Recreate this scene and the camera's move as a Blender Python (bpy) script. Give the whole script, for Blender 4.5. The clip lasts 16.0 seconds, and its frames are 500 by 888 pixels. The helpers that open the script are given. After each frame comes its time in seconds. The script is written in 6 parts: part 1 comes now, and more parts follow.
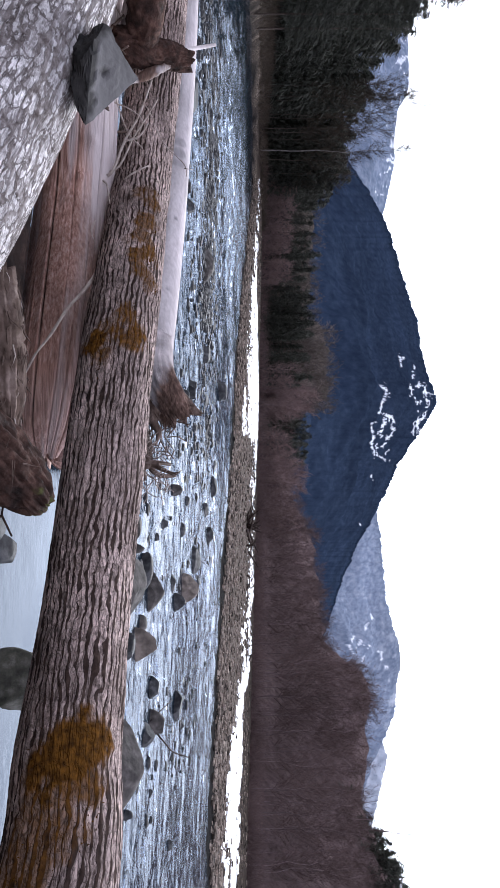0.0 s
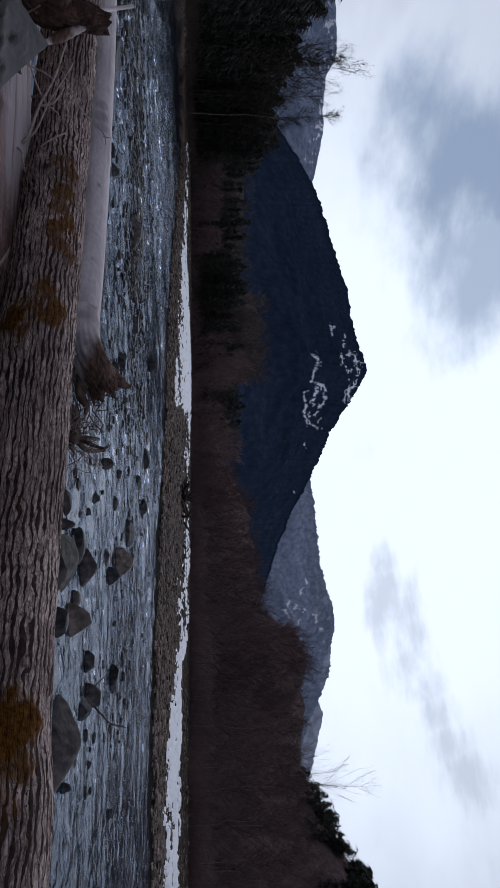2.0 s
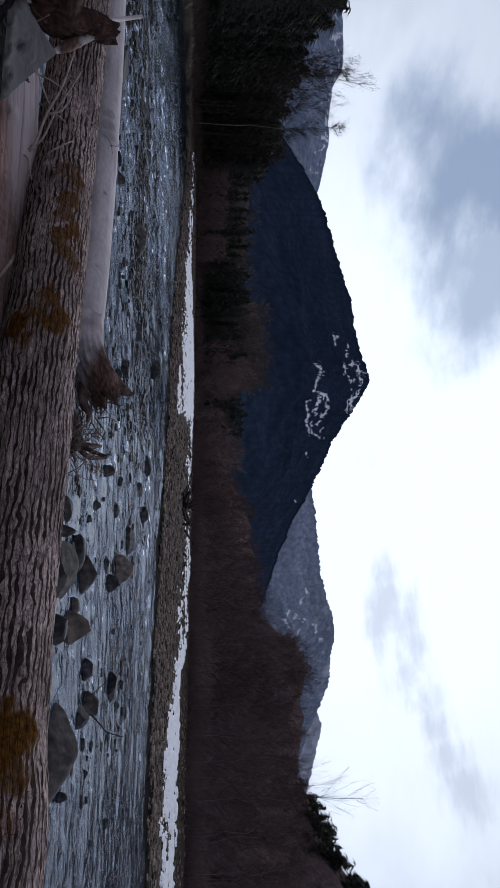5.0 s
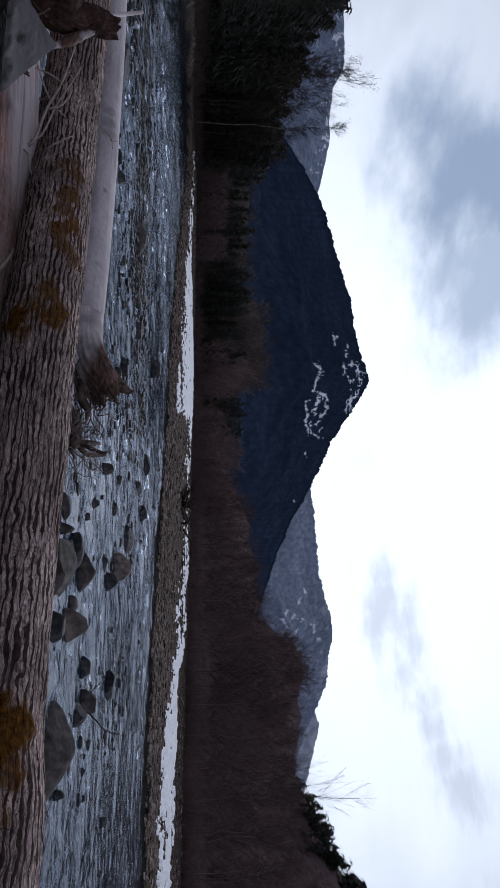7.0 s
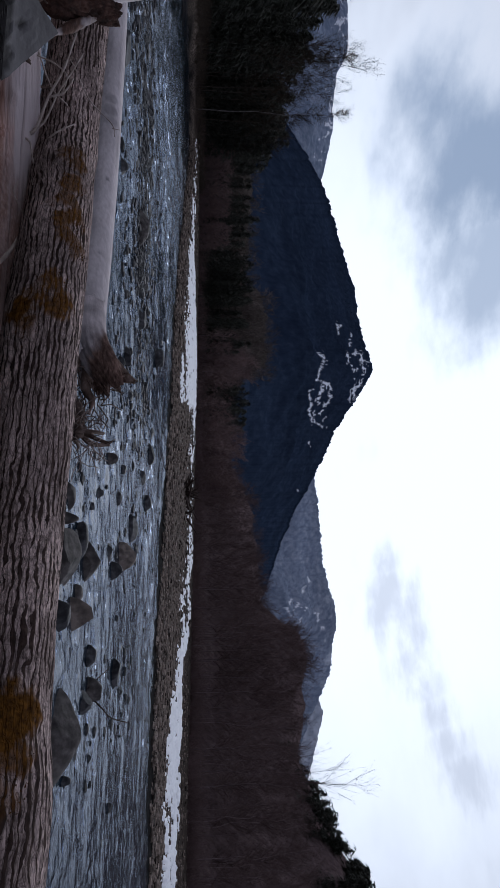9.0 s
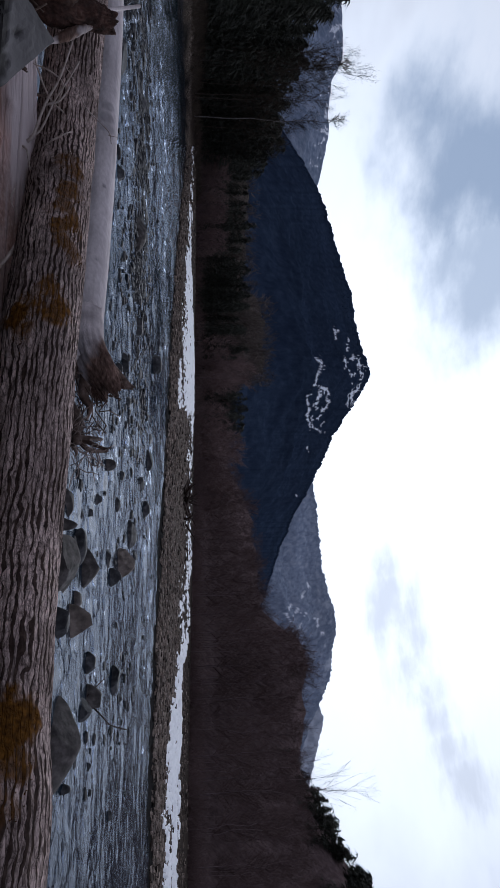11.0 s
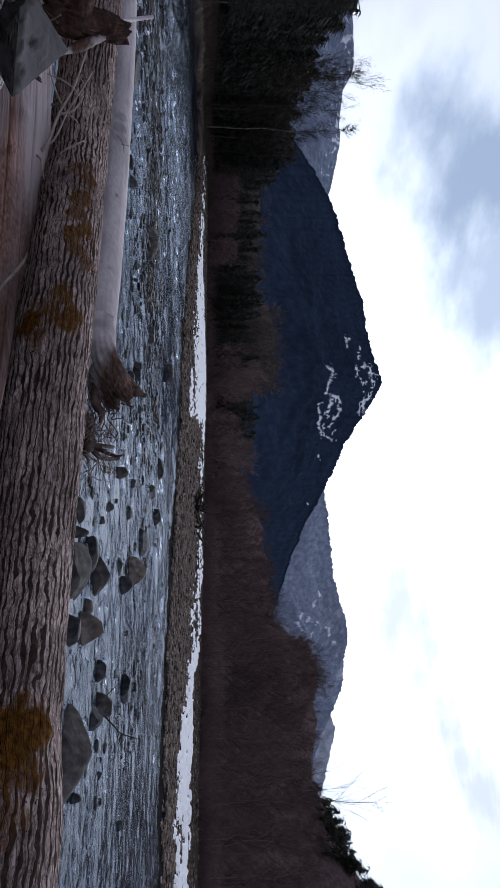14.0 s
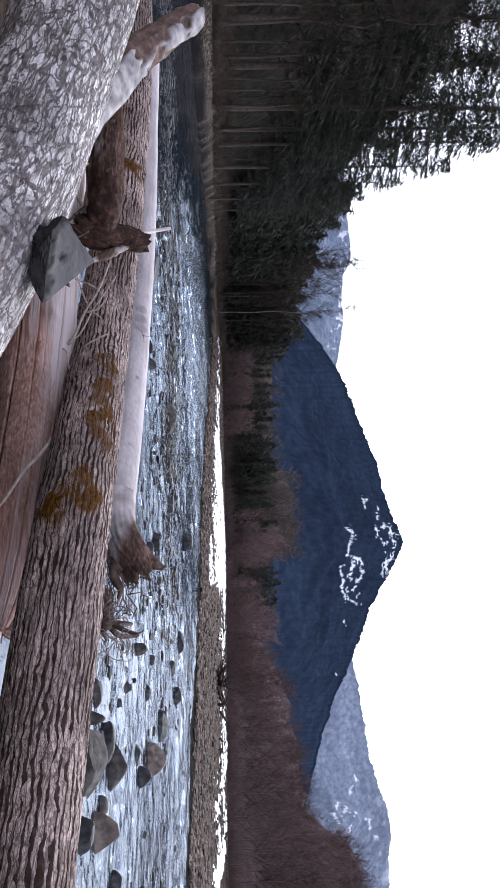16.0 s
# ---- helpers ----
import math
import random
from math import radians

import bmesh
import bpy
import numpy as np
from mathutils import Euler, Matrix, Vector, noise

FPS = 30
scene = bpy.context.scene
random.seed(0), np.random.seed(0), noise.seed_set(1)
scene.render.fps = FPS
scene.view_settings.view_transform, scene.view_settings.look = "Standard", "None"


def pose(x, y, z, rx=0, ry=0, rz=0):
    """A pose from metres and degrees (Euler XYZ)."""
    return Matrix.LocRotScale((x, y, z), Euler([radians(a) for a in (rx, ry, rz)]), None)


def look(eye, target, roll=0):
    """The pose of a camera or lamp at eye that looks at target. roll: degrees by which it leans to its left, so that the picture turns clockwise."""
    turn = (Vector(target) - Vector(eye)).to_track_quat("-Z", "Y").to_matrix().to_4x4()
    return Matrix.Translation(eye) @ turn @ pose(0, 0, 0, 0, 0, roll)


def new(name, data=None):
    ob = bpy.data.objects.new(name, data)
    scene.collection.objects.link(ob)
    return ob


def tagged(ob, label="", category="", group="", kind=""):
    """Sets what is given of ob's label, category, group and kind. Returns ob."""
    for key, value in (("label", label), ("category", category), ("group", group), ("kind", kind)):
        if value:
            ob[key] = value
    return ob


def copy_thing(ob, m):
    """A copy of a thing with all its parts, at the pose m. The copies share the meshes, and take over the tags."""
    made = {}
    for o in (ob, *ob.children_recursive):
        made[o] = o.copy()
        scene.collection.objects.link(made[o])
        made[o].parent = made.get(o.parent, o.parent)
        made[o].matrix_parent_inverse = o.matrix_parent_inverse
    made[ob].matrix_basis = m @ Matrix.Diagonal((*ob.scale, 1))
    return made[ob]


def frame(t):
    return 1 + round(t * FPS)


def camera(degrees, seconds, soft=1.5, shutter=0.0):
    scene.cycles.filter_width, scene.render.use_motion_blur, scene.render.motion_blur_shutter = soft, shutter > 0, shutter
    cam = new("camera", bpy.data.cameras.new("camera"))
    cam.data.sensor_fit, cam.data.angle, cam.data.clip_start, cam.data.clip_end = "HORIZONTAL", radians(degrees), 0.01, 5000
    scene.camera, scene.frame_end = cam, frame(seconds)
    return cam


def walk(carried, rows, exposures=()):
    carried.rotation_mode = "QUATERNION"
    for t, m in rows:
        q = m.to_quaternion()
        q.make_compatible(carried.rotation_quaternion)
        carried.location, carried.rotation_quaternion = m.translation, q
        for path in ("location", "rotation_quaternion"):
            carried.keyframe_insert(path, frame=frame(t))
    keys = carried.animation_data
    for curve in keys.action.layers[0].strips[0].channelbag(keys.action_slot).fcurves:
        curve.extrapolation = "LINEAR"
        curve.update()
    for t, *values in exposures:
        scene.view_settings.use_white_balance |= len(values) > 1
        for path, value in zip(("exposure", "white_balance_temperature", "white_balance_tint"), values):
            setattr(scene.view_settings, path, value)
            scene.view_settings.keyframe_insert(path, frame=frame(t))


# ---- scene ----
# ---- camera and its walk ----
cam = camera(41.5, 16.0)

# seconds, eye, yaw to the left, pitch up, roll
PATH = [
    (0, 0.020, 0.012, 2.051, 0.10, -0.54, 90.48),
    (0.5, 0.024, 0.006, 2.072, -1.84, 2.31, 89.59),
    (1, 0.010, -0.014, 2.095, -2.82, 4.62, 88.79),
    (1.5, 0.001, 0.001, 2.099, -3.27, 4.80, 89.21),
    (2, -0.012, -0.032, 2.100, -2.51, 5.18, 89.32),
    (2.5, -0.017, -0.024, 2.104, -2.01, 5.79, 88.86),
    (3, -0.021, -0.023, 2.102, -1.55, 5.88, 88.97),
    (3.5, -0.023, -0.014, 2.100, -1.49, 5.14, 89.90),
    (6, -0.010, -0.009, 2.099, -2.09, 5.00, 90.35),
    (6.5, -0.002, -0.001, 2.101, -2.62, 5.02, 90.25),
    (7, -0.000, -0.000, 2.100, -1.80, 5.10, 90.44),
    (7.5, -0.002, 0.023, 2.099, -1.72, 5.11, 90.43),
    (8, -0.001, -0.011, 2.102, -1.89, 5.32, 90.32),
    (8.5, 0.002, -0.006, 2.097, -2.12, 4.83, 90.20),
    (9, 0.002, -0.007, 2.099, -2.72, 4.79, 90.20),
    (11.5, 0.010, -0.011, 2.100, -2.19, 4.96, 89.78),
    (12, 0.016, -0.007, 2.097, -2.30, 4.86, 89.76),
    (12.5, 0.012, -0.007, 2.097, -2.04, 4.29, 89.59),
    (13, 0.012, -0.004, 2.095, -1.83, 4.30, 89.94),
    (13.5, 0.013, -0.003, 2.100, -1.42, 4.58, 90.01),
    (14, 0.013, 0.008, 2.095, -1.53, 3.97, 89.93),
    (14.5, 0.021, 0.010, 2.089, 0.52, 3.98, 90.01),
    (15, 0.016, 0.012, 2.085, 2.95, 3.57, 90.42),
    (15.5, 0.007, 0.019, 2.082, 7.58, 2.17, 89.78),
    (16, -0.038, 0.038, 2.093, 12.76, 2.54, 88.50),
]
EXPOSURES = [(0, 0.95), (0.5, 0.65), (1, -0.28), (1.5, -0.84), (2.5, -1.05), (3.5, -1), (7, -0.9), (8.5, -0.93), (12.5, -0.78), (14, -0.6), (14.5, -0.25), (15, -0.05), (15.5, 0.62), (16, 0.85)]
walk(cam, [(t, pose(x, y, z, 90 + p, 0, w) @ pose(0, 0, 0, 0, 0, r)) for t, x, y, z, w, p, r in PATH], [(t, e, 6300 if e > 0.4 else 6050, 11) for t, e in EXPOSURES])

# ---- sky and sun ----
SUN_AZ, SUN_EL = 6.0, 42.0          # degrees right of straight ahead, degrees up


def link(nt, a, b):
    nt.links.new(a, b)


world = bpy.data.worlds.new("sky")
scene.world = world
world.use_nodes = True
nt = world.node_tree
nt.nodes.clear()
w_out = nt.nodes.new("ShaderNodeOutputWorld")
w_bg = nt.nodes.new("ShaderNodeBackground")
sky = nt.nodes.new("ShaderNodeTexSky")
sky.sky_type = "NISHITA"
sky.sun_disc = False
sky.sun_elevation = radians(SUN_EL)
sky.sun_rotation = radians(SUN_AZ)
sky.air_density, sky.dust_density, sky.ozone_density = 1.0, 2.0, 1.0
w_co = nt.nodes.new("ShaderNodeTexCoord")


def w_math(op, a, b=None, c=None, clamp=False):
    n = nt.nodes.new("ShaderNodeMath")
    n.operation, n.use_clamp = op, clamp
    for k, v in enumerate((a, b, c)):
        if v is None:
            continue
        if isinstance(v, (int, float)):
            n.inputs[k].default_value = v
        else:
            link(nt, v, n.inputs[k])
    return n.outputs[0]


def w_noise(scale, stretch, detail, offset):
    m = nt.nodes.new("ShaderNodeMapping")
    m.inputs["Scale"].default_value = stretch
    m.inputs["Location"].default_value = offset
    link(nt, w_co.outputs["Generated"], m.inputs["Vector"])
    n = nt.nodes.new("ShaderNodeTexNoise")
    n.inputs["Scale"].default_value = scale
    n.inputs["Detail"].default_value = detail
    n.inputs["Roughness"].default_value = 0.55
    link(nt, m.outputs["Vector"], n.inputs["Vector"])
    return n.outputs["Fac"]


def w_toward(az, el, near, far, ragged, amount):
    """1 near the direction az, el and 0 beyond far degrees from it, with a ragged edge."""
    a, e = radians(az), radians(el)
    d = nt.nodes.new("ShaderNodeVectorMath")
    d.operation = "DOT_PRODUCT"
    link(nt, w_co.outputs["Generated"], d.inputs[0])
    d.inputs[1].default_value = (math.sin(a) * math.cos(e), math.cos(a) * math.cos(e), math.sin(e))
    ang = w_math("MULTIPLY", w_math("ARCCOSINE", d.outputs["Value"]), 57.2958)
    ang = w_math("ADD", ang, w_math("MULTIPLY", w_math("SUBTRACT", ragged, 0.5), amount))
    r = nt.nodes.new("ShaderNodeMapRange")
    r.interpolation_type = "SMOOTHSTEP"
    link(nt, ang, r.inputs["Value"])
    r.inputs["From Min"].default_value, r.inputs["From Max"].default_value = far, near
    return r.outputs["Result"]


def w_mix(fac, a, b):
    n = nt.nodes.new("ShaderNodeMix")
    n.data_type = "RGBA"
    link(nt, fac, n.inputs["Factor"])
    for v, s in ((a, n.inputs["A"]), (b, n.inputs["B"])):
        if isinstance(v, tuple):
            s.default_value = (*v, 1)
        else:
            link(nt, v, s)
    return n.outputs["Result"]


def w_ramp(fac, stops):
    n = nt.nodes.new("ShaderNodeMapRange")
    n.interpolation_type = "SMOOTHSTEP"
    link(nt, fac, n.inputs["Value"])
    n.inputs["From Min"].default_value, n.inputs["From Max"].default_value = stops
    return n.outputs["Result"]


# clear sky, scaled to the usual strength, under a bright broken cloud sheet
clear = nt.nodes.new("ShaderNodeVectorMath")
clear.operation = "SCALE"
link(nt, sky.outputs["Color"], clear.inputs[0])
clear.inputs["Scale"].default_value = 0.10
n_big = w_noise(3.0, (1, 1, 2.6), 5.0, (2.3, 0.4, 1.1))
n_mid = w_noise(7.0, (1, 1, 2.2), 6.0, (0.7, 3.1, 0.2))
sheet = w_ramp(n_big, (0.14, 0.42))
glare = w_toward(SUN_AZ - 2, 14.0, 14.0, 60.0, n_mid, 12.0)
white = w_mix(glare, (0.52, 0.535, 0.66), (1.93, 2.06, 2.25))
colour = w_mix(sheet, clear.outputs["Vector"], white)
# one darker blue-grey cloud and a thin streak
dark = w_toward(-21.5, 22.5, 2.0, 11.5, n_mid, 16.0)
dark_b = w_toward(-14.0, 25.0, 2.0, 10.0, n_mid, 16.0)
dark = w_math("MAXIMUM", dark, w_math("MULTIPLY", dark_b, 0.8))
colour = w_mix(w_math("MULTIPLY", dark, 0.93), colour, (0.52, 0.67, 0.92))
n_thin = w_noise(9.0, (1, 1, 4.0), 5.0, (4.1, 0.3, 2.2))
streak = w_toward(13.0, 15.8, 0.3, 2.6, n_thin, 5.0)
for k in range(1, 9):
    streak = w_math("MAXIMUM", streak, w_toward(13.0 + 2.1 * k, 15.8 + 0.36 * k + 0.03 * k * k, 0.3, 2.8, n_thin, 6.5))
streak = w_math("MULTIPLY", streak, w_ramp(n_mid, (0.36, 0.58)))
colour = w_mix(w_math("MULTIPLY", streak, 0.55), colour, (0.88, 0.95, 1.12))
link(nt, colour, w_bg.inputs["Color"])
w_bg.inputs["Strength"].default_value = 1.0
link(nt, w_bg.outputs["Background"], w_out.inputs["Surface"])

sun_data = bpy.data.lights.new("sun", "SUN")
sun_data.energy, sun_data.angle, sun_data.color = 0.7, radians(28), (1.0, 0.97, 0.92)
sun = new("sun", sun_data)
_a, _e = radians(SUN_AZ), radians(SUN_EL)
sun.matrix_world = look((0, 0, 60), (-60 * math.sin(_a) * math.cos(_e), -60 * math.cos(_a) * math.cos(_e), 60 - 60 * math.sin(_e)))


# ---- materials ----
def material(name, stops, scale=6.0, stretch=(1, 1, 1), rough=0.85, bump=0.3, bump_scale=40.0, bump_dist=0.01,
             blotch=0.35, blotch_scale=1.2, random_amount=0.0, island=0.0, gloss=0.3):
    """A mottled rough surface: fine grain from a colour ramp, large blotches, relief and an optional change from piece to piece."""
    m = bpy.data.materials.new(name)
    m.use_nodes = True
    t = m.node_tree
    b = t.nodes["Principled BSDF"]
    co = t.nodes.new("ShaderNodeTexCoord")
    mp = t.nodes.new("ShaderNodeMapping")
    mp.inputs["Scale"].default_value = stretch
    link(t, co.outputs["Object"], mp.inputs["Vector"])
    n1 = t.nodes.new("ShaderNodeTexNoise")
    n1.inputs["Scale"].default_value, n1.inputs["Detail"].default_value = scale, 7.0
    n1.inputs["Roughness"].default_value = 0.62
    link(t, mp.outputs["Vector"], n1.inputs["Vector"])
    cr = t.nodes.new("ShaderNodeValToRGB")
    el = cr.color_ramp.elements
    while len(el) < len(stops):
        el.new(0.5)
    for e, (p, c) in zip(el, stops):
        e.position, e.color = p, (*c, 1)
    link(t, n1.outputs["Fac"], cr.inputs["Fac"])
    n2 = t.nodes.new("ShaderNodeTexNoise")
    n2.inputs["Scale"].default_value, n2.inputs["Detail"].default_value = blotch_scale, 3.0
    link(t, co.outputs["Object"], n2.inputs["Vector"])
    mr = t.nodes.new("ShaderNodeMapRange")
    link(t, n2.outputs["Fac"], mr.inputs["Value"])
    mr.inputs["From Min"].default_value, mr.inputs["From Max"].default_value = 0.3, 0.7
    mr.inputs["To Min"].default_value, mr.inputs["To Max"].default_value = 1 - blotch, 1 + blotch
    value = mr.outputs["Result"]
    for amount, node, socket in ((random_amount, "ShaderNodeObjectInfo", "Random"), (island, "ShaderNodeNewGeometry", "Random Per Island")):
        if amount:
            oi = t.nodes.new(node)
            mo = t.nodes.new("ShaderNodeMapRange")
            link(t, oi.outputs[socket], mo.inputs["Value"])
            mo.inputs["To Min"].default_value, mo.inputs["To Max"].default_value = 1 - amount, 1 + amount
            mm = t.nodes.new("ShaderNodeMath")
            mm.operation = "MULTIPLY"
            link(t, value, mm.inputs[0])
            link(t, mo.outputs["Result"], mm.inputs[1])
            value = mm.outputs[0]
    sc = t.nodes.new("ShaderNodeVectorMath")
    sc.operation = "SCALE"
    link(t, cr.outputs["Color"], sc.inputs[0])
    link(t, value, sc.inputs["Scale"])
    link(t, sc.outputs["Vector"], b.inputs["Base Color"])
    b.inputs["Roughness"].default_value = rough
    b.inputs["Specular IOR Level"].default_value = gloss
    if bump:
        n3 = t.nodes.new("ShaderNodeTexNoise")
        n3.inputs["Scale"].default_value, n3.inputs["Detail"].default_value = bump_scale, 6.0
        link(t, mp.outputs["Vector"], n3.inputs["Vector"])
        bp = t.nodes.new("ShaderNodeBump")
        bp.inputs["Strength"].default_value, bp.inputs["Distance"].default_value = bump, bump_dist
        link(t, n3.outputs["Fac"], bp.inputs["Height"])
        link(t, bp.outputs["Normal"], b.inputs["Normal"])
    return m


def overlay(m, attribute, colour, rough=None, noise_scale=0.0, breakup=0.0):
    """Covers a material with a second colour where a mesh attribute says so (moss on bark, snow on rock)."""
    t = m.node_tree
    b = t.nodes["Principled BSDF"]
    at = t.nodes.new("ShaderNodeAttribute")
    at.attribute_name = attribute
    mx = t.nodes.new("ShaderNodeMix")
    mx.data_type = "RGBA"
    old = b.inputs["Base Color"].links[0].from_socket
    amount = at.outputs["Fac"]
    if breakup:      # torn into patches by a noise of its own
        tc = t.nodes.new("ShaderNodeTexCoord")
        bm_ = t.nodes.new("ShaderNodeMapping")
        bm_.inputs["Scale"].default_value = (1, 0.35, 0.6)
        link(t, tc.outputs["Object"], bm_.inputs["Vector"])
        bn = t.nodes.new("ShaderNodeTexNoise")
        bn.inputs["Scale"].default_value, bn.inputs["Detail"].default_value, bn.inputs["Roughness"].default_value = breakup, 6.0, 0.68
        link(t, bm_.outputs["Vector"], bn.inputs["Vector"])
        ad = t.nodes.new("ShaderNodeMath")
        ad.operation = "MULTIPLY_ADD"
        link(t, bn.outputs["Fac"], ad.inputs[0])
        ad.inputs[1].default_value = 2.0
        link(t, amount, ad.inputs[2])
        br = t.nodes.new("ShaderNodeMapRange")
        br.interpolation_type = "SMOOTHSTEP"
        link(t, ad.outputs[0], br.inputs["Value"])
        br.inputs["From Min"].default_value, br.inputs["From Max"].default_value = 1.62, 1.74
        amount = br.outputs["Result"]
    link(t, amount, mx.inputs["Factor"])
    link(t, old, mx.inputs["A"])
    mx.inputs["B"].default_value = (*colour, 1)
    if noise_scale:
        co = t.nodes.new("ShaderNodeTexCoord")
        n = t.nodes.new("ShaderNodeTexNoise")
        n.inputs["Scale"].default_value, n.inputs["Detail"].default_value = noise_scale, 5.0
        link(t, co.outputs["Object"], n.inputs["Vector"])
        mr = t.nodes.new("ShaderNodeMapRange")
        link(t, n.outputs["Fac"], mr.inputs["Value"])
        mr.inputs["From Min"].default_value, mr.inputs["From Max"].default_value = 0.3, 0.7
        mr.inputs["To Min"].default_value, mr.inputs["To Max"].default_value = 0.35, 1.6
        sc = t.nodes.new("ShaderNodeVectorMath")
        sc.operation = "SCALE"
        sc.inputs[0].default_value = colour
        link(t, mr.outputs["Result"], sc.inputs["Scale"])
        link(t, sc.outputs["Vector"], mx.inputs["B"])
    link(t, mx.outputs["Result"], b.inputs["Base Color"])
    return m


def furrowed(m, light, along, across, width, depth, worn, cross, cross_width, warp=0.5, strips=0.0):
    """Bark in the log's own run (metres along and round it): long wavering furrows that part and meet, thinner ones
    between them and cracks across; weathered pale plates stand between, in colour and relief, and the furrows' shade is
    painted into their dark bark."""
    t = m.node_tree
    b = t.nodes["Principled BSDF"]

    def math_of(op, x, y, z=None):
        n = t.nodes.new("ShaderNodeMath")
        n.operation = op
        for k, v in enumerate((x, y, z)):
            if v is None:
                continue
            if isinstance(v, (int, float)):
                n.inputs[k].default_value = v
            else:
                link(t, v, n.inputs[k])
        return n.outputs[0]

    run = []
    for key in ("along", "round"):
        n = t.nodes.new("ShaderNodeAttribute")
        n.attribute_name = key
        run.append(n.outputs["Fac"])

    def noise_of(kx, ky, shift, detail, rough=0.5):
        cb = t.nodes.new("ShaderNodeCombineXYZ")
        link(t, math_of("MULTIPLY", run[0], kx), cb.inputs[0])
        link(t, math_of("MULTIPLY", run[1], ky), cb.inputs[1])
        cb.inputs[2].default_value = shift
        n = t.nodes.new("ShaderNodeTexNoise")
        n.inputs["Scale"].default_value, n.inputs["Detail"].default_value, n.inputs["Roughness"].default_value = 1.0, detail, rough
        n.inputs["Distortion"].default_value = warp
        link(t, cb.outputs["Vector"], n.inputs["Vector"])
        return n.outputs["Fac"]

    def ramp(v, lo, hi, a, c):
        r = t.nodes.new("ShaderNodeMapRange")
        r.interpolation_type = "SMOOTHSTEP"
        link(t, v, r.inputs["Value"])
        for k, x in zip(("From Min", "From Max", "To Min", "To Max"), (lo, hi, a, c)):
            r.inputs[k].default_value = x
        return r.outputs["Result"]

    def lines(kx, ky, shift, detail, w, low):
        d = math_of("ABSOLUTE", math_of("SUBTRACT", noise_of(kx, ky, shift, detail), 0.5), 0.0)
        return ramp(d, w * 0.25, w, low, 1.0)

    def plates(kx, ky, warped, shift, w, low):
        """Irregular plates parted by cracks that meet."""
        cb = t.nodes.new("ShaderNodeCombineXYZ")
        for axis, k, at in ((0, kx, run[0]), (1, ky, run[1])):
            n1 = noise_of(kx * 0.7, ky * 0.45, shift + axis * 5.1, 4.0, 0.6)
            link(t, math_of("MULTIPLY_ADD", math_of("SUBTRACT", n1, 0.5), warped, math_of("MULTIPLY", at, k)), cb.inputs[axis])
        vo = t.nodes.new("ShaderNodeTexVoronoi")
        vo.voronoi_dimensions, vo.feature = "2D", "DISTANCE_TO_EDGE"
        vo.inputs["Scale"].default_value = 1.0
        link(t, cb.outputs["Vector"], vo.inputs["Vector"])
        return ramp(vo.outputs["Distance"], w * 0.15, w, low, 1.0)

    if strips:       # evenly spaced furrows that waver along the log
        v = math_of("MULTIPLY", run[1], strips)
        v = math_of("MULTIPLY_ADD", noise_of(1.8, 5.0, 1.7, 2.0), 2.6, v)
        v = math_of("MULTIPLY_ADD", noise_of(10.0, 15.0, 4.2, 4.0), 1.4, v)
        gap = math_of("MULTIPLY_ADD", noise_of(5.0, 12.0, 6.4, 3.0), 0.85, -0.30)
        d = math_of("ABSOLUTE", math_of("SUBTRACT", math_of("FRACT", v, 0.0), 0.5), 0.0)
        main = ramp(math_of("SUBTRACT", d, gap), -0.03, 0.06, 0.04, 1.0)
        main = math_of("MULTIPLY", main, plates(7.0, 30.0, 2.0, 2.2, 0.11, 0.58))
        main = math_of("MULTIPLY", main, plates(20.0, 60.0, 2.0, 8.8, 0.10, 0.80))
    else:
        main = math_of("MULTIPLY", lines(along, across, 0.0, 3.0, width, 0.14), plates(8.0, 23.0, 3.2, 2.2, 0.15, 0.10))
    second = lines(along * 1.6, across * 1.5, 7.3, 3.0, width * 0.75, 0.62)
    broken = lines(along * cross, across * 0.9, 3.1, 3.0, cross_width, 0.66)
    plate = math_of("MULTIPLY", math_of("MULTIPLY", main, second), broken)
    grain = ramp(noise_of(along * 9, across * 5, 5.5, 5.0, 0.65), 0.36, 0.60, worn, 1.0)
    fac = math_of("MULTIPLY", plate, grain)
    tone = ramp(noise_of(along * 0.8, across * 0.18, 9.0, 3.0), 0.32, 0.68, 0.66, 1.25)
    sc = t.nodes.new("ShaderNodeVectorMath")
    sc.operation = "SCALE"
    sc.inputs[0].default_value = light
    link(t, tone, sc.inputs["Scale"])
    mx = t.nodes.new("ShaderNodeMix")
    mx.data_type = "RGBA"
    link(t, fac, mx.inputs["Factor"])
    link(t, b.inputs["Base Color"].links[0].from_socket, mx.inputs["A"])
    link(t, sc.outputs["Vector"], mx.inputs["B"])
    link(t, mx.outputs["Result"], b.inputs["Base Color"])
    old = b.inputs["Normal"].links[0].from_socket
    bp = t.nodes.new("ShaderNodeBump")
    bp.inputs["Strength"].default_value, bp.inputs["Distance"].default_value = 1.0, depth
    link(t, plate, bp.inputs["Height"])
    link(t, old, bp.inputs["Normal"])
    link(t, bp.outputs["Normal"], b.inputs["Normal"])
    return m


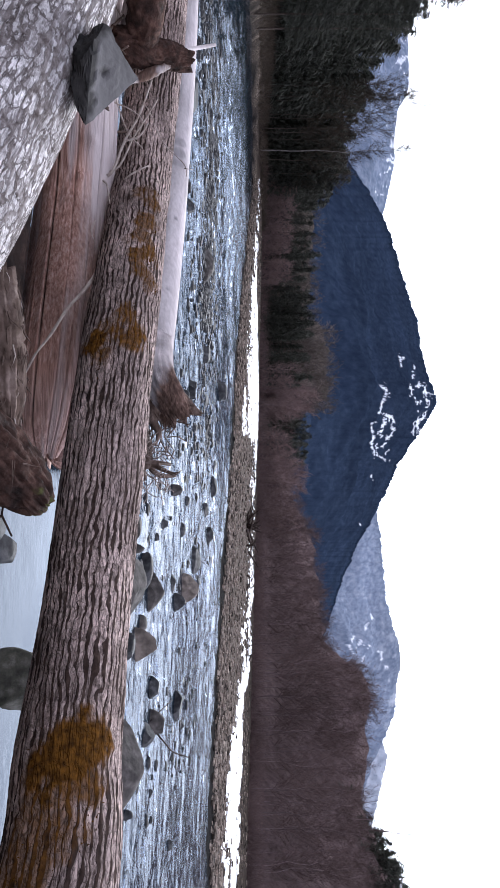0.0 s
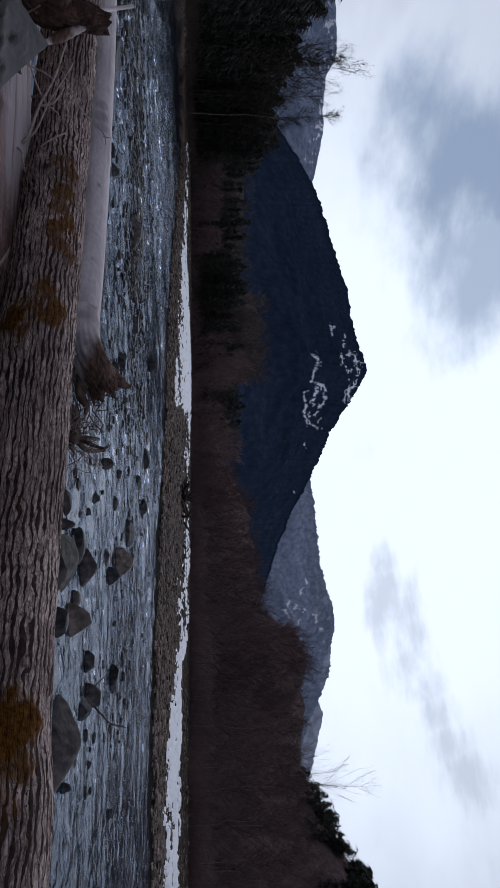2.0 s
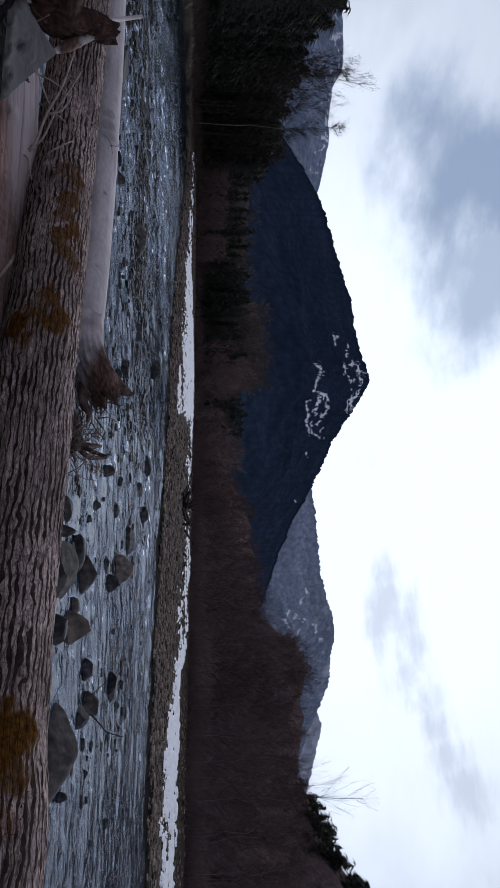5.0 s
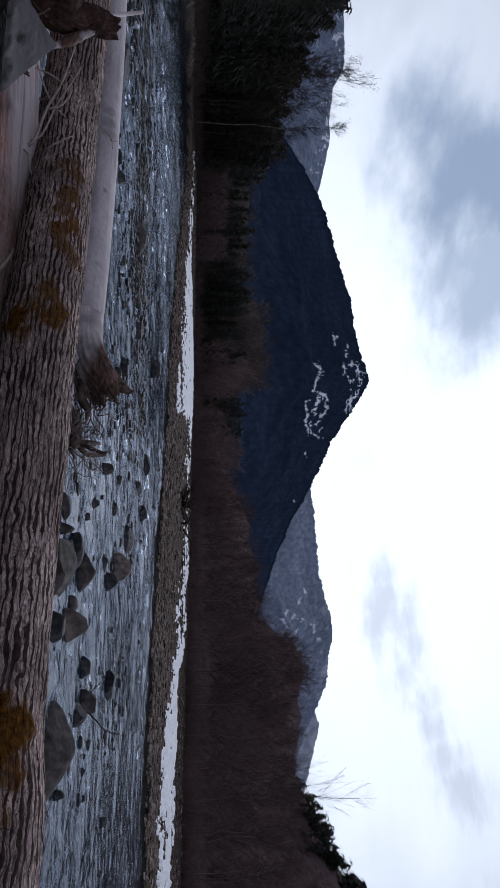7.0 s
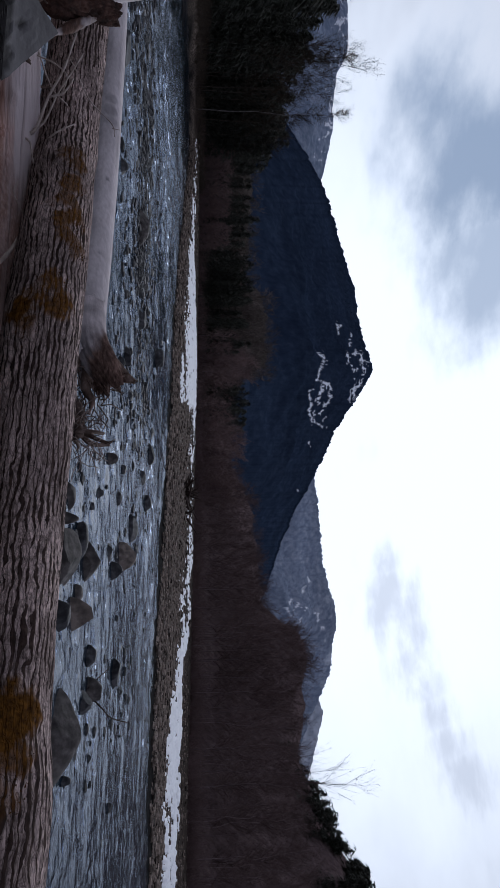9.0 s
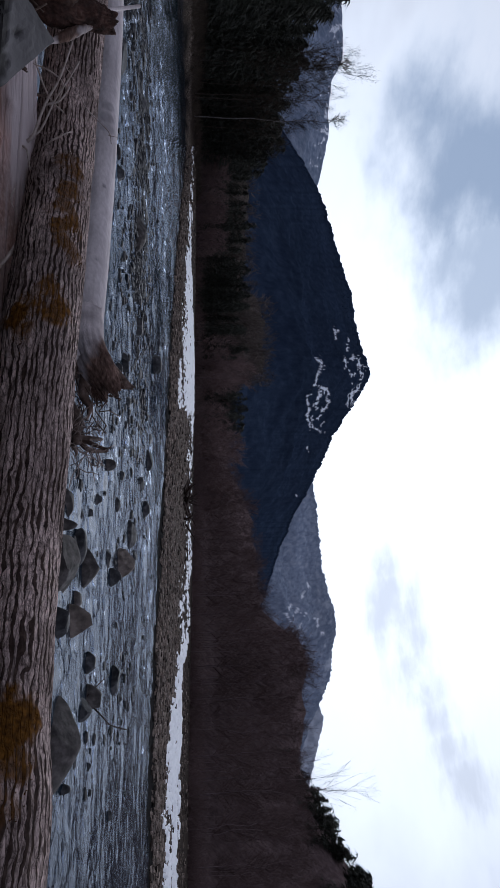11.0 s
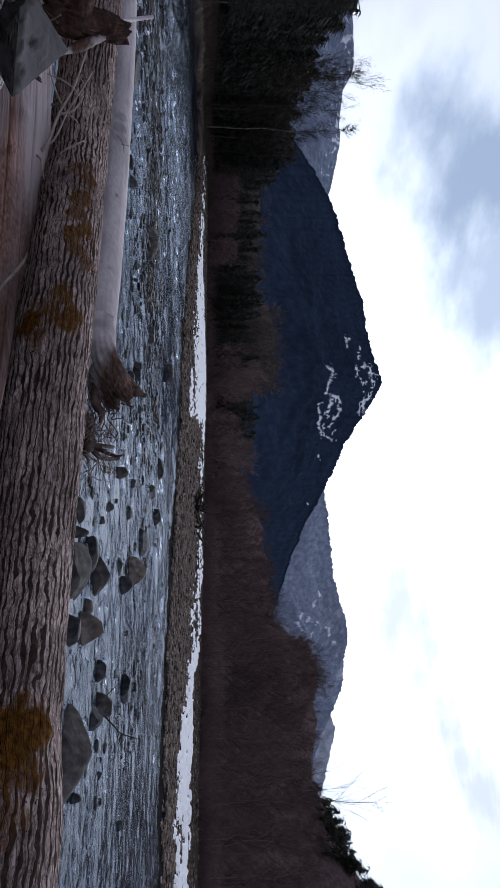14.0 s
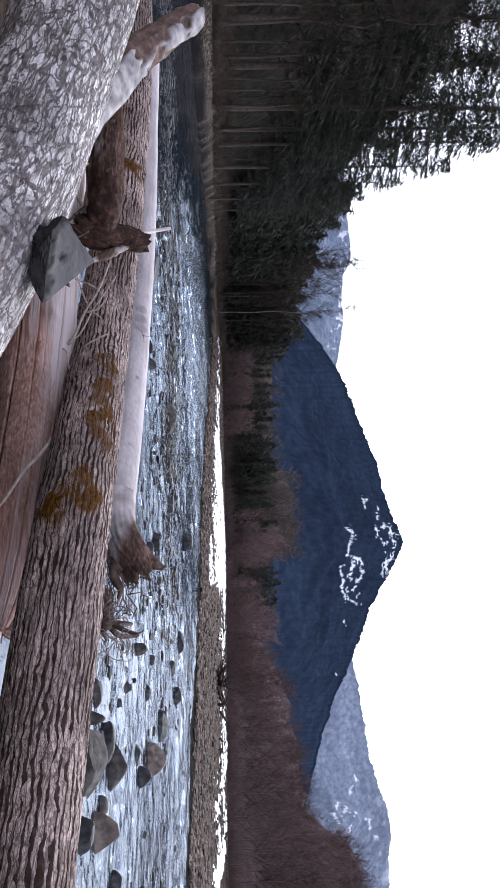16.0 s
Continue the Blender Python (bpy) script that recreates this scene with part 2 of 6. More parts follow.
# near-black bark stops: furrow colour with the furrows' shade painted in
bark_brown = material("furrowed brown bark", [(0.30, (0.012, 0.007, 0.006)), (0.5, (0.030, 0.018, 0.014)), (0.68, (0.062, 0.040, 0.032))],
                      scale=22, rough=0.9, bump=0.5, bump_scale=90, bump_dist=0.004, blotch=0.25, gloss=0.12)
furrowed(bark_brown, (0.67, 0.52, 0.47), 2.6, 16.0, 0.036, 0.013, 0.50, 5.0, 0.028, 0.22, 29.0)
overlay(bark_brown, "moss", (0.125, 0.052, 0.008), noise_scale=38)
bark_grey = material("pale grey bark", [(0.34, (0.055, 0.042, 0.038)), (0.48, (0.12, 0.100, 0.094)), (0.62, (0.21, 0.185, 0.178))],
                     scale=24, rough=0.92, bump=0.5, bump_scale=80, bump_dist=0.004, blotch=0.2, gloss=0.12)
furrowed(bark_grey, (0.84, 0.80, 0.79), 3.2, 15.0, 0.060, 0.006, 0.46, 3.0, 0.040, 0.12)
wood_red = material("debarked reddish wood", [(0.28, (0.16, 0.075, 0.055)), (0.5, (0.40, 0.225, 0.175)), (0.70, (0.60, 0.43, 0.37))],
                    scale=6, stretch=(0.7, 11, 11), rough=0.75, bump=0.7, bump_scale=14, bump_dist=0.008, blotch=0.4, blotch_scale=2.2)
overlay(wood_red, "bleached", (0.64, 0.56, 0.55))
# near-black colour in the drying cracks, painting the shade of their depth
overlay(wood_red, "crack", (0.035, 0.020, 0.016))
wood_pale = material("bleached driftwood", [(0.3, (0.52, 0.46, 0.45)), (0.55, (0.65, 0.585, 0.575)), (0.75, (0.75, 0.69, 0.68))],
                     scale=4, stretch=(0.5, 5, 5), rough=0.75, bump=0.12, bump_scale=10, bump_dist=0.006, blotch=0.12)
overlay(wood_pale, "stain", (0.20, 0.18, 0.185), noise_scale=3)
wood_root = material("broken root wood", [(0.3, (0.04, 0.024, 0.017)), (0.52, (0.13, 0.088, 0.069)), (0.72, (0.30, 0.228, 0.195))],
                     scale=8, rough=0.85, bump=0.6, bump_scale=25, bump_dist=0.01, blotch=0.3)
limb_wood = material("broken brown limb wood", [(0.3, (0.035, 0.022, 0.017)), (0.52, (0.12, 0.075, 0.058)), (0.72, (0.24, 0.165, 0.135))],
                     scale=10, rough=0.85, bump=0.6, bump_scale=30, bump_dist=0.01, blotch=0.3)
overlay(limb_wood, "pale", (0.36, 0.335, 0.335), noise_scale=9)
wood_torn = material("torn red-brown wood", [(0.3, (0.032, 0.018, 0.013)), (0.52, (0.125, 0.074, 0.056)), (0.72, (0.26, 0.170, 0.135))],
                     scale=8, stretch=(1, 3, 3), rough=0.9, bump=0.8, bump_scale=22, bump_dist=0.012, blotch=0.4, blotch_scale=4)
overlay(wood_torn, "pale", (0.54, 0.48, 0.47), noise_scale=3)
wood_dark = material("wet dark rotten wood", [(0.3, (0.014, 0.010, 0.008)), (0.55, (0.044, 0.027, 0.021)), (0.75, (0.10, 0.062, 0.048))],
                     scale=9, rough=0.8, bump=0.6, bump_scale=30, bump_dist=0.01, blotch=0.3)
overlay(wood_dark, "moss", (0.10, 0.10, 0.03), noise_scale=40)
twig_pale = material("dry pale twig", [(0.3, (0.32, 0.25, 0.21)), (0.6, (0.56, 0.48, 0.43))], scale=20, rough=0.85, bump=0.2)
wood_rot_red = material("crumbling red-brown wood", [(0.3, (0.012, 0.007, 0.005)), (0.52, (0.050, 0.024, 0.017)), (0.72, (0.12, 0.064, 0.048))],
                        scale=14, rough=0.9, bump=0.8, bump_scale=40, bump_dist=0.012, blotch=0.35, blotch_scale=5)
overlay(wood_rot_red, "moss", (0.085, 0.10, 0.022), noise_scale=40)
wood_root_pale = material("pale dry rootlets", [(0.3, (0.16, 0.12, 0.10)), (0.6, (0.38, 0.30, 0.26)), (0.75, (0.52, 0.44, 0.39))], scale=9, rough=0.85, bump=0.2)
stone_dark = material("dark grey river stone", [(0.3, (0.014, 0.014, 0.015)), (0.5, (0.038, 0.038, 0.040)), (0.72, (0.090, 0.088, 0.090))],
                      scale=7, rough=0.55, bump=0.5, bump_scale=24, bump_dist=0.012, blotch=0.45, blotch_scale=4, random_amount=0.35)
stone_tan = material("tan grey river stone", [(0.3, (0.10, 0.080, 0.066)), (0.5, (0.205, 0.165, 0.138)), (0.72, (0.33, 0.275, 0.235))],
                     scale=6, rough=0.65, bump=0.5, bump_scale=22, bump_dist=0.012, blotch=0.35, blotch_scale=3.5, random_amount=0.2)
stone_brown = material("brown-grey river stone", [(0.3, (0.034, 0.029, 0.026)), (0.5, (0.074, 0.064, 0.058)), (0.72, (0.14, 0.124, 0.114))],
                       scale=6, rough=0.65, bump=0.5, bump_scale=20, bump_dist=0.014, blotch=0.4, blotch_scale=3, random_amount=0.2)
stone_mossy = material("mossy river stone", [(0.3, (0.026, 0.026, 0.019)), (0.5, (0.075, 0.072, 0.055)), (0.72, (0.17, 0.16, 0.14))],
                       scale=9, rough=0.85, bump=0.6, bump_scale=40, bump_dist=0.012, blotch=0.4, blotch_scale=6)
stone_slate = material("grey slate", [(0.3, (0.085, 0.081, 0.081)), (0.5, (0.12, 0.114, 0.114)), (0.72, (0.16, 0.152, 0.152))],
                       scale=7, rough=0.8, bump=0.5, bump_scale=30, bump_dist=0.008, blotch=0.25)
# dark tone of the fractured underside, with its shade painted in
overlay(stone_slate, "broken", (0.024, 0.022, 0.021), noise_scale=16)
pebble = material("river gravel", [(0.3, (0.060, 0.046, 0.037)), (0.5, (0.155, 0.122, 0.100)), (0.72, (0.32, 0.268, 0.23))],
                  scale=2.0, rough=0.85, bump=0.3, bump_scale=20, blotch=0.2, island=0.88, gloss=0.08)
gravel = material("gravel ground", [(0.36, (0.022, 0.017, 0.013)), (0.5, (0.095, 0.074, 0.060)), (0.64, (0.26, 0.215, 0.185))],
                  scale=2.6, rough=0.9, bump=0.9, bump_scale=5, bump_dist=0.12, blotch=0.25, blotch_scale=0.15, gloss=0.03)
overlay(gravel, "soil", (0.034, 0.025, 0.020), noise_scale=0.8)
overlay(gravel, "wet", (0.013, 0.012, 0.012))
snow = material("old snow", [(0.3, (0.80, 0.82, 0.86)), (0.6, (0.92, 0.93, 0.95))], scale=4, rough=0.6, bump=0.4, bump_scale=8,
                bump_dist=0.03, blotch=0.04)
needle = material("dark conifer needles", [(0.3, (0.030, 0.033, 0.025)), (0.55, (0.060, 0.062, 0.050)), (0.75, (0.100, 0.097, 0.078))],
                  scale=1.2, rough=0.75, bump=0, blotch=0.3, blotch_scale=0.2, random_amount=0.4, gloss=0.15)
tree_bark = material("grey-brown tree bark", [(0.3, (0.045, 0.034, 0.027)), (0.55, (0.10, 0.077, 0.064)), (0.75, (0.17, 0.135, 0.115))],
                     scale=3, stretch=(4, 4, 1), rough=0.9, bump=0.3, bump_scale=10, blotch=0.25, random_amount=0.3)
alder_bark = material("brown alder bark", [(0.3, (0.12, 0.086, 0.087)), (0.6, (0.20, 0.148, 0.150))], scale=4, stretch=(2, 2, 1),
                      rough=0.85, bump=0.2, bump_scale=10, blotch=0.25, random_amount=0.3)
twig_brown = material("reddish brown bare twigs", [(0.3, (0.085, 0.057, 0.053)), (0.55, (0.150, 0.104, 0.098)), (0.75, (0.225, 0.162, 0.152))],
                      scale=0.8, rough=0.9, bump=0, blotch=0.3, blotch_scale=0.08, random_amount=0.3, gloss=0.1)
twig_olive = material("olive brown brush", [(0.3, (0.040, 0.031, 0.024)), (0.55, (0.080, 0.063, 0.048)), (0.75, (0.13, 0.105, 0.08))],
                      scale=0.8, rough=0.9, bump=0, blotch=0.35, blotch_scale=0.06, random_amount=0.3, gloss=0.1)
# forest colour shifted to dark blue: the haze of distance is painted in
forest_blue_haze = material("forested mountain side in haze blue", [(0.34, (0.016, 0.025, 0.045)), (0.52, (0.023, 0.035, 0.060)), (0.7, (0.033, 0.048, 0.077))],
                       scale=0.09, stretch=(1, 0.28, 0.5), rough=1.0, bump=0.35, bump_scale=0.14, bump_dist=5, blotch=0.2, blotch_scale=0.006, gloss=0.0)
overlay(forest_blue_haze, "snow", (0.80, 0.84, 0.90))
# far slopes: pale blue-grey base colours hold the haze of the air
forest_pale_haze = material("distant mountain side in pale haze colour", [(0.34, (0.155, 0.19, 0.26)), (0.52, (0.23, 0.27, 0.345)), (0.7, (0.34, 0.375, 0.445))],
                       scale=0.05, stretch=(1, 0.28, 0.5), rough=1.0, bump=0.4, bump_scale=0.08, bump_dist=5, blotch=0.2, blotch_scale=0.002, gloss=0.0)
overlay(forest_pale_haze, "snow", (0.84, 0.87, 0.92))
# snow-dusted range, its base colour paled for haze as well
forest_snowy_haze = material("snow-dusted mountain side in pale haze colour", [(0.34, (0.13, 0.165, 0.23)), (0.52, (0.20, 0.24, 0.315)), (0.7, (0.30, 0.335, 0.405))],
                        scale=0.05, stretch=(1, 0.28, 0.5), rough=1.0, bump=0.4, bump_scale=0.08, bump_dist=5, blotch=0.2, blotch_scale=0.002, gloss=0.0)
overlay(forest_snowy_haze, "snow", (0.74, 0.77, 0.83), breakup=0.06)

# canopy colour lowered to stand for the shade inside the conifer wood
canopy_shaded = material("conifer canopy darkened for forest shade", [(0.3, (0.028, 0.027, 0.023)), (0.55, (0.050, 0.047, 0.040)), (0.75, (0.075, 0.070, 0.060))],
                       scale=0.9, stretch=(1, 1, 0.4), rough=1.0, bump=1.0, bump_scale=0.8, bump_dist=1.2, blotch=0.3, blotch_scale=0.08, gloss=0.0)
canopy_brown = material("brown leafless canopy", [(0.3, (0.085, 0.060, 0.059)), (0.55, (0.145, 0.105, 0.102)), (0.75, (0.21, 0.158, 0.152))],
                        scale=0.9, stretch=(1, 1, 0.3), rough=1.0, bump=1.0, bump_scale=1.2, bump_dist=0.8, blotch=0.25, blotch_scale=0.05, gloss=0.0)
canopy_olive = material("olive brown canopy", [(0.3, (0.040, 0.034, 0.028)), (0.55, (0.075, 0.063, 0.053)), (0.75, (0.12, 0.10, 0.085))],
                        scale=0.7, stretch=(1, 1, 0.3), rough=1.0, bump=1.0, bump_scale=1.0, bump_dist=1.0, blotch=0.35, blotch_scale=0.03, gloss=0.0)


def water_material():
    m = bpy.data.materials.new("shallow running water")
    m.use_nodes = True
    t = m.node_tree
    b = t.nodes["Principled BSDF"]
    co = t.nodes.new("ShaderNodeTexCoord")

    def noise_at(scale, stretch, detail, rough=0.55):
        mp = t.nodes.new("ShaderNodeMapping")
        mp.inputs["Scale"].default_value = stretch
        mp.inputs["Rotation"].default_value = (0, 0, radians(12))
        link(t, co.outputs["Object"], mp.inputs["Vector"])
        n = t.nodes.new("ShaderNodeTexNoise")
        n.inputs["Scale"].default_value, n.inputs["Detail"].default_value, n.inputs["Roughness"].default_value = scale, detail, rough
        link(t, mp.outputs["Vector"], n.inputs["Vector"])
        return n.outputs["Fac"]

    chop = noise_at(1.5, (0.9, 1.0, 1), 5, 0.6)
    swell = noise_at(0.42, (1.1, 1.0, 1), 3)
    ripple = noise_at(5.0, (0.45, 1.2, 1), 4)
    still = t.nodes.new("ShaderNodeAttribute")
    still.attribute_name = "chop"
    add = t.nodes.new("ShaderNodeMath")
    add.operation = "MULTIPLY_ADD"
    link(t, swell, add.inputs[0])
    add.inputs[1].default_value = 1.5
    fine = t.nodes.new("ShaderNodeMath")
    fine.operation = "MULTIPLY_ADD"
    link(t, ripple, fine.inputs[0])
    fine.inputs[1].default_value = 0.30
    link(t, chop, fine.inputs[2])
    link(t, fine.outputs[0], add.inputs[2])
    bp = t.nodes.new("ShaderNodeBump")
    bp.inputs["Distance"].default_value = 0.085
    link(t, still.outputs["Fac"], bp.inputs["Strength"])
    link(t, add.outputs[0], bp.inputs["Height"])
    link(t, bp.outputs["Normal"], b.inputs["Normal"])
    foam = noise_at(1.1, (0.35, 1.6, 1), 7, 0.7)
    rif = t.nodes.new("ShaderNodeAttribute")
    rif.attribute_name = "riffle"
    fa = t.nodes.new("ShaderNodeMath")
    fa.operation = "MULTIPLY_ADD"
    link(t, rif.outputs["Fac"], fa.inputs[0])
    fa.inputs[1].default_value = 0.085
    link(t, foam, fa.inputs[2])
    mr = t.nodes.new("ShaderNodeMapRange")
    link(t, fa.outputs[0], mr.inputs["Value"])
    mr.inputs["From Min"].default_value, mr.inputs["From Max"].default_value = 0.76, 0.90
    fm = t.nodes.new("ShaderNodeMath")
    fm.operation = "MULTIPLY"
    link(t, mr.outputs["Result"], fm.inputs[0])
    link(t, still.outputs["Fac"], fm.inputs[1])
    mx = t.nodes.new("ShaderNodeMix")
    mx.data_type = "RGBA"
    link(t, fm.outputs[0], mx.inputs["Factor"])
    mx.inputs["A"].default_value = (0.008, 0.017, 0.027, 1)
    mx.inputs["B"].default_value = (0.40, 0.48, 0.56, 1)
    link(t, mx.outputs["Result"], b.inputs["Base Color"])
    b.inputs["Roughness"].default_value = 0.6
    b.inputs["Specular IOR Level"].default_value = 0.0
    gl = t.nodes.new("ShaderNodeBsdfGlossy")
    gl.inputs["Color"].default_value = (0.84, 0.89, 1.0, 1)
    gl.inputs["Roughness"].default_value = 0.04
    fr = t.nodes.new("ShaderNodeFresnel")
    fr.inputs["IOR"].default_value = 1.33
    mix = t.nodes.new("ShaderNodeMixShader")
    link(t, bp.outputs["Normal"], gl.inputs["Normal"])
    link(t, bp.outputs["Normal"], fr.inputs["Normal"])
    link(t, fr.outputs["Fac"], mix.inputs["Fac"])
    link(t, b.outputs["BSDF"], mix.inputs[1])
    link(t, gl.outputs["BSDF"], mix.inputs[2])
    link(t, mix.outputs["Shader"], t.nodes["Material Output"].inputs["Surface"])
    return m


water_mat = water_material()


# ---- arithmetic: noise, curves and meshes ----
def lattice(i, j, k, seed):
    h = (i * 374761393 + j * 668265263 + k * 2147483647 + seed * 974634777) & 0xFFFFFFFF
    h = ((h ^ (h >> 13)) * 1274126177) & 0xFFFFFFFF
    h = (h ^ (h >> 16)) & 0xFFFFFF
    return h / float(0xFFFFFF)


def vnoise(p, seed=0):
    """Smooth value noise from 0 to 1 at rows of points."""
    p = np.asarray(p, float)
    i = np.floor(p).astype(np.int64)
    f = p - i
    f = f * f * (3 - 2 * f)
    out = 0.0
    for a in (0, 1):
        for b in (0, 1):
            for c in (0, 1):
                wgt = (f[:, 0] if a else 1 - f[:, 0]) * (f[:, 1] if b else 1 - f[:, 1]) * (f[:, 2] if c else 1 - f[:, 2])
                out = out + wgt * lattice(i[:, 0] + a, i[:, 1] + b, i[:, 2] + c, seed)
    return out


def fbm(p, octaves=4, seed=0):
    p = np.asarray(p, float)
    out, amp, tot = 0.0, 1.0, 0.0
    for o in range(octaves):
        out = out + amp * vnoise(p * 2.0 ** o + 17.3 * o, seed + o)
        tot += amp
        amp *= 0.5
    return out / tot


def cells(u, v, seed=0):
    """Distances to the nearest and second nearest of jittered cell points."""
    iu, iv = np.floor(u).astype(np.int64), np.floor(v).astype(np.int64)
    f1, f2 = np.full(u.shape, 9.0), np.full(u.shape, 9.0)
    for a in (-1, 0, 1):
        for b in (-1, 0, 1):
            cu, cv = iu + a, iv + b
            du = cu + lattice(cu, cv, cu * 0, seed) - u
            dv = cv + lattice(cu, cv, cu * 0 + 1, seed) - v
            d = np.hypot(du, dv)
            f2 = np.minimum(np.maximum(d, f1), f2)
            f1 = np.minimum(f1, d)
    return f1, f2


def smooth(x, a, b):
    t = np.clip((np.asarray(x, float) - a) / (b - a), 0, 1)
    return t * t * (3 - 2 * t)


def mesh_of(name, verts, faces, mat=None, shade=True):
    me = bpy.data.meshes.new(name)
    me.from_pydata(np.asarray(verts, float).tolist(), [], faces.tolist() if isinstance(faces, np.ndarray) else faces)
    if mat:
        me.materials.append(mat)
    if shade:
        me.polygons.foreach_set("use_smooth", [True] * len(me.polygons))
    me.update()
    return me


def give(me, attribute, values):
    a = me.attributes.new(attribute, "FLOAT", "POINT")
    a.data.foreach_set("value", np.asarray(values, np.float32))


def quads(rows, cols, wrap=False):
    r = np.arange(rows - 1)[:, None]
    c = np.arange(cols if wrap else cols - 1)[None, :]
    n = (c + 1) % cols
    return np.stack([r * cols + c, r * cols + n, (r + 1) * cols + n, (r + 1) * cols + c], -1).reshape(-1, 4)


def thing(name, place, label, category, group=""):
    ob = new(name)
    ob.empty_display_size = 0.1
    ob.matrix_world = place if isinstance(place, Matrix) else Matrix.Translation(place)
    return tagged(ob, label, category, group)


def part(name, data, parent, label="", kind=""):
    """Links a mesh as one part of a thing; its points are in the thing's own space."""
    ob = new(name, data)
    ob.parent = parent
    if label:
        ob["label"] = label
    if kind:
        ob["kind"] = kind
    return ob


def setting(name, data, label, category):
    return tagged(new(name, data), label, category, kind="structure")


def spline(pts, count):
    """Points evenly along a smooth curve through pts (rows of x, y, z, radius)."""
    p = np.asarray(pts, float)
    q = np.vstack([2 * p[0] - p[1], p, 2 * p[-1] - p[-2]])
    out = []
    for k in range(len(p) - 1):
        t = np.linspace(0, 1, 40, endpoint=k == len(p) - 2)[:, None]
        a, b, c, d = q[k], q[k + 1], q[k + 2], q[k + 3]
        out.append(0.5 * (2 * b + (c - a) * t + (2 * a - 5 * b + 4 * c - d) * t ** 2 + (3 * b - a - 3 * c + d) * t ** 3))
    out = np.vstack(out)
    s = np.r_[0, np.cumsum(np.linalg.norm(np.diff(out[:, :3], axis=0), axis=1))]
    e = np.linspace(0, s[-1], count)
    return np.stack([np.interp(e, s, out[:, n]) for n in range(4)], 1), e


def tube(name, pts, step, around, mat, relief=None, caps=True, marks=None, origin=(0, 0, 0), end_jag=0.0, seed=0, fine_to=None):
    """A round limb or trunk along pts. relief(s, angle, xyz) gives the height of the surface; marks give named attributes."""
    length = np.linalg.norm(np.diff(np.asarray(pts)[:, :3], axis=0), axis=1).sum()
    c, s = spline(pts, max(3, int(length / step)))
    if fine_to:      # coarser rings past the near stretch
        keep = np.r_[np.flatnonzero(s <= fine_to), np.flatnonzero(s > fine_to)[::4]]
        c, s = c[keep], s[keep]
    tan = np.gradient(c[:, :3], axis=0)
    tan /= np.linalg.norm(tan, axis=1)[:, None]
    up = np.array([0, 0, 1.0]) if abs(tan[:, 2]).max() < 0.9 else np.array([1.0, 0.2, 0])
    side = np.cross(tan, up)
    side /= np.linalg.norm(side, axis=1)[:, None]
    top = np.cross(side, tan)
    ang = np.linspace(0, 2 * np.pi, around, endpoint=False)
    S, A = np.meshgrid(s, ang, indexing="ij")
    ca, sa = np.cos(A)[..., None], np.sin(A)[..., None]
    out = ca * side[:, None] + sa * top[:, None]
    base = c[:, None, :3] + out * c[:, None, 3:4]
    r = np.broadcast_to(c[:, 3:4], S.shape).copy()
    if relief is not None:
        r += relief(S.ravel(), A.ravel(), base.reshape(-1, 3)).reshape(S.shape)
    v = c[:, None, :3] + out * r[..., None]
    if end_jag:
        for e, sgn in ((0, -1), (-1, 1)):
            for k in range(3):
                row = e + k if e == 0 else e - k
                j = (vnoise(np.stack([A[0] * 4, A[0] * 0 + seed, A[0] * 0 + e], 1), seed) - 0.35) * end_jag * (1 - k / 3)
                v[row] += sgn * tan[row] * j[:, None]
    n, m = S.shape
    verts = v.reshape(-1, 3)
    faces = quads(n, m, True).tolist()
    if caps:
        rng = np.random.RandomState(seed + 5)
        for row, flip in ((0, False), (n - 1, True)):
            ring = row * m + np.arange(m)
            inner = c[row, :3] + (v[row] - c[row, :3]) * 0.55 + tan[row] * (rng.rand(m, 1) - 0.5) * c[row, 3] * 0.35
            i0 = len(verts)
            verts = np.vstack([verts, inner, c[row, :3][None]])
            for k in range(m):
                k2 = (k + 1) % m
                f = [ring[k], ring[k2], i0 + k2, i0 + k]
                g = [i0 + k, i0 + k2, i0 + m]
                faces.append([int(x) for x in (f if flip else f[::-1])])
                faces.append([int(x) for x in (g if flip else g[::-1])])
    me = mesh_of(name, verts - np.asarray(origin), faces, mat)
    if marks:
        for key, fn in marks.items():
            vals = np.zeros(len(verts))
            vals[: n * m] = fn(S.ravel(), A.ravel(), v.reshape(-1, 3))
            give(me, key, vals)
    return me


def soup(name, verts, faces, mat, shade=False):
    return mesh_of(name, np.array(verts), faces, mat, shade)


def stick_into(verts, faces, a, b, r0, r1, sides=3):
    """A tapered stick from a to b, added to lists; r1 = 0 makes a point."""
    a, b = np.asarray(a, float), np.asarray(b, float)
    d = b - a
    d = d / (np.linalg.norm(d) + 1e-9)
    u = np.cross(d, (0.31, 0.87, 0.38) if abs(d[2]) > 0.8 else (0, 0, 1.0))
    u /= np.linalg.norm(u) + 1e-9
    w = np.cross(d, u)
    i0 = len(verts)
    for k in range(sides):
        t = 2 * math.pi * k / sides
        verts.append(a + r0 * (math.cos(t) * u + math.sin(t) * w))
    if r1 <= 0:
        verts.append(b)
        for k in range(sides):
            faces.append((i0 + k, i0 + (k + 1) % sides, i0 + sides))
        return
    for k in range(sides):
        t = 2 * math.pi * k / sides
        verts.append(b + r1 * (math.cos(t) * u + math.sin(t) * w))
    for k in range(sides):
        k2 = (k + 1) % sides
        faces.append((i0 + k, i0 + k2, i0 + sides + k2, i0 + sides + k))


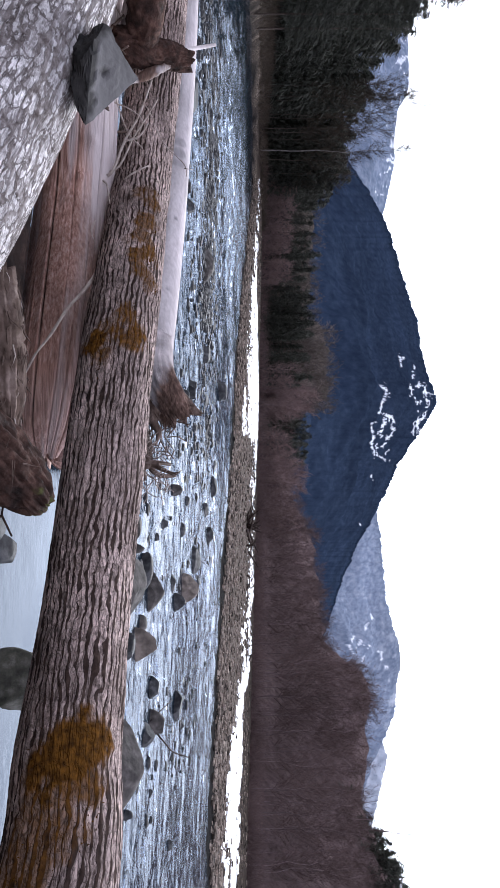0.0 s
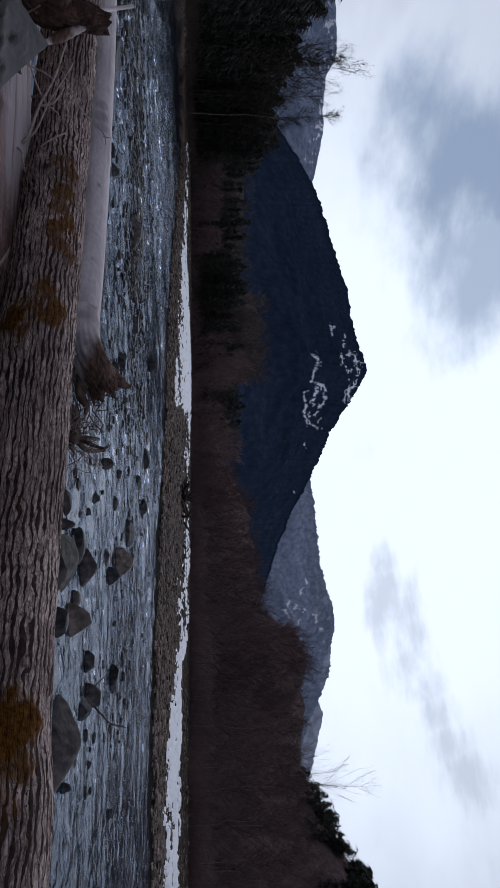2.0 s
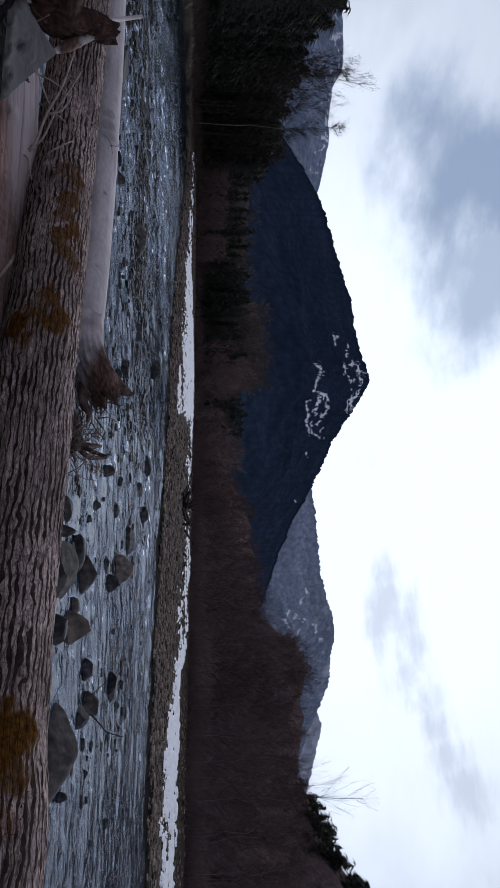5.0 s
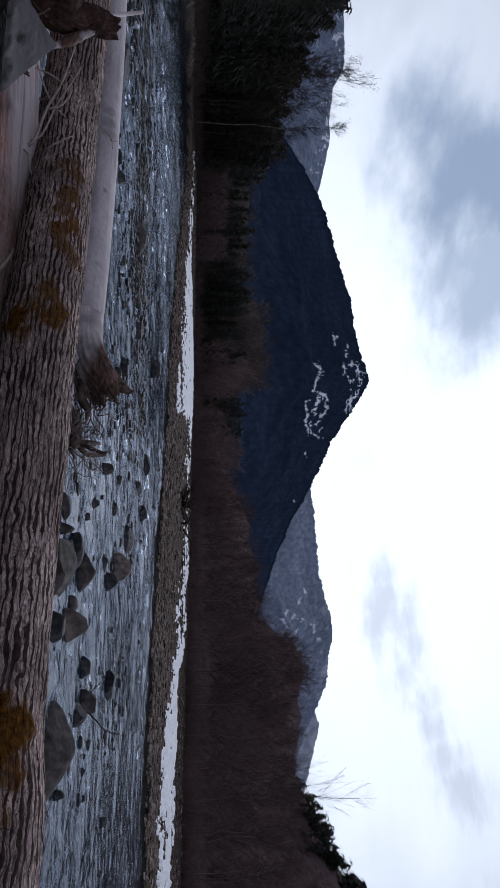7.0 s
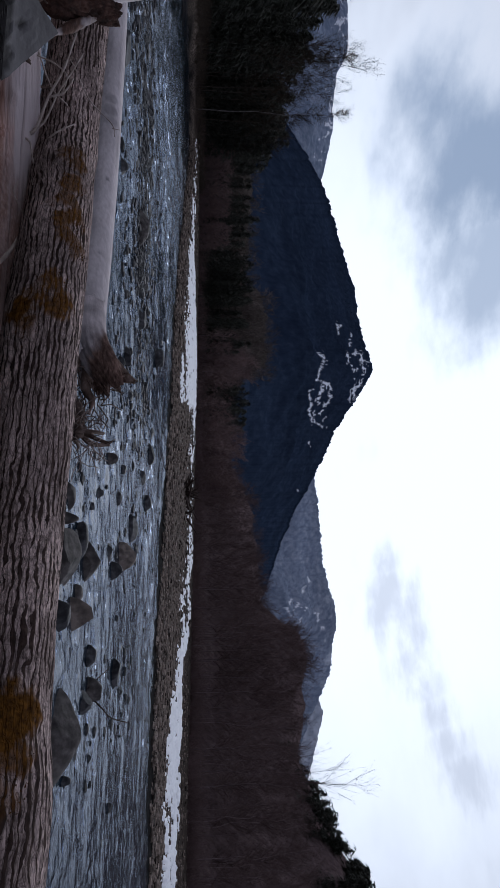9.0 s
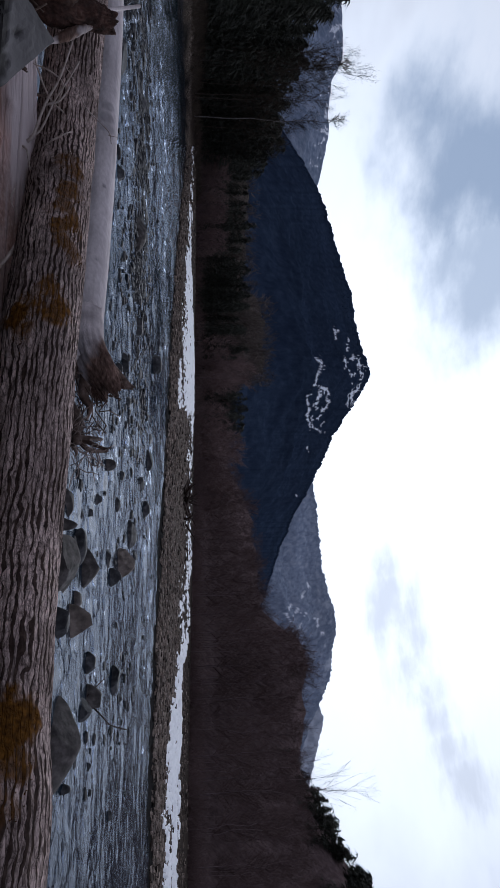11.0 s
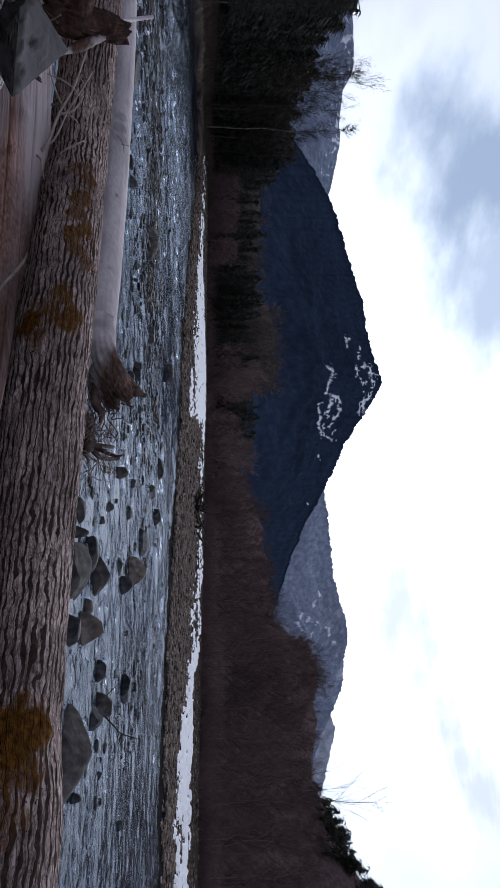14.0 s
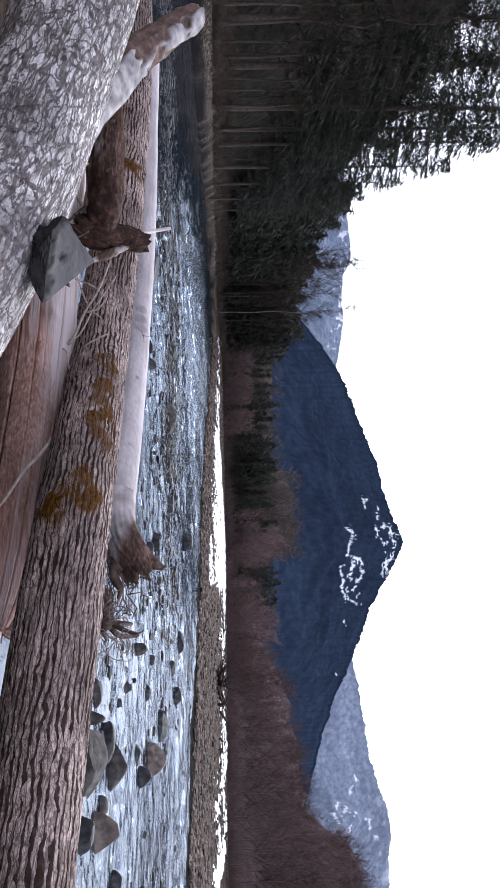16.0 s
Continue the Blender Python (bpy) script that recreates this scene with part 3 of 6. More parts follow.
def rock_mesh(name, size, mat, seed, detail=3, planes=9, grain=0.05, flat=0.72):
    """A stone: a ball cut by chance planes, roughened."""
    bm = bmesh.new()
    bmesh.ops.create_icosphere(bm, subdivisions=detail, radius=1.0)
    rng = np.random.RandomState(seed)
    p = np.array([v.co for v in bm.verts])
    for _ in range(planes):
        n = rng.normal(size=3)
        n /= np.linalg.norm(n)
        d = rng.uniform(flat - 0.16, flat + 0.12)
        p -= (np.logaddexp(0, (p @ n - d) / 0.012) * 0.012)[:, None] * n
    p *= 1 + grain * (fbm(p * 2.6 + seed, 4, seed)[:, None] - 0.5) * 2
    p *= np.asarray(size)
    for v, q in zip(bm.verts, p):
        v.co = q
    me = bpy.data.meshes.new(name)
    bm.to_mesh(me)
    bm.free()
    me.materials.append(mat)
    me.polygons.foreach_set("use_smooth", [detail > 2] * len(me.polygons))
    me.set_sharp_from_angle(angle=radians(30))
    return me


# ---- ground: river bed, gravel bar, banks and flats out to the horizon ----
# by direction (degrees right of straight ahead): far water edge, tree line, height of the tree line
DIRS = [-180, -100, -75, -60, -50, -43, -39, -35, -31, -26, -21.4, -18.3, -13.8, -9, 0.7, 10.4, 19.6, 27.8, 34, 45, 60, 100, 180]
EDGE = [400, 90, 70, 76, 88, 98, 112, 140, 200, 240, 228, 135, 88, 67, 51.6, 41.4, 36.8, 35, 36, 39, 48, 110, 400]
WOOD = [480, 100, 84, 88, 98, 110, 126, 156, 216, 256, 262, 252, 240, 230, 200, 165, 125, 107, 100, 96, 98, 130, 480]
RISE = [5, 5, 5, 5, 4.8, 4.6, 4.9, 4.8, 4.9, 3.9, 3.8, 3.5, 3.3, 3.1, 2.5, 1.95, 1.6, 1.4, 1.3, 1.4, 1.5, 2, 3]


def polar(x, y):
    return np.degrees(np.arctan2(x, y)), np.hypot(x, y)


def ground_z(x, y):
    x, y = np.asarray(x, float), np.asarray(y, float)
    az, d = polar(x, y)
    edge, wood, rise = (np.interp(az, DIRS, t) for t in (EDGE, WOOD, RISE))
    p = np.stack([x, y, 0 * x], -1).reshape(-1, 3)
    edge = edge + np.minimum(0.03 * edge, 1.4) * (fbm(p * 0.09, 3, 3).reshape(x.shape) - 0.5)
    f = (d - edge) / np.maximum(wood - edge, 1)
    rough = (fbm(p * 0.5, 4, 11).reshape(x.shape) - 0.5)
    land = rise * np.clip(f, 0, 1) ** 0.75 + np.maximum(d - wood, 0) * 0.004 + rough * 0.25 * np.clip(f * 6, 0, 1)
    land = np.maximum(land, (0.17 + 0.3 * rough) * smooth(d - edge, 0.0, 0.9))      # a low cut bank at the water
    deep = 1 + 1.3 * smooth(d, 50, 90)
    bed = (-0.55 + 0.3 * rough - np.clip(-f * 4, 0, 1) * 0.1) * deep
    z = np.where(f > 0, land, np.maximum(bed, -0.55 * deep * smooth(-f, 0, 0.04)))
    # the near bank where the camera stands, and a log-strewn spit to its left
    bank = 0.55 + 0.35 * rough
    near = np.maximum(1 - smooth(y - 0.10 * x, 1.2, 3.4), (1 - smooth(np.hypot((x + 3.9) / 2.4, (y - 3.4) / 2.0), 0.6, 1.25)) * 0.95)
    near = np.maximum(near, (1 - smooth(np.hypot((x + 8.5) / 5.0, (y - 6.0) / 3.0), 0.6, 1.2)) * 0.8)
    back = smooth(-y, 2, 40) * 1.5
    for mx, my, mr, mz in ((3.0, 1.1, 1.7, 1.12), (-6.2, 4.2, 2.2, 1.30), (-8.6, 6.6, 2.2, 0.98)):
        far = np.hypot(x - mx, y - my) / mr
        z = np.where(far < 1.3, np.maximum(z, mz * (1 - smooth(far, 0.5, 1.3)) + 0.2 * rough - 0.1 * (far > 1) - 0.6 * smooth(far, 1.1, 1.3)), z)
    return np.where(d < 60, np.maximum(z, z * (1 - near) + near * (bank + back)), np.where(y < 0, np.maximum(z, bank + back), z))


SOIL_FROM = (0.36, 0.52)      # share of the way from the water to the trees at which dark litter covers the gravel


def build_ground():
    az = np.radians(np.r_[np.arange(-180, -66, 4.0), np.arange(-66, 60, 0.6), np.arange(60, 180.1, 4.0)])
    d = np.r_[0.0001, np.geomspace(0.5, 30, 80), np.geomspace(30.4, 320, 130), np.geomspace(330, 4600, 40)]
    D, A = np.meshgrid(d, az, indexing="ij")
    x, y = D * np.sin(A), D * np.cos(A)
    z = ground_z(x, y)
    me = mesh_of("ground", np.stack([x, y, z], -1).reshape(-1, 3), quads(*D.shape), gravel)
    edge, wood = np.interp(np.degrees(A), DIRS, EDGE), np.interp(np.degrees(A), DIRS, WOOD)
    F = (D - edge) / (wood - edge)
    clods = fbm(np.stack([x, y, 0 * x], -1).reshape(-1, 3) * 0.3, 4, 35).reshape(D.shape) - 0.5
    give(me, "soil", np.maximum(smooth(-np.degrees(A), 20, 27) * smooth(D - edge, 5, 9) * 0.6, smooth(F + 0.5 * clods, *SOIL_FROM) * 0.92).ravel())
    give(me, "wet", ((1 - smooth(D - edge + 2.5 * (fbm(np.stack([x, y, 0 * x], -1).reshape(-1, 3) * 0.35, 3, 33).reshape(D.shape) - 0.5), 0.6 + np.minimum(edge, 45) * 0.02, 1.4 + np.minimum(edge, 45) * 0.05)) * smooth(D - edge, -9, -5)).ravel())
    setting("ground", me, "stony river bed, grey gravel bar and low wooded flats", "ground")


build_ground()


def build_water():
    az = np.radians(np.r_[np.arange(-100, -52, 2.0), np.arange(-52, 42, 0.2), np.arange(42, 110, 2.0)])
    d = np.r_[1.0, 2.0, 3.0, np.geomspace(3.6, 60, 420), np.geomspace(60.2, 440, 170)]
    D, A = np.meshgrid(d, az, indexing="ij")
    x, y = D * np.sin(A), D * np.cos(A)
    p = np.stack([x, y, 0 * x], -1).reshape(-1, 3)
    # sheltered behind the logs, broken on the riffle, long ripples beyond
    calm = smooth(D, 6.5, 10.5) * (0.55 + 0.45 * smooth(fbm(p * 0.10, 3, 2).reshape(D.shape), 0.35, 0.6))
    calm = calm * np.interp(np.degrees(A), [-60, -40, -34], [0.25, 0.3, 1.0])
    w1 = fbm(p * np.array([1.2, 1.9, 1]), 3, 61).reshape(D.shape) - 0.5
    w3 = fbm(p * np.array([0.35, 0.5, 1]), 2, 67).reshape(D.shape) - 0.5
    w2 = 1 - 2 * np.abs(fbm(p * np.array([1.8, 3.4, 1]), 2, 63).reshape(D.shape) - 0.5)
    w4 = fbm(p * np.array([0.9, 0.55, 1]), 3, 69).reshape(D.shape) - 0.5
    z = calm * (0.10 * w1 + 0.055 * (w2 - 0.8) + (0.16 * w3 + 0.30 * w4) * smooth(D, 14, 40))
    # the current's broad streaks, larger where the river is wider
    glide = np.stack([A * 57.3 * 1.1 + D * 0.004, np.log(D) * 12.0, 0 * D], -1).reshape(-1, 3)
    w5 = fbm(glide, 3, 73).reshape(D.shape) - 0.5
    reach = np.interp(np.degrees(A), DIRS, EDGE)
    shore = smooth((reach - D + 1) / np.interp(reach, [45, 140], [1.3, 3.0]), 0, 1)
    z = (z + (0.25 + 0.75 * calm) * 0.0055 * D * w5 * smooth(D, 20, 60)) * shore - 0.05 * (1 - shore)
    p[:, 2] = z.ravel()
    me = mesh_of("water", p, quads(*D.shape), water_mat)
    give(me, "chop", (0.10 + 0.75 * calm).ravel())
    AD = np.degrees(A)
    give(me, "riffle", (np.exp(-((D - 31 + 0.25 * (AD + 19)) / 5.5) ** 2) * np.interp(AD, [-60, -50, -12, 6, 14], [0.6, 1, 1, 0.35, 0.1])).ravel())
    setting("water", me, "shallow rippling blue-grey river over stones", "river")


build_water()


# ---- mountains ----
def mountain(name, label, ridge, near, far, mat, seed, snow_of, trees=0, cols=300, rows=60, rugged=0.20):
    """A range whose skyline follows ridge: rows of direction and elevation in degrees."""
    ra, re = np.array(ridge).T
    az = np.linspace(ra[0], ra[-1], cols)
    el = np.interp(az, ra, re)
    soft = max(1, int(0.25 * cols / (ra[-1] - ra[0])))
    el = np.convolve(np.pad(el, soft, mode="edge"), np.ones(2 * soft + 1) / (2 * soft + 1), mode="valid")
    el = el + rugged * (fbm(np.stack([az * 1.6, az * 0, az * 0], 1), 5, seed) - 0.5)
    if trees:        # tree tops along the ridge
        el = el + 0.26 * (fbm(np.stack([az * 7.0, az * 0, az * 0], 1), 4, seed + 3) - 0.5)
    t = np.r_[np.linspace(0, 1, rows) ** 0.8, np.linspace(1.03, 1.5, 8)]
    T, A = np.meshgrid(t, np.radians(az), indexing="ij")
    E = np.broadcast_to(np.radians(el), T.shape)
    D = near + (far - near) * T
    H = far * np.tan(E)
    p = np.stack([D * np.sin(A), D * np.cos(A), 0 * D], -1)
    spur = fbm(p.reshape(-1, 3) * 0.0042, 7, seed).reshape(T.shape) - 0.5
    prof = np.where(T <= 1, T ** 1.15, 1 - (T - 1) * 1.2)
    z = H * prof + spur * H * 0.7 * np.clip(T, 0, 1) * np.clip(1 - T, 0, 1) * 2.0 + 3
    lim = D * np.tan(E) * 0.985
    z = np.where((T < 1) & (z > lim), lim, z)
    p[..., 2] = z
    me = mesh_of(name, p.reshape(-1, 3), quads(*T.shape), mat)
    vis = np.degrees(np.arctan2(z - 2.1, D))
    give(me, "snow", snow_of(np.degrees(A).ravel(), vis.ravel(), p.reshape(-1, 3)))
    ob = setting(name, me, label, "mountain")
    if trees:
        rng = np.random.RandomState(seed)
        vs, fs = [], []
        for _ in range(trees):
            a = rng.uniform(ra[0], ra[-1])
            u = 1 - abs(rng.normal()) * 0.05
            i = int(np.clip(np.searchsorted(az, a), 0, len(az) - 1))
            j = int(np.clip(u ** 1.25 * (rows - 1), 0, rows - 1))
            q = p[j, i]
            h = rng.uniform(1.0, 6.5)
            stick_into(vs, fs, q - (0, 0, 4), q + (0, 0, h), 1.0 + h * 0.3, 0, 5)
        tagged(part("ridge_trees", soup("ridge_trees", vs, fs, mat), ob), "dark conifers along the ridge line", kind="stuff")
    return ob


MAIN = [(-34, 1.0), (-30, 2.5), (-26, 5.0), (-22.4, 7.9), (-20.2, 9.45), (-19, 10.2), (-17.3, 10.95), (-14.5, 11.95), (-11.6, 13.0), (-10.7, 13.4), (-8.7, 13.7),
        (-6.4, 14.3), (-5.2, 14.85), (-4.4, 15.1), (-3.6, 15.15), (-2.8, 14.65), (-1.7, 14.15), (-0.7, 13.6), (-0.1, 13.1), (0.9, 12.55), (1.5, 12.0), (2.4, 11.8), (3.8, 11.15), (4.6, 10.7), (5.6, 10.35), (6.5, 9.8), (8.4, 8.7), (12.2, 7.1), (15, 6.1), (20, 4.6), (28, 2.0)]
LEFT = [(-75, 7.0), (-60, 8.5), (-48, 9.0), (-40, 9.6), (-34, 10.4), (-31.9, 10.75), (-29.6, 11.2), (-28.4, 11.25), (-26.9, 10.6), (-24.8, 10.5), (-23.1, 10.7), (-21.4, 10.5), (-19.3, 10.1), (-17, 8), (-12, 5)]
RIGHT = [(-2, 7.0), (3, 9.6), (5.6, 10.35), (7.4, 10.55), (9.7, 10.75), (11.8, 10.85), (13.2, 11.0), (14.7, 11.3), (16.8, 11.8), (18.5, 11.85), (20, 11.4), (22, 11.15), (23.9, 10.25), (25.5, 9.2),
         (28.4, 8.2), (31, 7.2), (38, 6.5), (50, 6.0), (75, 4.0)]
BEYOND = [(14, 6.0), (19, 8.6), (22, 9.6), (23.9, 10.1), (25.2, 10.35), (26.8, 9.9), (28.2, 9.4), (29.6, 8.9), (32, 8.0), (38, 7.4), (60, 6.0)]


def strokes(az, el, paths, seed, thin=0.12):
    """Snow in ragged veins along gullies and ledges: 1 on them, 0 beside them."""
    q = np.stack([az * 1.3, el * 1.6, 0 * az], 1)
    wx, wy = (fbm(q * 1.2, 4, seed) - 0.5) * 1.1, (fbm(q * 1.2, 4, seed + 1) - 0.5) * 0.9
    x, y = az + wx, el + wy
    near = np.full(len(az), 9.0)
    for width, *pts in paths:
        for (ax, ay), (bx, by) in zip(pts, pts[1:]):
            dx, dy = bx - ax, by - ay
            t = np.clip(((x - ax) * dx + (y - ay) * dy) / (dx * dx + dy * dy), 0, 1)
            near = np.minimum(near, np.hypot(x - ax - dx * t, y - ay - dy * t) / width)
    torn = 1 - 2 * np.abs(fbm(np.stack([az * 3.2 + el, el * 4.0, 0 * az], 1), 4, seed + 2) - 0.5)
    return smooth((1.0 - near * 1.8) * 0.9 + 4.6 * (torn - 0.90), thin, thin + 0.35)


MAIN_SNOW = [(0.20, (-7.8, 12.1), (-7.0, 12.35)), (0.26, (-6.8, 13.1), (-5.6, 13.35), (-4.6, 13.15)), (0.26, (-5.7, 13.3), (-5.0, 14.2)),
             (0.46, (-5.3, 14.1), (-3.7, 14.6), (-2.8, 14.1), (-2.0, 13.7), (-1.0, 13.5)), (0.24, (-4.4, 13.6), (-3.2, 13.7)),
             (0.26, (-5.7, 10.65), (-4.8, 11.1), (-4.0, 10.95), (-3.1, 10.5), (-1.7, 10.0), (-0.1, 9.8), (0.8, 10.05)), (0.18, (-5.2, 11.2), (-4.3, 11.3)),
             (0.42, (-2.75, 11.0), (-1.95, 11.8), (-1.2, 11.6), (-0.65, 11.05), (0.4, 10.4)), (0.30, (-2.2, 11.0), (-0.9, 10.6)), (0.24, (0.3, 11.5), (1.3, 10.9), (0.9, 10.1)),
             (0.18, (2.5, 9.7), (2.95, 9.85)), (0.14, (6.6, 8.75), (6.9, 8.95))]
RIGHT_SNOW = [(0.26, (14.4, 9.75), (14.7, 9.6)), (0.2, (14.9, 9.2), (15.3, 9.05)), (0.18, (16.0, 8.3), (16.3, 8.15)), (0.2, (16.9, 7.8), (17.1, 7.9)), (0.26, (17.0, 8.45), (17.3, 8.3)), (0.24, (16.8, 9.3), (17.2, 9.4)),
              (0.24, (17.4, 10.2), (17.6, 10.3)), (0.15, (17.8, 8.7), (18.0, 8.75)), (0.14, (18.4, 10.7), (18.7, 10.75)), (0.14, (18.0, 7.3), (18.2, 7.25)), (0.16, (16.4, 9.0), (16.7, 8.8))]


def snow_main(az, el, p):
    return strokes(az, el, MAIN_SNOW, 201)


def snow_haze_right(az, el, p):
    # paler towards the ridge: haze painted with the snow colour
    ridge_haze = smooth(fbm(p * np.array([0.03, 0.012, 0.02]), 5, 215), 0.50, 0.70) * smooth(el, 9.4, 11.4) * smooth(az, 12, 20)
    return np.maximum(strokes(az, el, RIGHT_SNOW, 211, -0.12), 0.42 * ridge_haze)


def snow_beyond(az, el, p):
    return 0.30 + 0.30 * smooth(fbm(p * np.array([0.03, 0.012, 0.02]), 5, 217), 0.42, 0.62)


def snow_left(az, el, p):
    veins = 1 - 2 * np.abs(fbm(np.stack([az * 1.6 + el, el * 1.1, 0 * az], 1), 4, 219) - 0.5)
    return 0.08 + 0.30 * smooth(el, 8.0, 11.0) + 0.40 * smooth(veins, 0.86, 0.96) * smooth(el, 8.2, 10.4)


mountain("mountain_main", "steep forested mountain in painted haze blue with snow on its rocky summit", MAIN, 620, 2300, forest_blue_haze, 31, snow_main, trees=1300, cols=1050, rows=230, rugged=0.24)
mountain("mountain_left", "distant hazy snow-dusted mountain range", LEFT, 2400, 3700, forest_snowy_haze, 47, snow_left)
mountain("mountain_right", "distant wooded mountain in painted pale blue haze with snow patches", RIGHT, 2500, 3800, forest_pale_haze, 53, snow_haze_right, trees=500, cols=900, rows=120)
mountain("mountain_beyond", "far snow-dusted mountain ridge in painted pale haze", BEYOND, 3900, 4300, forest_pale_haze, 59, snow_beyond, trees=200)


# ---- driftwood logs ----
def bark_strips(along, across, deep, seed, r0=0.22):
    """Furrowed bark: wavering strips along the log, broken across into plates. Gives relief and how weathered the plate tops are."""
    def pattern(s, a):
        w = fbm(np.stack([s * 5.0, a * 2.0, a * 0], 1), 3, seed) - 0.5
        w2 = fbm(np.stack([s * 22, a * 7.0, a * 0], 1), 2, seed + 1) - 0.5
        v = a * r0 / across + w * 2.2 + w2 * 0.6
        strip = np.floor(v)
        f = v - strip
        e = np.minimum(f, 1 - f)
        gap = 0.06 + 0.14 * fbm(np.stack([s * 4, a * 3, a * 0 + 5], 1), 2, seed + 2)
        furrow = smooth(e, gap, gap + 0.11)
        u = s / along + lattice(strip.astype(np.int64), 0, 0, seed) * 9 + w2 * 1.2
        g = np.abs(u - np.round(u))
        cross = smooth(g, 0.02, 0.10)
        fine = smooth(fbm(np.stack([s * 60, a * r0 * 90, a * 0], 1), 3, seed + 5), 0.36, 0.60)
        return furrow, cross, fine

    def relief(s, a, p):
        furrow, cross, fine = pattern(s, a)
        lump = fbm(np.stack([s * 2.0, np.cos(a) * 1.2, np.sin(a) * 1.2], 1), 3, seed + 3) - 0.5
        return deep * (furrow * (0.55 + 0.45 * cross) - 0.75) + deep * 0.22 * fine * furrow + 0.03 * lump

    def weathered(s, a, p):
        furrow, cross, fine = pattern(s, a)
        patch = fbm(np.stack([s * 3.0, a * 1.5, a * 0 + 3], 1), 3, seed + 7)
        return np.clip(furrow * (0.4 + 0.6 * cross) * (0.35 + 0.65 * fine) * (0.55 + 0.9 * patch), 0, 1)
    return relief, weathered


def bark_scales(along, across, deep, seed, r0=0.27):
    """Scaly bark: irregular flakes, longer than wide, parted by thin cracks."""
    def pattern(s, a):
        w = fbm(np.stack([s * 7, a * 2.5, a * 0], 1), 3, seed) - 0.5
        w2 = fbm(np.stack([s * 30, a * 9, a * 0], 1), 2, seed + 1) - 0.5
        f1, f2 = cells(s / along + w * 1.5 + w2 * 0.9, a * r0 / across + w * 2.6 + w2 * 1.1, seed)
        crack = smooth(f2 - f1, 0.03, 0.16 + 0.1 * w)
        flake = lattice(np.floor(f1 * 0 + s / along * 1.7 + w * 3).astype(np.int64), np.floor(a * r0 / across * 1.3 + w * 4).astype(np.int64), 0, seed + 6)
        fine = smooth(fbm(np.stack([s * 45, a * r0 * 80, a * 0], 1), 3, seed + 5), 0.34, 0.58)
        return crack, flake, fine

    def relief(s, a, p):
        crack, flake, fine = pattern(s, a)
        lump = fbm(np.stack([s * 1.5, np.cos(a) * 1.2, np.sin(a) * 1.2], 1), 4, seed + 3) - 0.5
        return deep * (crack - 0.7) + deep * 0.5 * (flake - 0.5) * crack + deep * 0.3 * fine + 0.05 * lump

    def weathered(s, a, p):
        crack, flake, fine = pattern(s, a)
        patch = fbm(np.stack([s * 2.5, a * 1.5, a * 0 + 3], 1), 3, seed + 7)
        return np.clip(crack * (0.45 + 0.55 * flake) * (0.45 + 0.55 * fine) * (0.5 + 1.0 * patch), 0, 1)
    return relief, weathered


RUN = {"along": lambda s, a, p: s, "round": lambda s, a, p: a * 0.22}
RUN_WIDE = {"along": lambda s, a, p: s, "round": lambda s, a, p: a * 0.33}
RUN_THIN = {"along": lambda s, a, p: s, "round": lambda s, a, p: a * 0.08}


def near_any(p, spots, seed, edge=0.5, scale=6.0):
    n = fbm(p * scale, 4, seed)
    out = np.zeros(len(p))
    for x, y, z, r, k in spots:
        d = np.linalg.norm(p - (x, y, z), axis=1) / r
        out = np.maximum(out, smooth(1.25 - d + (n - 0.5) * 1.8, edge - 0.18, edge + 0.22) * k)
    return out


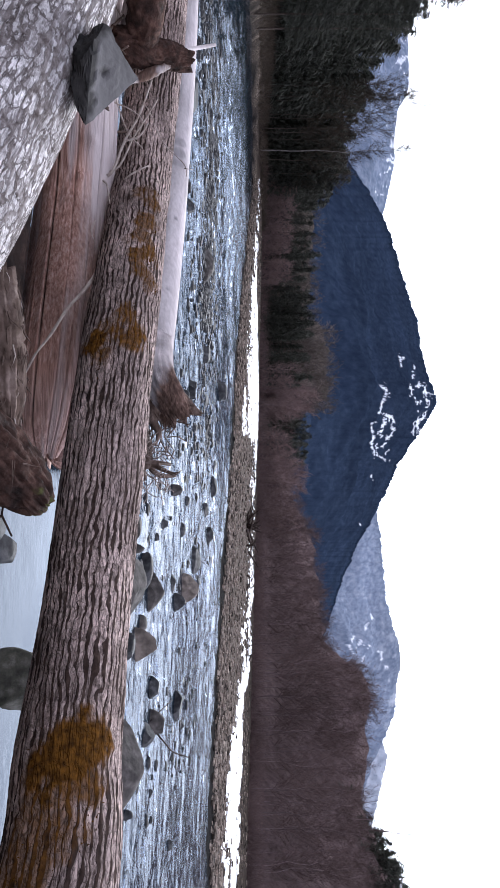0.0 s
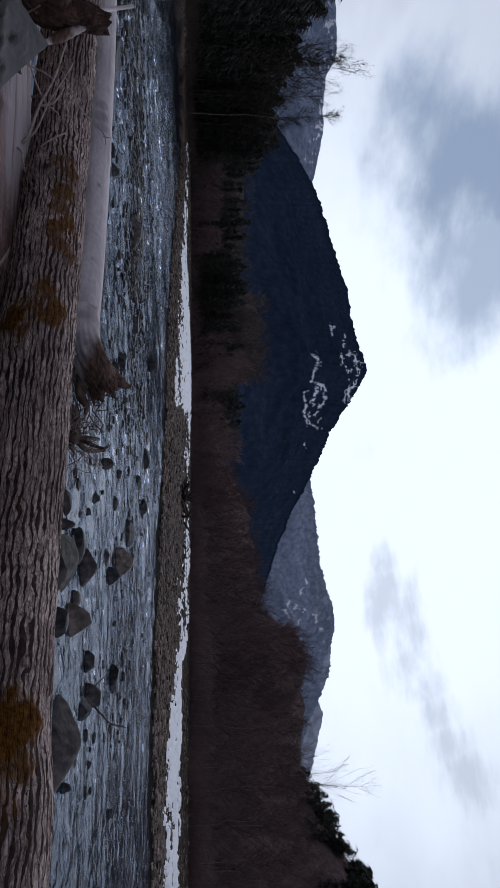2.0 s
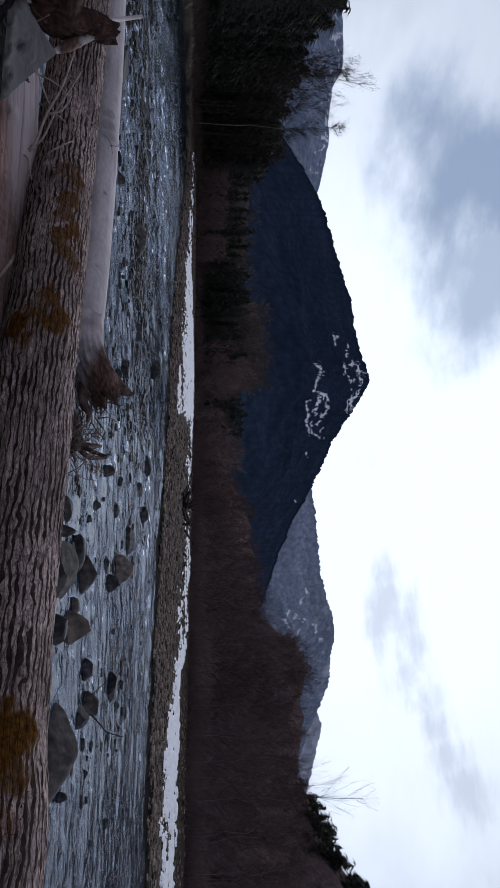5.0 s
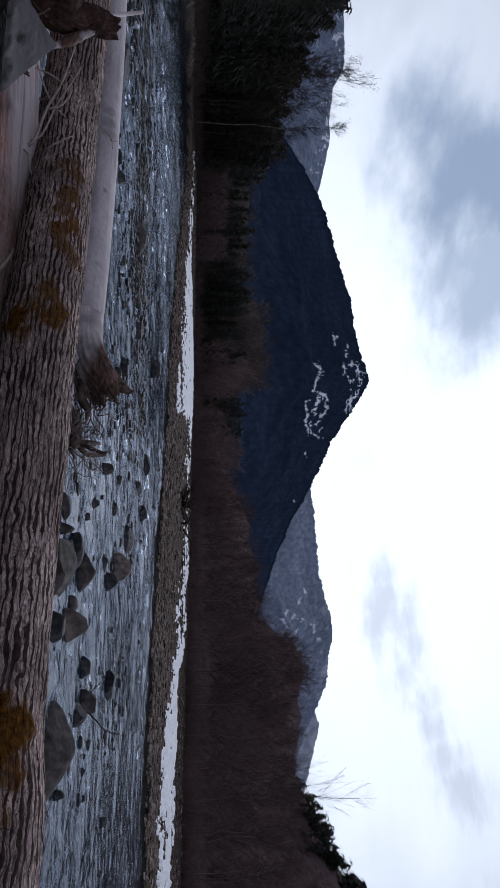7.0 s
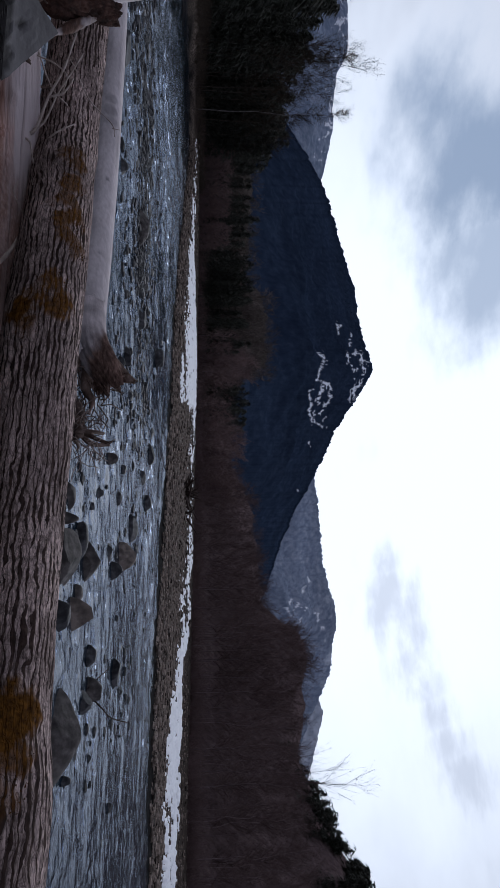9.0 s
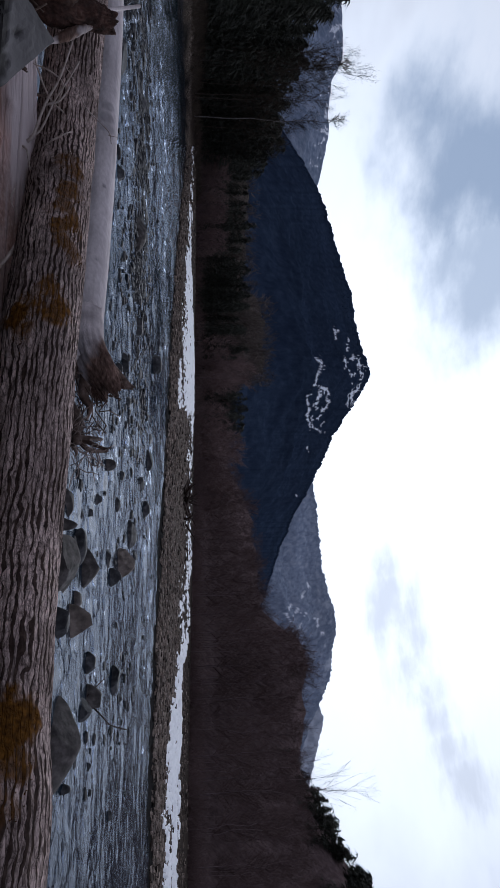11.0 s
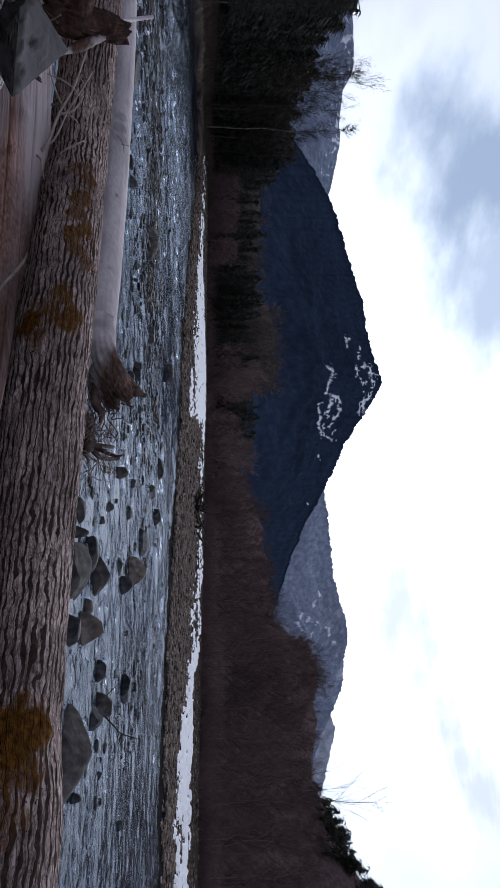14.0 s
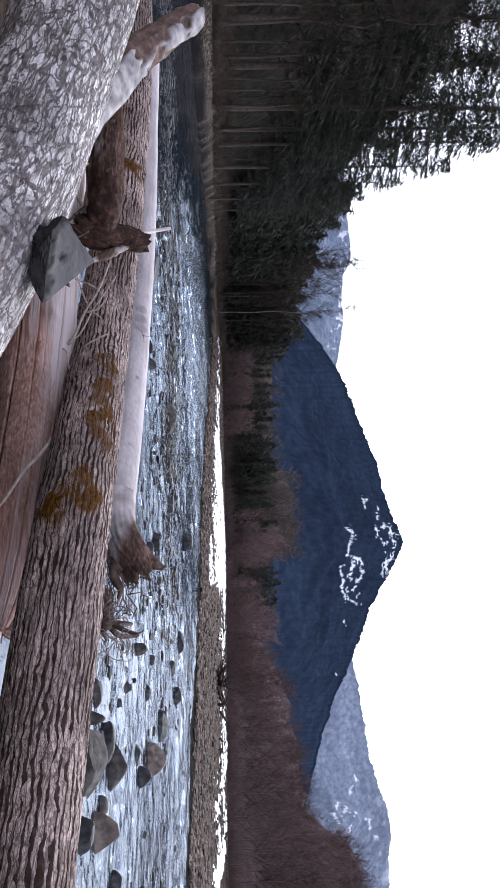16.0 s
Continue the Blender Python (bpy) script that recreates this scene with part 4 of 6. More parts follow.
def big_mossy_log():
    pts = [(2.95, 1.02, 1.34, 0.235), (2.3, 1.75, 1.33, 0.232), (1.646, 2.513, 1.314, 0.226), (1.30, 2.84, 1.26, 0.222), (0.72, 3.45, 1.19, 0.221), (0.05, 3.68, 1.21, 0.221),
           (-0.621, 4.054, 1.21, 0.221), (-1.55, 4.759, 1.168, 0.22), (-2.136, 5.185, 1.14, 0.22), (-3.6, 5.75, 1.18, 0.22), (-5.4, 6.45, 1.2, 0.21), (-7.6, 7.2, 1.15, 0.2)]
    spots = [(1.21, 2.65, 1.37, 0.16, 1.0), (1.26, 2.59, 1.31, 0.16, 1.0), (1.33, 2.54, 1.38, 0.14, 0.9), (1.38, 2.46, 1.31, 0.15, 0.75), (1.47, 2.37, 1.27, 0.14, 0.7), (1.43, 2.44, 1.39, 0.10, 0.5), (1.55, 2.30, 1.24, 0.14, 0.7),
             (-0.54, 3.77, 1.13, 0.12, 1.0), (-0.47, 3.74, 1.17, 0.12, 0.8), (-0.60, 3.82, 1.30, 0.13, 0.95), (-0.73, 3.88, 1.29, 0.13, 0.85), (-0.66, 3.85, 1.22, 0.10, 0.6),
             (-1.00, 4.17, 1.37, 0.11, 0.75), (-1.07, 4.18, 1.32, 0.12, 0.8), (-1.22, 4.28, 1.31, 0.14, 0.9), (-1.34, 4.36, 1.28, 0.13, 0.8), (-1.50, 4.48, 1.29, 0.14, 0.85), (-1.67, 4.63, 1.30, 0.13, 0.75), (-1.79, 4.70, 1.27, 0.12, 0.6),
             (-4.13, 5.76, 1.29, 0.17, 0.95)]
    plates, _ = bark_strips(0.30, 0.047, 0.004, 71)

    def moss_at(s, a, p):
        return near_any(p, spots, 5, scale=11.0)

    def relief(s, a, p):
        m = moss_at(s, a, p)
        return plates(s, a, p) * (1 - 0.45 * m) + m * (0.002 + 0.012 * fbm(p * 60, 3, 6))

    o = (0.05, 3.68, 0.98)
    ob = thing("mossy_log", o, "large brown fallen log with furrowed bark and golden moss patches", "log")
    trunk = part("trunk", tube("trunk", pts, 0.0095, 176, bark_brown, relief, marks={"moss": moss_at, **RUN}, origin=o, end_jag=0.1, seed=3, fine_to=6.6), ob)
    # moss tufts standing off the bark
    rng = np.random.RandomState(4)
    c, s = spline(pts, 900)
    vs, fs = [], []
    for sx, sy, sz, sr, k in spots:
        i = np.argmin(np.linalg.norm(c[:, :3] - (sx, sy, sz), axis=1))
        for _ in range(int(260 * k)):
            j = int(np.clip(i + rng.normal() * sr / 0.012 * 0.30, 1, 898))
            t = c[j + 1, :3] - c[j - 1, :3]
            t /= np.linalg.norm(t)
            sd = np.cross(t, (0, 0, 1.0))
            tp = np.cross(sd, t)
            toward = np.array([sx, sy, sz]) - c[i, :3]
            a0 = math.atan2(toward @ tp, toward @ sd)
            a = a0 + rng.normal() * sr / 0.22 * 0.36
            n = math.cos(a) * sd + math.sin(a) * tp
            q = c[j, :3] + n * (c[j, 3] - 0.008)
            tip = q + n * rng.uniform(0.010, 0.015) + rng.normal(size=3) * 0.006
            stick_into(vs, fs, q - np.array(o), tip - np.array(o), 0.0035, 0, 3)
    part("moss", soup("moss", vs, fs, moss_mat), trunk, "golden brown moss tufts", "stuff")


moss_mat = material("golden moss", [(0.3, (0.065, 0.027, 0.004)), (0.55, (0.135, 0.058, 0.007)), (0.75, (0.21, 0.10, 0.013))], scale=30, rough=0.95,
                    bump=0, blotch=0.3, blotch_scale=8, island=0.5, gloss=0.05)
big_mossy_log()


def grey_log():
    pts = [(-0.370, 2.254, 0.683, 0.293), (-0.736, 2.486, 0.738, 0.323), (-1.198, 2.720, 0.824, 0.336), (-2.200, 3.111, 1.031, 0.337), (-3.821, 3.483, 1.325, 0.323), (-5.128, 3.901, 1.501, 0.317), (-7.324, 4.633, 1.647, 0.305)]
    plates, _ = bark_scales(0.10, 0.045, 0.004, 83)
    o = (-2.2, 3.11, 0.70)
    ob = thing("grey_log", o, "thick fallen log with coarse pale grey bark", "log")
    part("trunk", tube("trunk", pts, 0.0095, 180, bark_grey, plates, marks=RUN_WIDE, origin=o, end_jag=0.14, seed=8, fine_to=4.6), ob)
    limb = [(-2.72, 3.40, 1.20, 0.20), (-2.95, 3.51, 1.30, 0.165), (-3.201, 3.633, 1.415, 0.145), (-3.542, 3.792, 1.556, 0.135), (-4.004, 4.047, 1.794, 0.125), (-4.299, 4.194, 1.958, 0.10), (-4.396, 4.231, 2.001, 0.05)]
    a0, a1 = np.array(limb[0][:3]), np.array(limb[-1][:3])
    ax = (a1 - a0) / np.linalg.norm(a1 - a0)

    def pale(s, a, p):
        r = (p - a0) - ((p - a0) @ ax)[:, None] * ax
        n = fbm(np.stack([s * 6, a * 2.0, a * 0], 1), 3, 95) - 0.5
        return smooth(r @ np.array([0.45, -0.25, 0.86]) / 0.09 + n * 1.8 + 1.1 * (1 - smooth(s, 0.35, 0.95)) + 0.3 * smooth(s, 1.6, 1.95), 0.80, 1.15)

    def lrel(s, a, p):
        k = pale(s, a, p)
        return 0.03 * (fbm(np.stack([s * 6, np.cos(a) * 1.5, np.sin(a) * 1.5], 1), 4, 96) - 0.5) - (1 - k) * (0.022 + 0.03 * (fbm(np.stack([s * 9, a * 6, a * 0], 1), 4, 97) - 0.5)) + 0.004 * k

    part("limb", tube("limb", limb, 0.012, 60, limb_wood, lrel, marks={"pale": pale}, origin=o, end_jag=0.05, seed=9), ob, "broken pale limb stub")


grey_log()


def red_log():
    pts = [(0.10, 4.37, 0.66, 0.13), (-0.05, 4.39, 0.67, 0.22), (-0.27, 4.42, 0.69, 0.265), (-0.688, 4.498, 0.715, 0.28), (-1.803, 4.896, 0.69, 0.275), (-2.6, 4.86, 0.73, 0.27), (-3.41, 4.85, 0.78, 0.26), (-4.9, 5.2, 0.80, 0.24)]

    def checks(s, a):
        # a long dry crack and finer ones along the grain
        wob = 0.10 * (fbm(np.stack([s * 0.9, s * 0, s * 0], 1), 3, 5) - 0.5)
        out = np.exp(-((np.mod(a, 2 * np.pi) - 3.33 - wob) / 0.022) ** 2)
        for c, d in ((2.06, 0.8), (1.97, 0.6), (1.90, 0.9), (1.80, 0.7), (1.72, 0.9), (1.63, 0.6), (2.20, 0.5), (2.38, 0.5), (2.62, 0.4), (2.85, 0.35), (3.05, 0.4), (4.2, 0.5)):
            here = smooth(fbm(np.stack([s * 0.9, s * 0 + c * 9, s * 0], 1), 2, 6), 0.36, 0.56)
            out = np.maximum(out, d * here * np.exp(-((np.mod(a, 2 * np.pi) - c - wob * 0.6 - 0.03 * (fbm(np.stack([s * 3, s * 0 + c, s * 0], 1), 2, 8) - 0.5)) / 0.017) ** 2))
        return out

    def relief(s, a, p):
        out = -0.035 * checks(s, a)
        grain = fbm(np.stack([s * 1.5, a * 14, a * 0], 1), 3, 12) - 0.5
        lump = fbm(np.stack([s * 1.3, np.cos(a), np.sin(a)], 1), 3, 13) - 0.5
        knots = np.zeros(len(s))
        for ks, ka in ((2.35, 2.5), (2.0, 2.75), (1.0, 2.3), (3.1, 2.9)):
            knots += 0.03 * np.exp(-((s - ks) / 0.05) ** 2 - ((np.mod(a, 2 * np.pi) - ka) / 0.14) ** 2)
        return out + grain * 0.009 + lump * 0.04 + knots

    def bleached(s, a, p):
        top = np.mod(a, 2 * np.pi)
        n = fbm(np.stack([s * 1.2, a * 5, a * 0], 1), 4, 14)
        return np.clip(smooth(2.75 - top + (n - 0.5) * 1.0 + 0.4 * smooth(s, 1.8, 3.2), 0, 0.7) * 0.85 * smooth(s + (n - 0.5) * 1.2, 1.3, 2.5) + smooth(2.95 - top + (n - 0.5) * 1.6 + 0.5 * smooth(s, 1.6, 3.0), 0, 0.7) * (0.10 + 0.3 * smooth(s, 1.2, 2.4)) + 0.30 * smooth(n, 0.6, 0.75) + 0.5 * smooth(s, 4.2, 5.2) + 0.15 * (1 - smooth(s, 0.3, 0.6)), 0, 0.9)

    o = (-0.688, 4.498, 0.44)
    ob = thing("red_log", o, "debarked reddish-brown log with drying cracks and a bleached top", "log")
    part("trunk", tube("trunk", pts, 0.02, 400, wood_red, relief, marks={"bleached": bleached, "crack": lambda s, a, p: smooth(checks(s, a), 0.25, 0.7)}, origin=o, end_jag=0.25, seed=21), ob)


red_log()


def fibres_on(pts, count, seed, o, long=0.16, thick=0.004, lift=0.02, where=(0, 1), arc=(0, 6.28)):
    """Frayed splinters that lie along a broken log and stand a little off it."""
    rng = np.random.RandomState(seed)
    c, s = spline(pts, 200)
    vs, fs = [], []
    for _ in range(count):
        j = int(np.clip(rng.uniform(*where) * 199, 1, 198))
        t = c[j + 1, :3] - c[j - 1, :3]
        t /= np.linalg.norm(t)
        sd = np.cross(t, (0, 0, 1.0))
        sd /= np.linalg.norm(sd)
        tp = np.cross(sd, t)
        a = rng.uniform(*arc)
        n = math.cos(a) * sd + math.sin(a) * tp
        side = np.cross(t, n)
        q = c[j, :3] + n * (c[j, 3] - 0.004)
        ln = long * rng.uniform(0.4, 1.4)
        mid = q + t * ln * 0.5 + side * rng.normal() * 0.012 + n * rng.uniform(0.0, lift)
        end = mid + t * ln * 0.5 + side * rng.normal() * 0.025 + n * rng.normal() * lift
        r = thick * rng.uniform(0.5, 1.6)
        stick_into(vs, fs, q - o, mid - o, r, r * 0.8, 4)
        stick_into(vs, fs, mid - o, end - o, r * 0.8, 0, 4)
    return vs, fs


def rotten_log():
    pts = [(0.30, 2.99, 1.09, 0.045), (0.265, 2.96, 1.06, 0.09), (0.19, 2.90, 1.01, 0.13), (0.06, 2.78, 0.93, 0.155), (-0.10, 2.62, 0.83, 0.18), (-0.35, 2.35, 0.72, 0.20)]
    rel = lambda s, a, p: 0.06 * (fbm(p * 9, 4, 131) - 0.5) + 0.035 * (fbm(np.stack([s * 5, a * 9, a * 0], 1), 4, 132) - 0.5) - 0.016 * smooth(fbm(np.stack([s * 12, a * 7, a * 0], 1), 3, 133), 0.52, 0.62)

    def moss_at(s, a, p):
        return near_any(p, [(0.30, 2.96, 1.08, 0.06, 0.9), (0.22, 2.85, 1.12, 0.04, 0.5)], 9, scale=14)

    o = (0.0, 2.8, 0.72)
    ob = thing("rotten_log", o, "crumbling dark brown log end with a mossy tip", "log")
    part("trunk", tube("trunk", pts, 0.007, 130, wood_rot_red, rel, marks={"moss": moss_at}, origin=o, end_jag=0.04, seed=31), ob)
    rng = np.random.RandomState(2)
    vs, fs = [], []
    for _ in range(26):   # frayed fibres on its upper face
        a = np.array([rng.uniform(-0.12, 0.12), rng.uniform(2.58, 2.78), 0])
        a[2] = 1.00 + 0.5 * (a[0] + 0.05) + rng.uniform(-0.03, 0.03)
        b = a + np.array([rng.normal() * 0.05 + 0.05, rng.normal() * 0.03 + 0.03, rng.normal() * 0.035])
        stick_into(vs, fs, a - np.array(o), b - np.array(o), rng.uniform(0.002, 0.005), 0.001, 4)
    chunk = [(-0.686, 2.721, 0.956, 0.090), (-0.550, 2.741, 0.964, 0.100), (-0.412, 2.761, 0.966, 0.105), (-0.272, 2.781, 0.964, 0.100), (-0.142, 2.802, 0.962, 0.090), (-0.022, 2.822, 0.965, 0.050)]
    part("shredded_side", tube("shredded_side", chunk, 0.012, 64, wood_root, bark_strips(0.5, 0.022, 0.016, 137, 0.15)[0], origin=o, end_jag=0.06, seed=33), ob, "shredded grey-brown side of the log")
    part("splinters", soup("splinters", vs, fs, wood_root), ob, "frayed wood fibres", "stuff")
    part("torn_fibre", soup("torn_fibre", *fibres_on(chunk, 150, 51, np.array(o), 0.10, 0.004, 0.016), wood_root), ob, "frayed grey-brown fibres", "stuff")
    part("torn_fibre", soup("torn_fibre", *fibres_on(chunk, 24, 52, np.array(o), 0.08, 0.003, 0.016), twig_pale), ob, "bleached fibres", "stuff")
    vs, fs = [], []
    for pth in ([(0.10, 3.02, 0.92), (0.26, 3.06, 0.885), (0.36, 3.1, 0.86), (0.46, 3.12, 0.90)], [(0.36, 3.1, 0.86), (0.40, 3.1, 0.80)], [(0.28, 3.06, 0.88), (0.33, 3.08, 0.95)]):
        for a, b in zip(pth, pth[1:]):
            stick_into(vs, fs, np.array(a) - o, np.array(b) - o, 0.006, 0.005, 5)
    part("twig", soup("twig", vs, fs, wood_dark, True), ob)


rotten_log()


# added dark log that stands in for the shadow below the reddish log
def sunken_log():
    pts = [(0.15, 3.85, 0.22, 0.14), (-0.25, 3.92, 0.30, 0.22), (-0.8, 3.98, 0.35, 0.245), (-1.6, 4.12, 0.38, 0.25), (-2.6, 4.2, 0.42, 0.24), (-3.6, 4.3, 0.45, 0.22)]
    o = (-0.8, 3.98, 0.1)
    ob = thing("sunken_log", o, "dark log added for the shadowed gap under the reddish one", "log")
    part("trunk", tube("trunk", pts, 0.03, 70, wood_dark, bark_strips(0.5, 0.05, 0.02, 181)[0], origin=o, end_jag=0.1, seed=41), ob)


sunken_log()


def root_flare(center, axis, count, reach, mat, seed, r=0.05):
    """Broken roots that fan out from the end of a log: lists of points with radii."""
    rng = np.random.RandomState(seed)
    ax = np.asarray(axis, float) / np.linalg.norm(axis)
    u = np.cross(ax, (0, 0, 1.0))
    u /= np.linalg.norm(u)
    w = np.cross(u, ax)
    out = []
    for k in range(count):
        t = 2 * math.pi * (k + rng.uniform(-0.3, 0.3)) / count
        d = math.cos(t) * u + math.sin(t) * w
        ln = reach * rng.uniform(0.55, 1.15)
        p = np.asarray(center) + d * 0.09
        row = [(*(p - ax * 0.25), r * 1.6)]
        for j in range(1, 5):
            q = p + d * ln * j / 4 + ax * (0.05 * j + 0.02 * rng.normal()) + rng.normal(size=3) * 0.03 * j
            row.append((*q, r * (1.25 - j * 0.24)))
        out.append(row)
    return out


def pale_log():
    pts = [(-0.78, 10.05, 0.47, 0.30), (-1.0, 10.15, 0.45, 0.285), (-1.6, 10.45, 0.46, 0.27), (-3.25, 11.37, 0.49, 0.26), (-5.09, 12.27, 0.51, 0.245), (-7.2, 13.2, 0.53, 0.23), (-9.8, 13.9, 0.55, 0.21), (-13.6, 14.6, 0.58, 0.18)]

    def relief(s, a, p):
        return 0.03 * (fbm(np.stack([s * 0.7, np.cos(a), np.sin(a)], 1), 3, 41) - 0.5) + 0.012 * (fbm(np.stack([s * 1.4, a * 9, a * 0], 1), 3, 42) - 0.5)

    def stain(s, a, p):
        spots = [(-5.6, 12.25, 0.62, 0.16, 0.55), (-5.35, 12.15, 0.60, 0.16, 0.55), (-5.1, 12.05, 0.58, 0.14, 0.5), (-3.9, 11.45, 0.62, 0.05, 0.7), (-2.5, 10.70, 0.58, 0.05, 0.7)]
        return near_any(p, spots, 49, scale=2.5) + 0.25 * smooth(fbm(np.stack([s * 1.2, a * 2.5, a * 0], 1), 4, 45), 0.55, 0.75)

    o = (-0.8, 10.05, 0.16)
    ob = thing("pale_log", o, "long smooth bleached driftwood log lying in the river", "log")
    part("trunk", tube("trunk", pts, 0.04, 56, wood_pale, relief, origin=o, marks={"stain": stain}), ob)
    def torn(s, a, p):
        t = smooth(s, 0.35, 0.95)
        lobes = 0.5 + 0.5 * np.sin(a * 2 + 0.8) + 0.6 * (fbm(np.stack([np.cos(a) * 1.6, np.sin(a) * 1.6, s * 0.8], 1), 3, 46) - 0.5)
        fibre = fbm(np.stack([s * 2.0, a * 11, a * 0], 1), 3, 47) - 0.5
        return t * (0.16 * lobes - 0.06) + 0.05 * fibre * (0.3 + t)

    def fresh(s, a, p):
        n = fbm(np.stack([s * 3.0, a * 3.0, a * 0], 1), 4, 48) - 0.5
        return (1 - smooth(s + (p[:, 2] - 0.55) * 2.2 + n * 0.7, 0.95, 1.35)) * 0.9

    flare = [(-1.65, 10.42, 0.46, 0.262), (-1.2, 10.2, 0.49, 0.275), (-0.92, 10.1, 0.55, 0.29), (-0.72, 10.04, 0.64, 0.30), (-0.55, 9.99, 0.76, 0.27), (-0.42, 9.95, 0.84, 0.22)]
    torn_end = part("root_flare", tube("root_flare", flare, 0.014, 90, wood_torn, torn, origin=o, end_jag=0.34, seed=51, marks={"pale": fresh}), ob, "torn brown root flare")
    roots = [
        [(-0.85, 10.05, 0.72, 0.13), (-0.62, 10.0, 0.95, 0.11), (-0.50, 9.97, 1.10, 0.075), (-0.45, 9.95, 1.20, 0.03)],
        [(-0.6, 9.95, 0.55, 0.12), (-0.34, 9.88, 0.50, 0.075), (-0.16, 9.83, 0.60, 0.045), (0.02, 9.8, 0.56, 0.015)],
        [(-0.85, 10.0, 0.40, 0.17), (-0.62, 9.88, 0.10, 0.13), (-0.5, 9.86, -0.2, 0.10), (-0.45, 9.86, -0.55, 0.08)],
    ]
    for k, r in enumerate(roots):
        part("root", tube("root", r, 0.02, 20, wood_root, lambda s, a, p: 0.02 * (fbm(np.stack([s * 4, a * 6, a * 0], 1), 3, 44 + k) - 0.5), origin=o, seed=k, end_jag=0.08), torn_end, "torn brown root" if k == 0 else "")
    rng = np.random.RandomState(6)
    vs, fs = [], []
    for _ in range(26):
        a = np.array([rng.uniform(-0.7, -0.2), rng.uniform(9.8, 10.1), rng.uniform(0.35, 0.95)])
        for _ in range(3):
            b = a + rng.normal(size=3) * (0.11, 0.05, 0.08) + (0.08, 0, 0.0)
            stick_into(vs, fs, a - o, b - o, 0.012, 0.007, 4)
            a = b
    part("root_tangle", soup("root_tangle", vs, fs, wood_root), ob, "thin tangled rootlets", "stuff")


pale_log()


def root_wad():
    o = (0.15, 8.5, -0.1)
    ob = thing("root_wad", o, "dark torn root wad with tangled rootlets", "root wad")
    core = [(-0.25, 8.6, 0.30, 0.10), (-0.12, 8.58, 0.42, 0.18), (0.05, 8.52, 0.50, 0.19), (0.22, 8.48, 0.52, 0.17), (0.34, 8.45, 0.5, 0.1)]
    part("stump", tube("stump", core, 0.025, 40, wood_dark, bark_strips(0.2, 0.08, 0.04, 151)[0], origin=o, seed=12), ob)
    for k, r in enumerate(root_flare((0.22, 8.48, 0.52), (1, -0.15, 0.05), 9, 0.42, wood_root, 19, 0.04)):
        part("root", tube("root", r, 0.02, 12, wood_root, None, origin=o, seed=k), ob)
    leg = [(0.0, 8.5, 0.4, 0.16), (0.02, 8.5, 0.1, 0.13), (0.05, 8.5, -0.55, 0.1)]
    part("root", tube("root", leg, 0.03, 16, wood_dark, None, origin=o), ob)
    rng = np.random.RandomState(16)
    vs, fs = [], []
    for _ in range(64):
        a = np.array([rng.uniform(0.05, 0.5), rng.uniform(8.3, 8.6), rng.uniform(0.30, 0.95)])
        d = rng.normal(size=3) * (0.04, 0.03, 0.04) + (0.012, 0, 0.004)
        for _ in range(5):
            b = a + d
            stick_into(vs, fs, a - o, b - o, 0.007, 0.005, 4)
            a, d = b, d * 0.8 + rng.normal(size=3) * 0.030
    part("root_tangle", soup("root_tangle", vs, fs, wood_root_pale), ob, "thin tangled rootlets", "stuff")


root_wad()


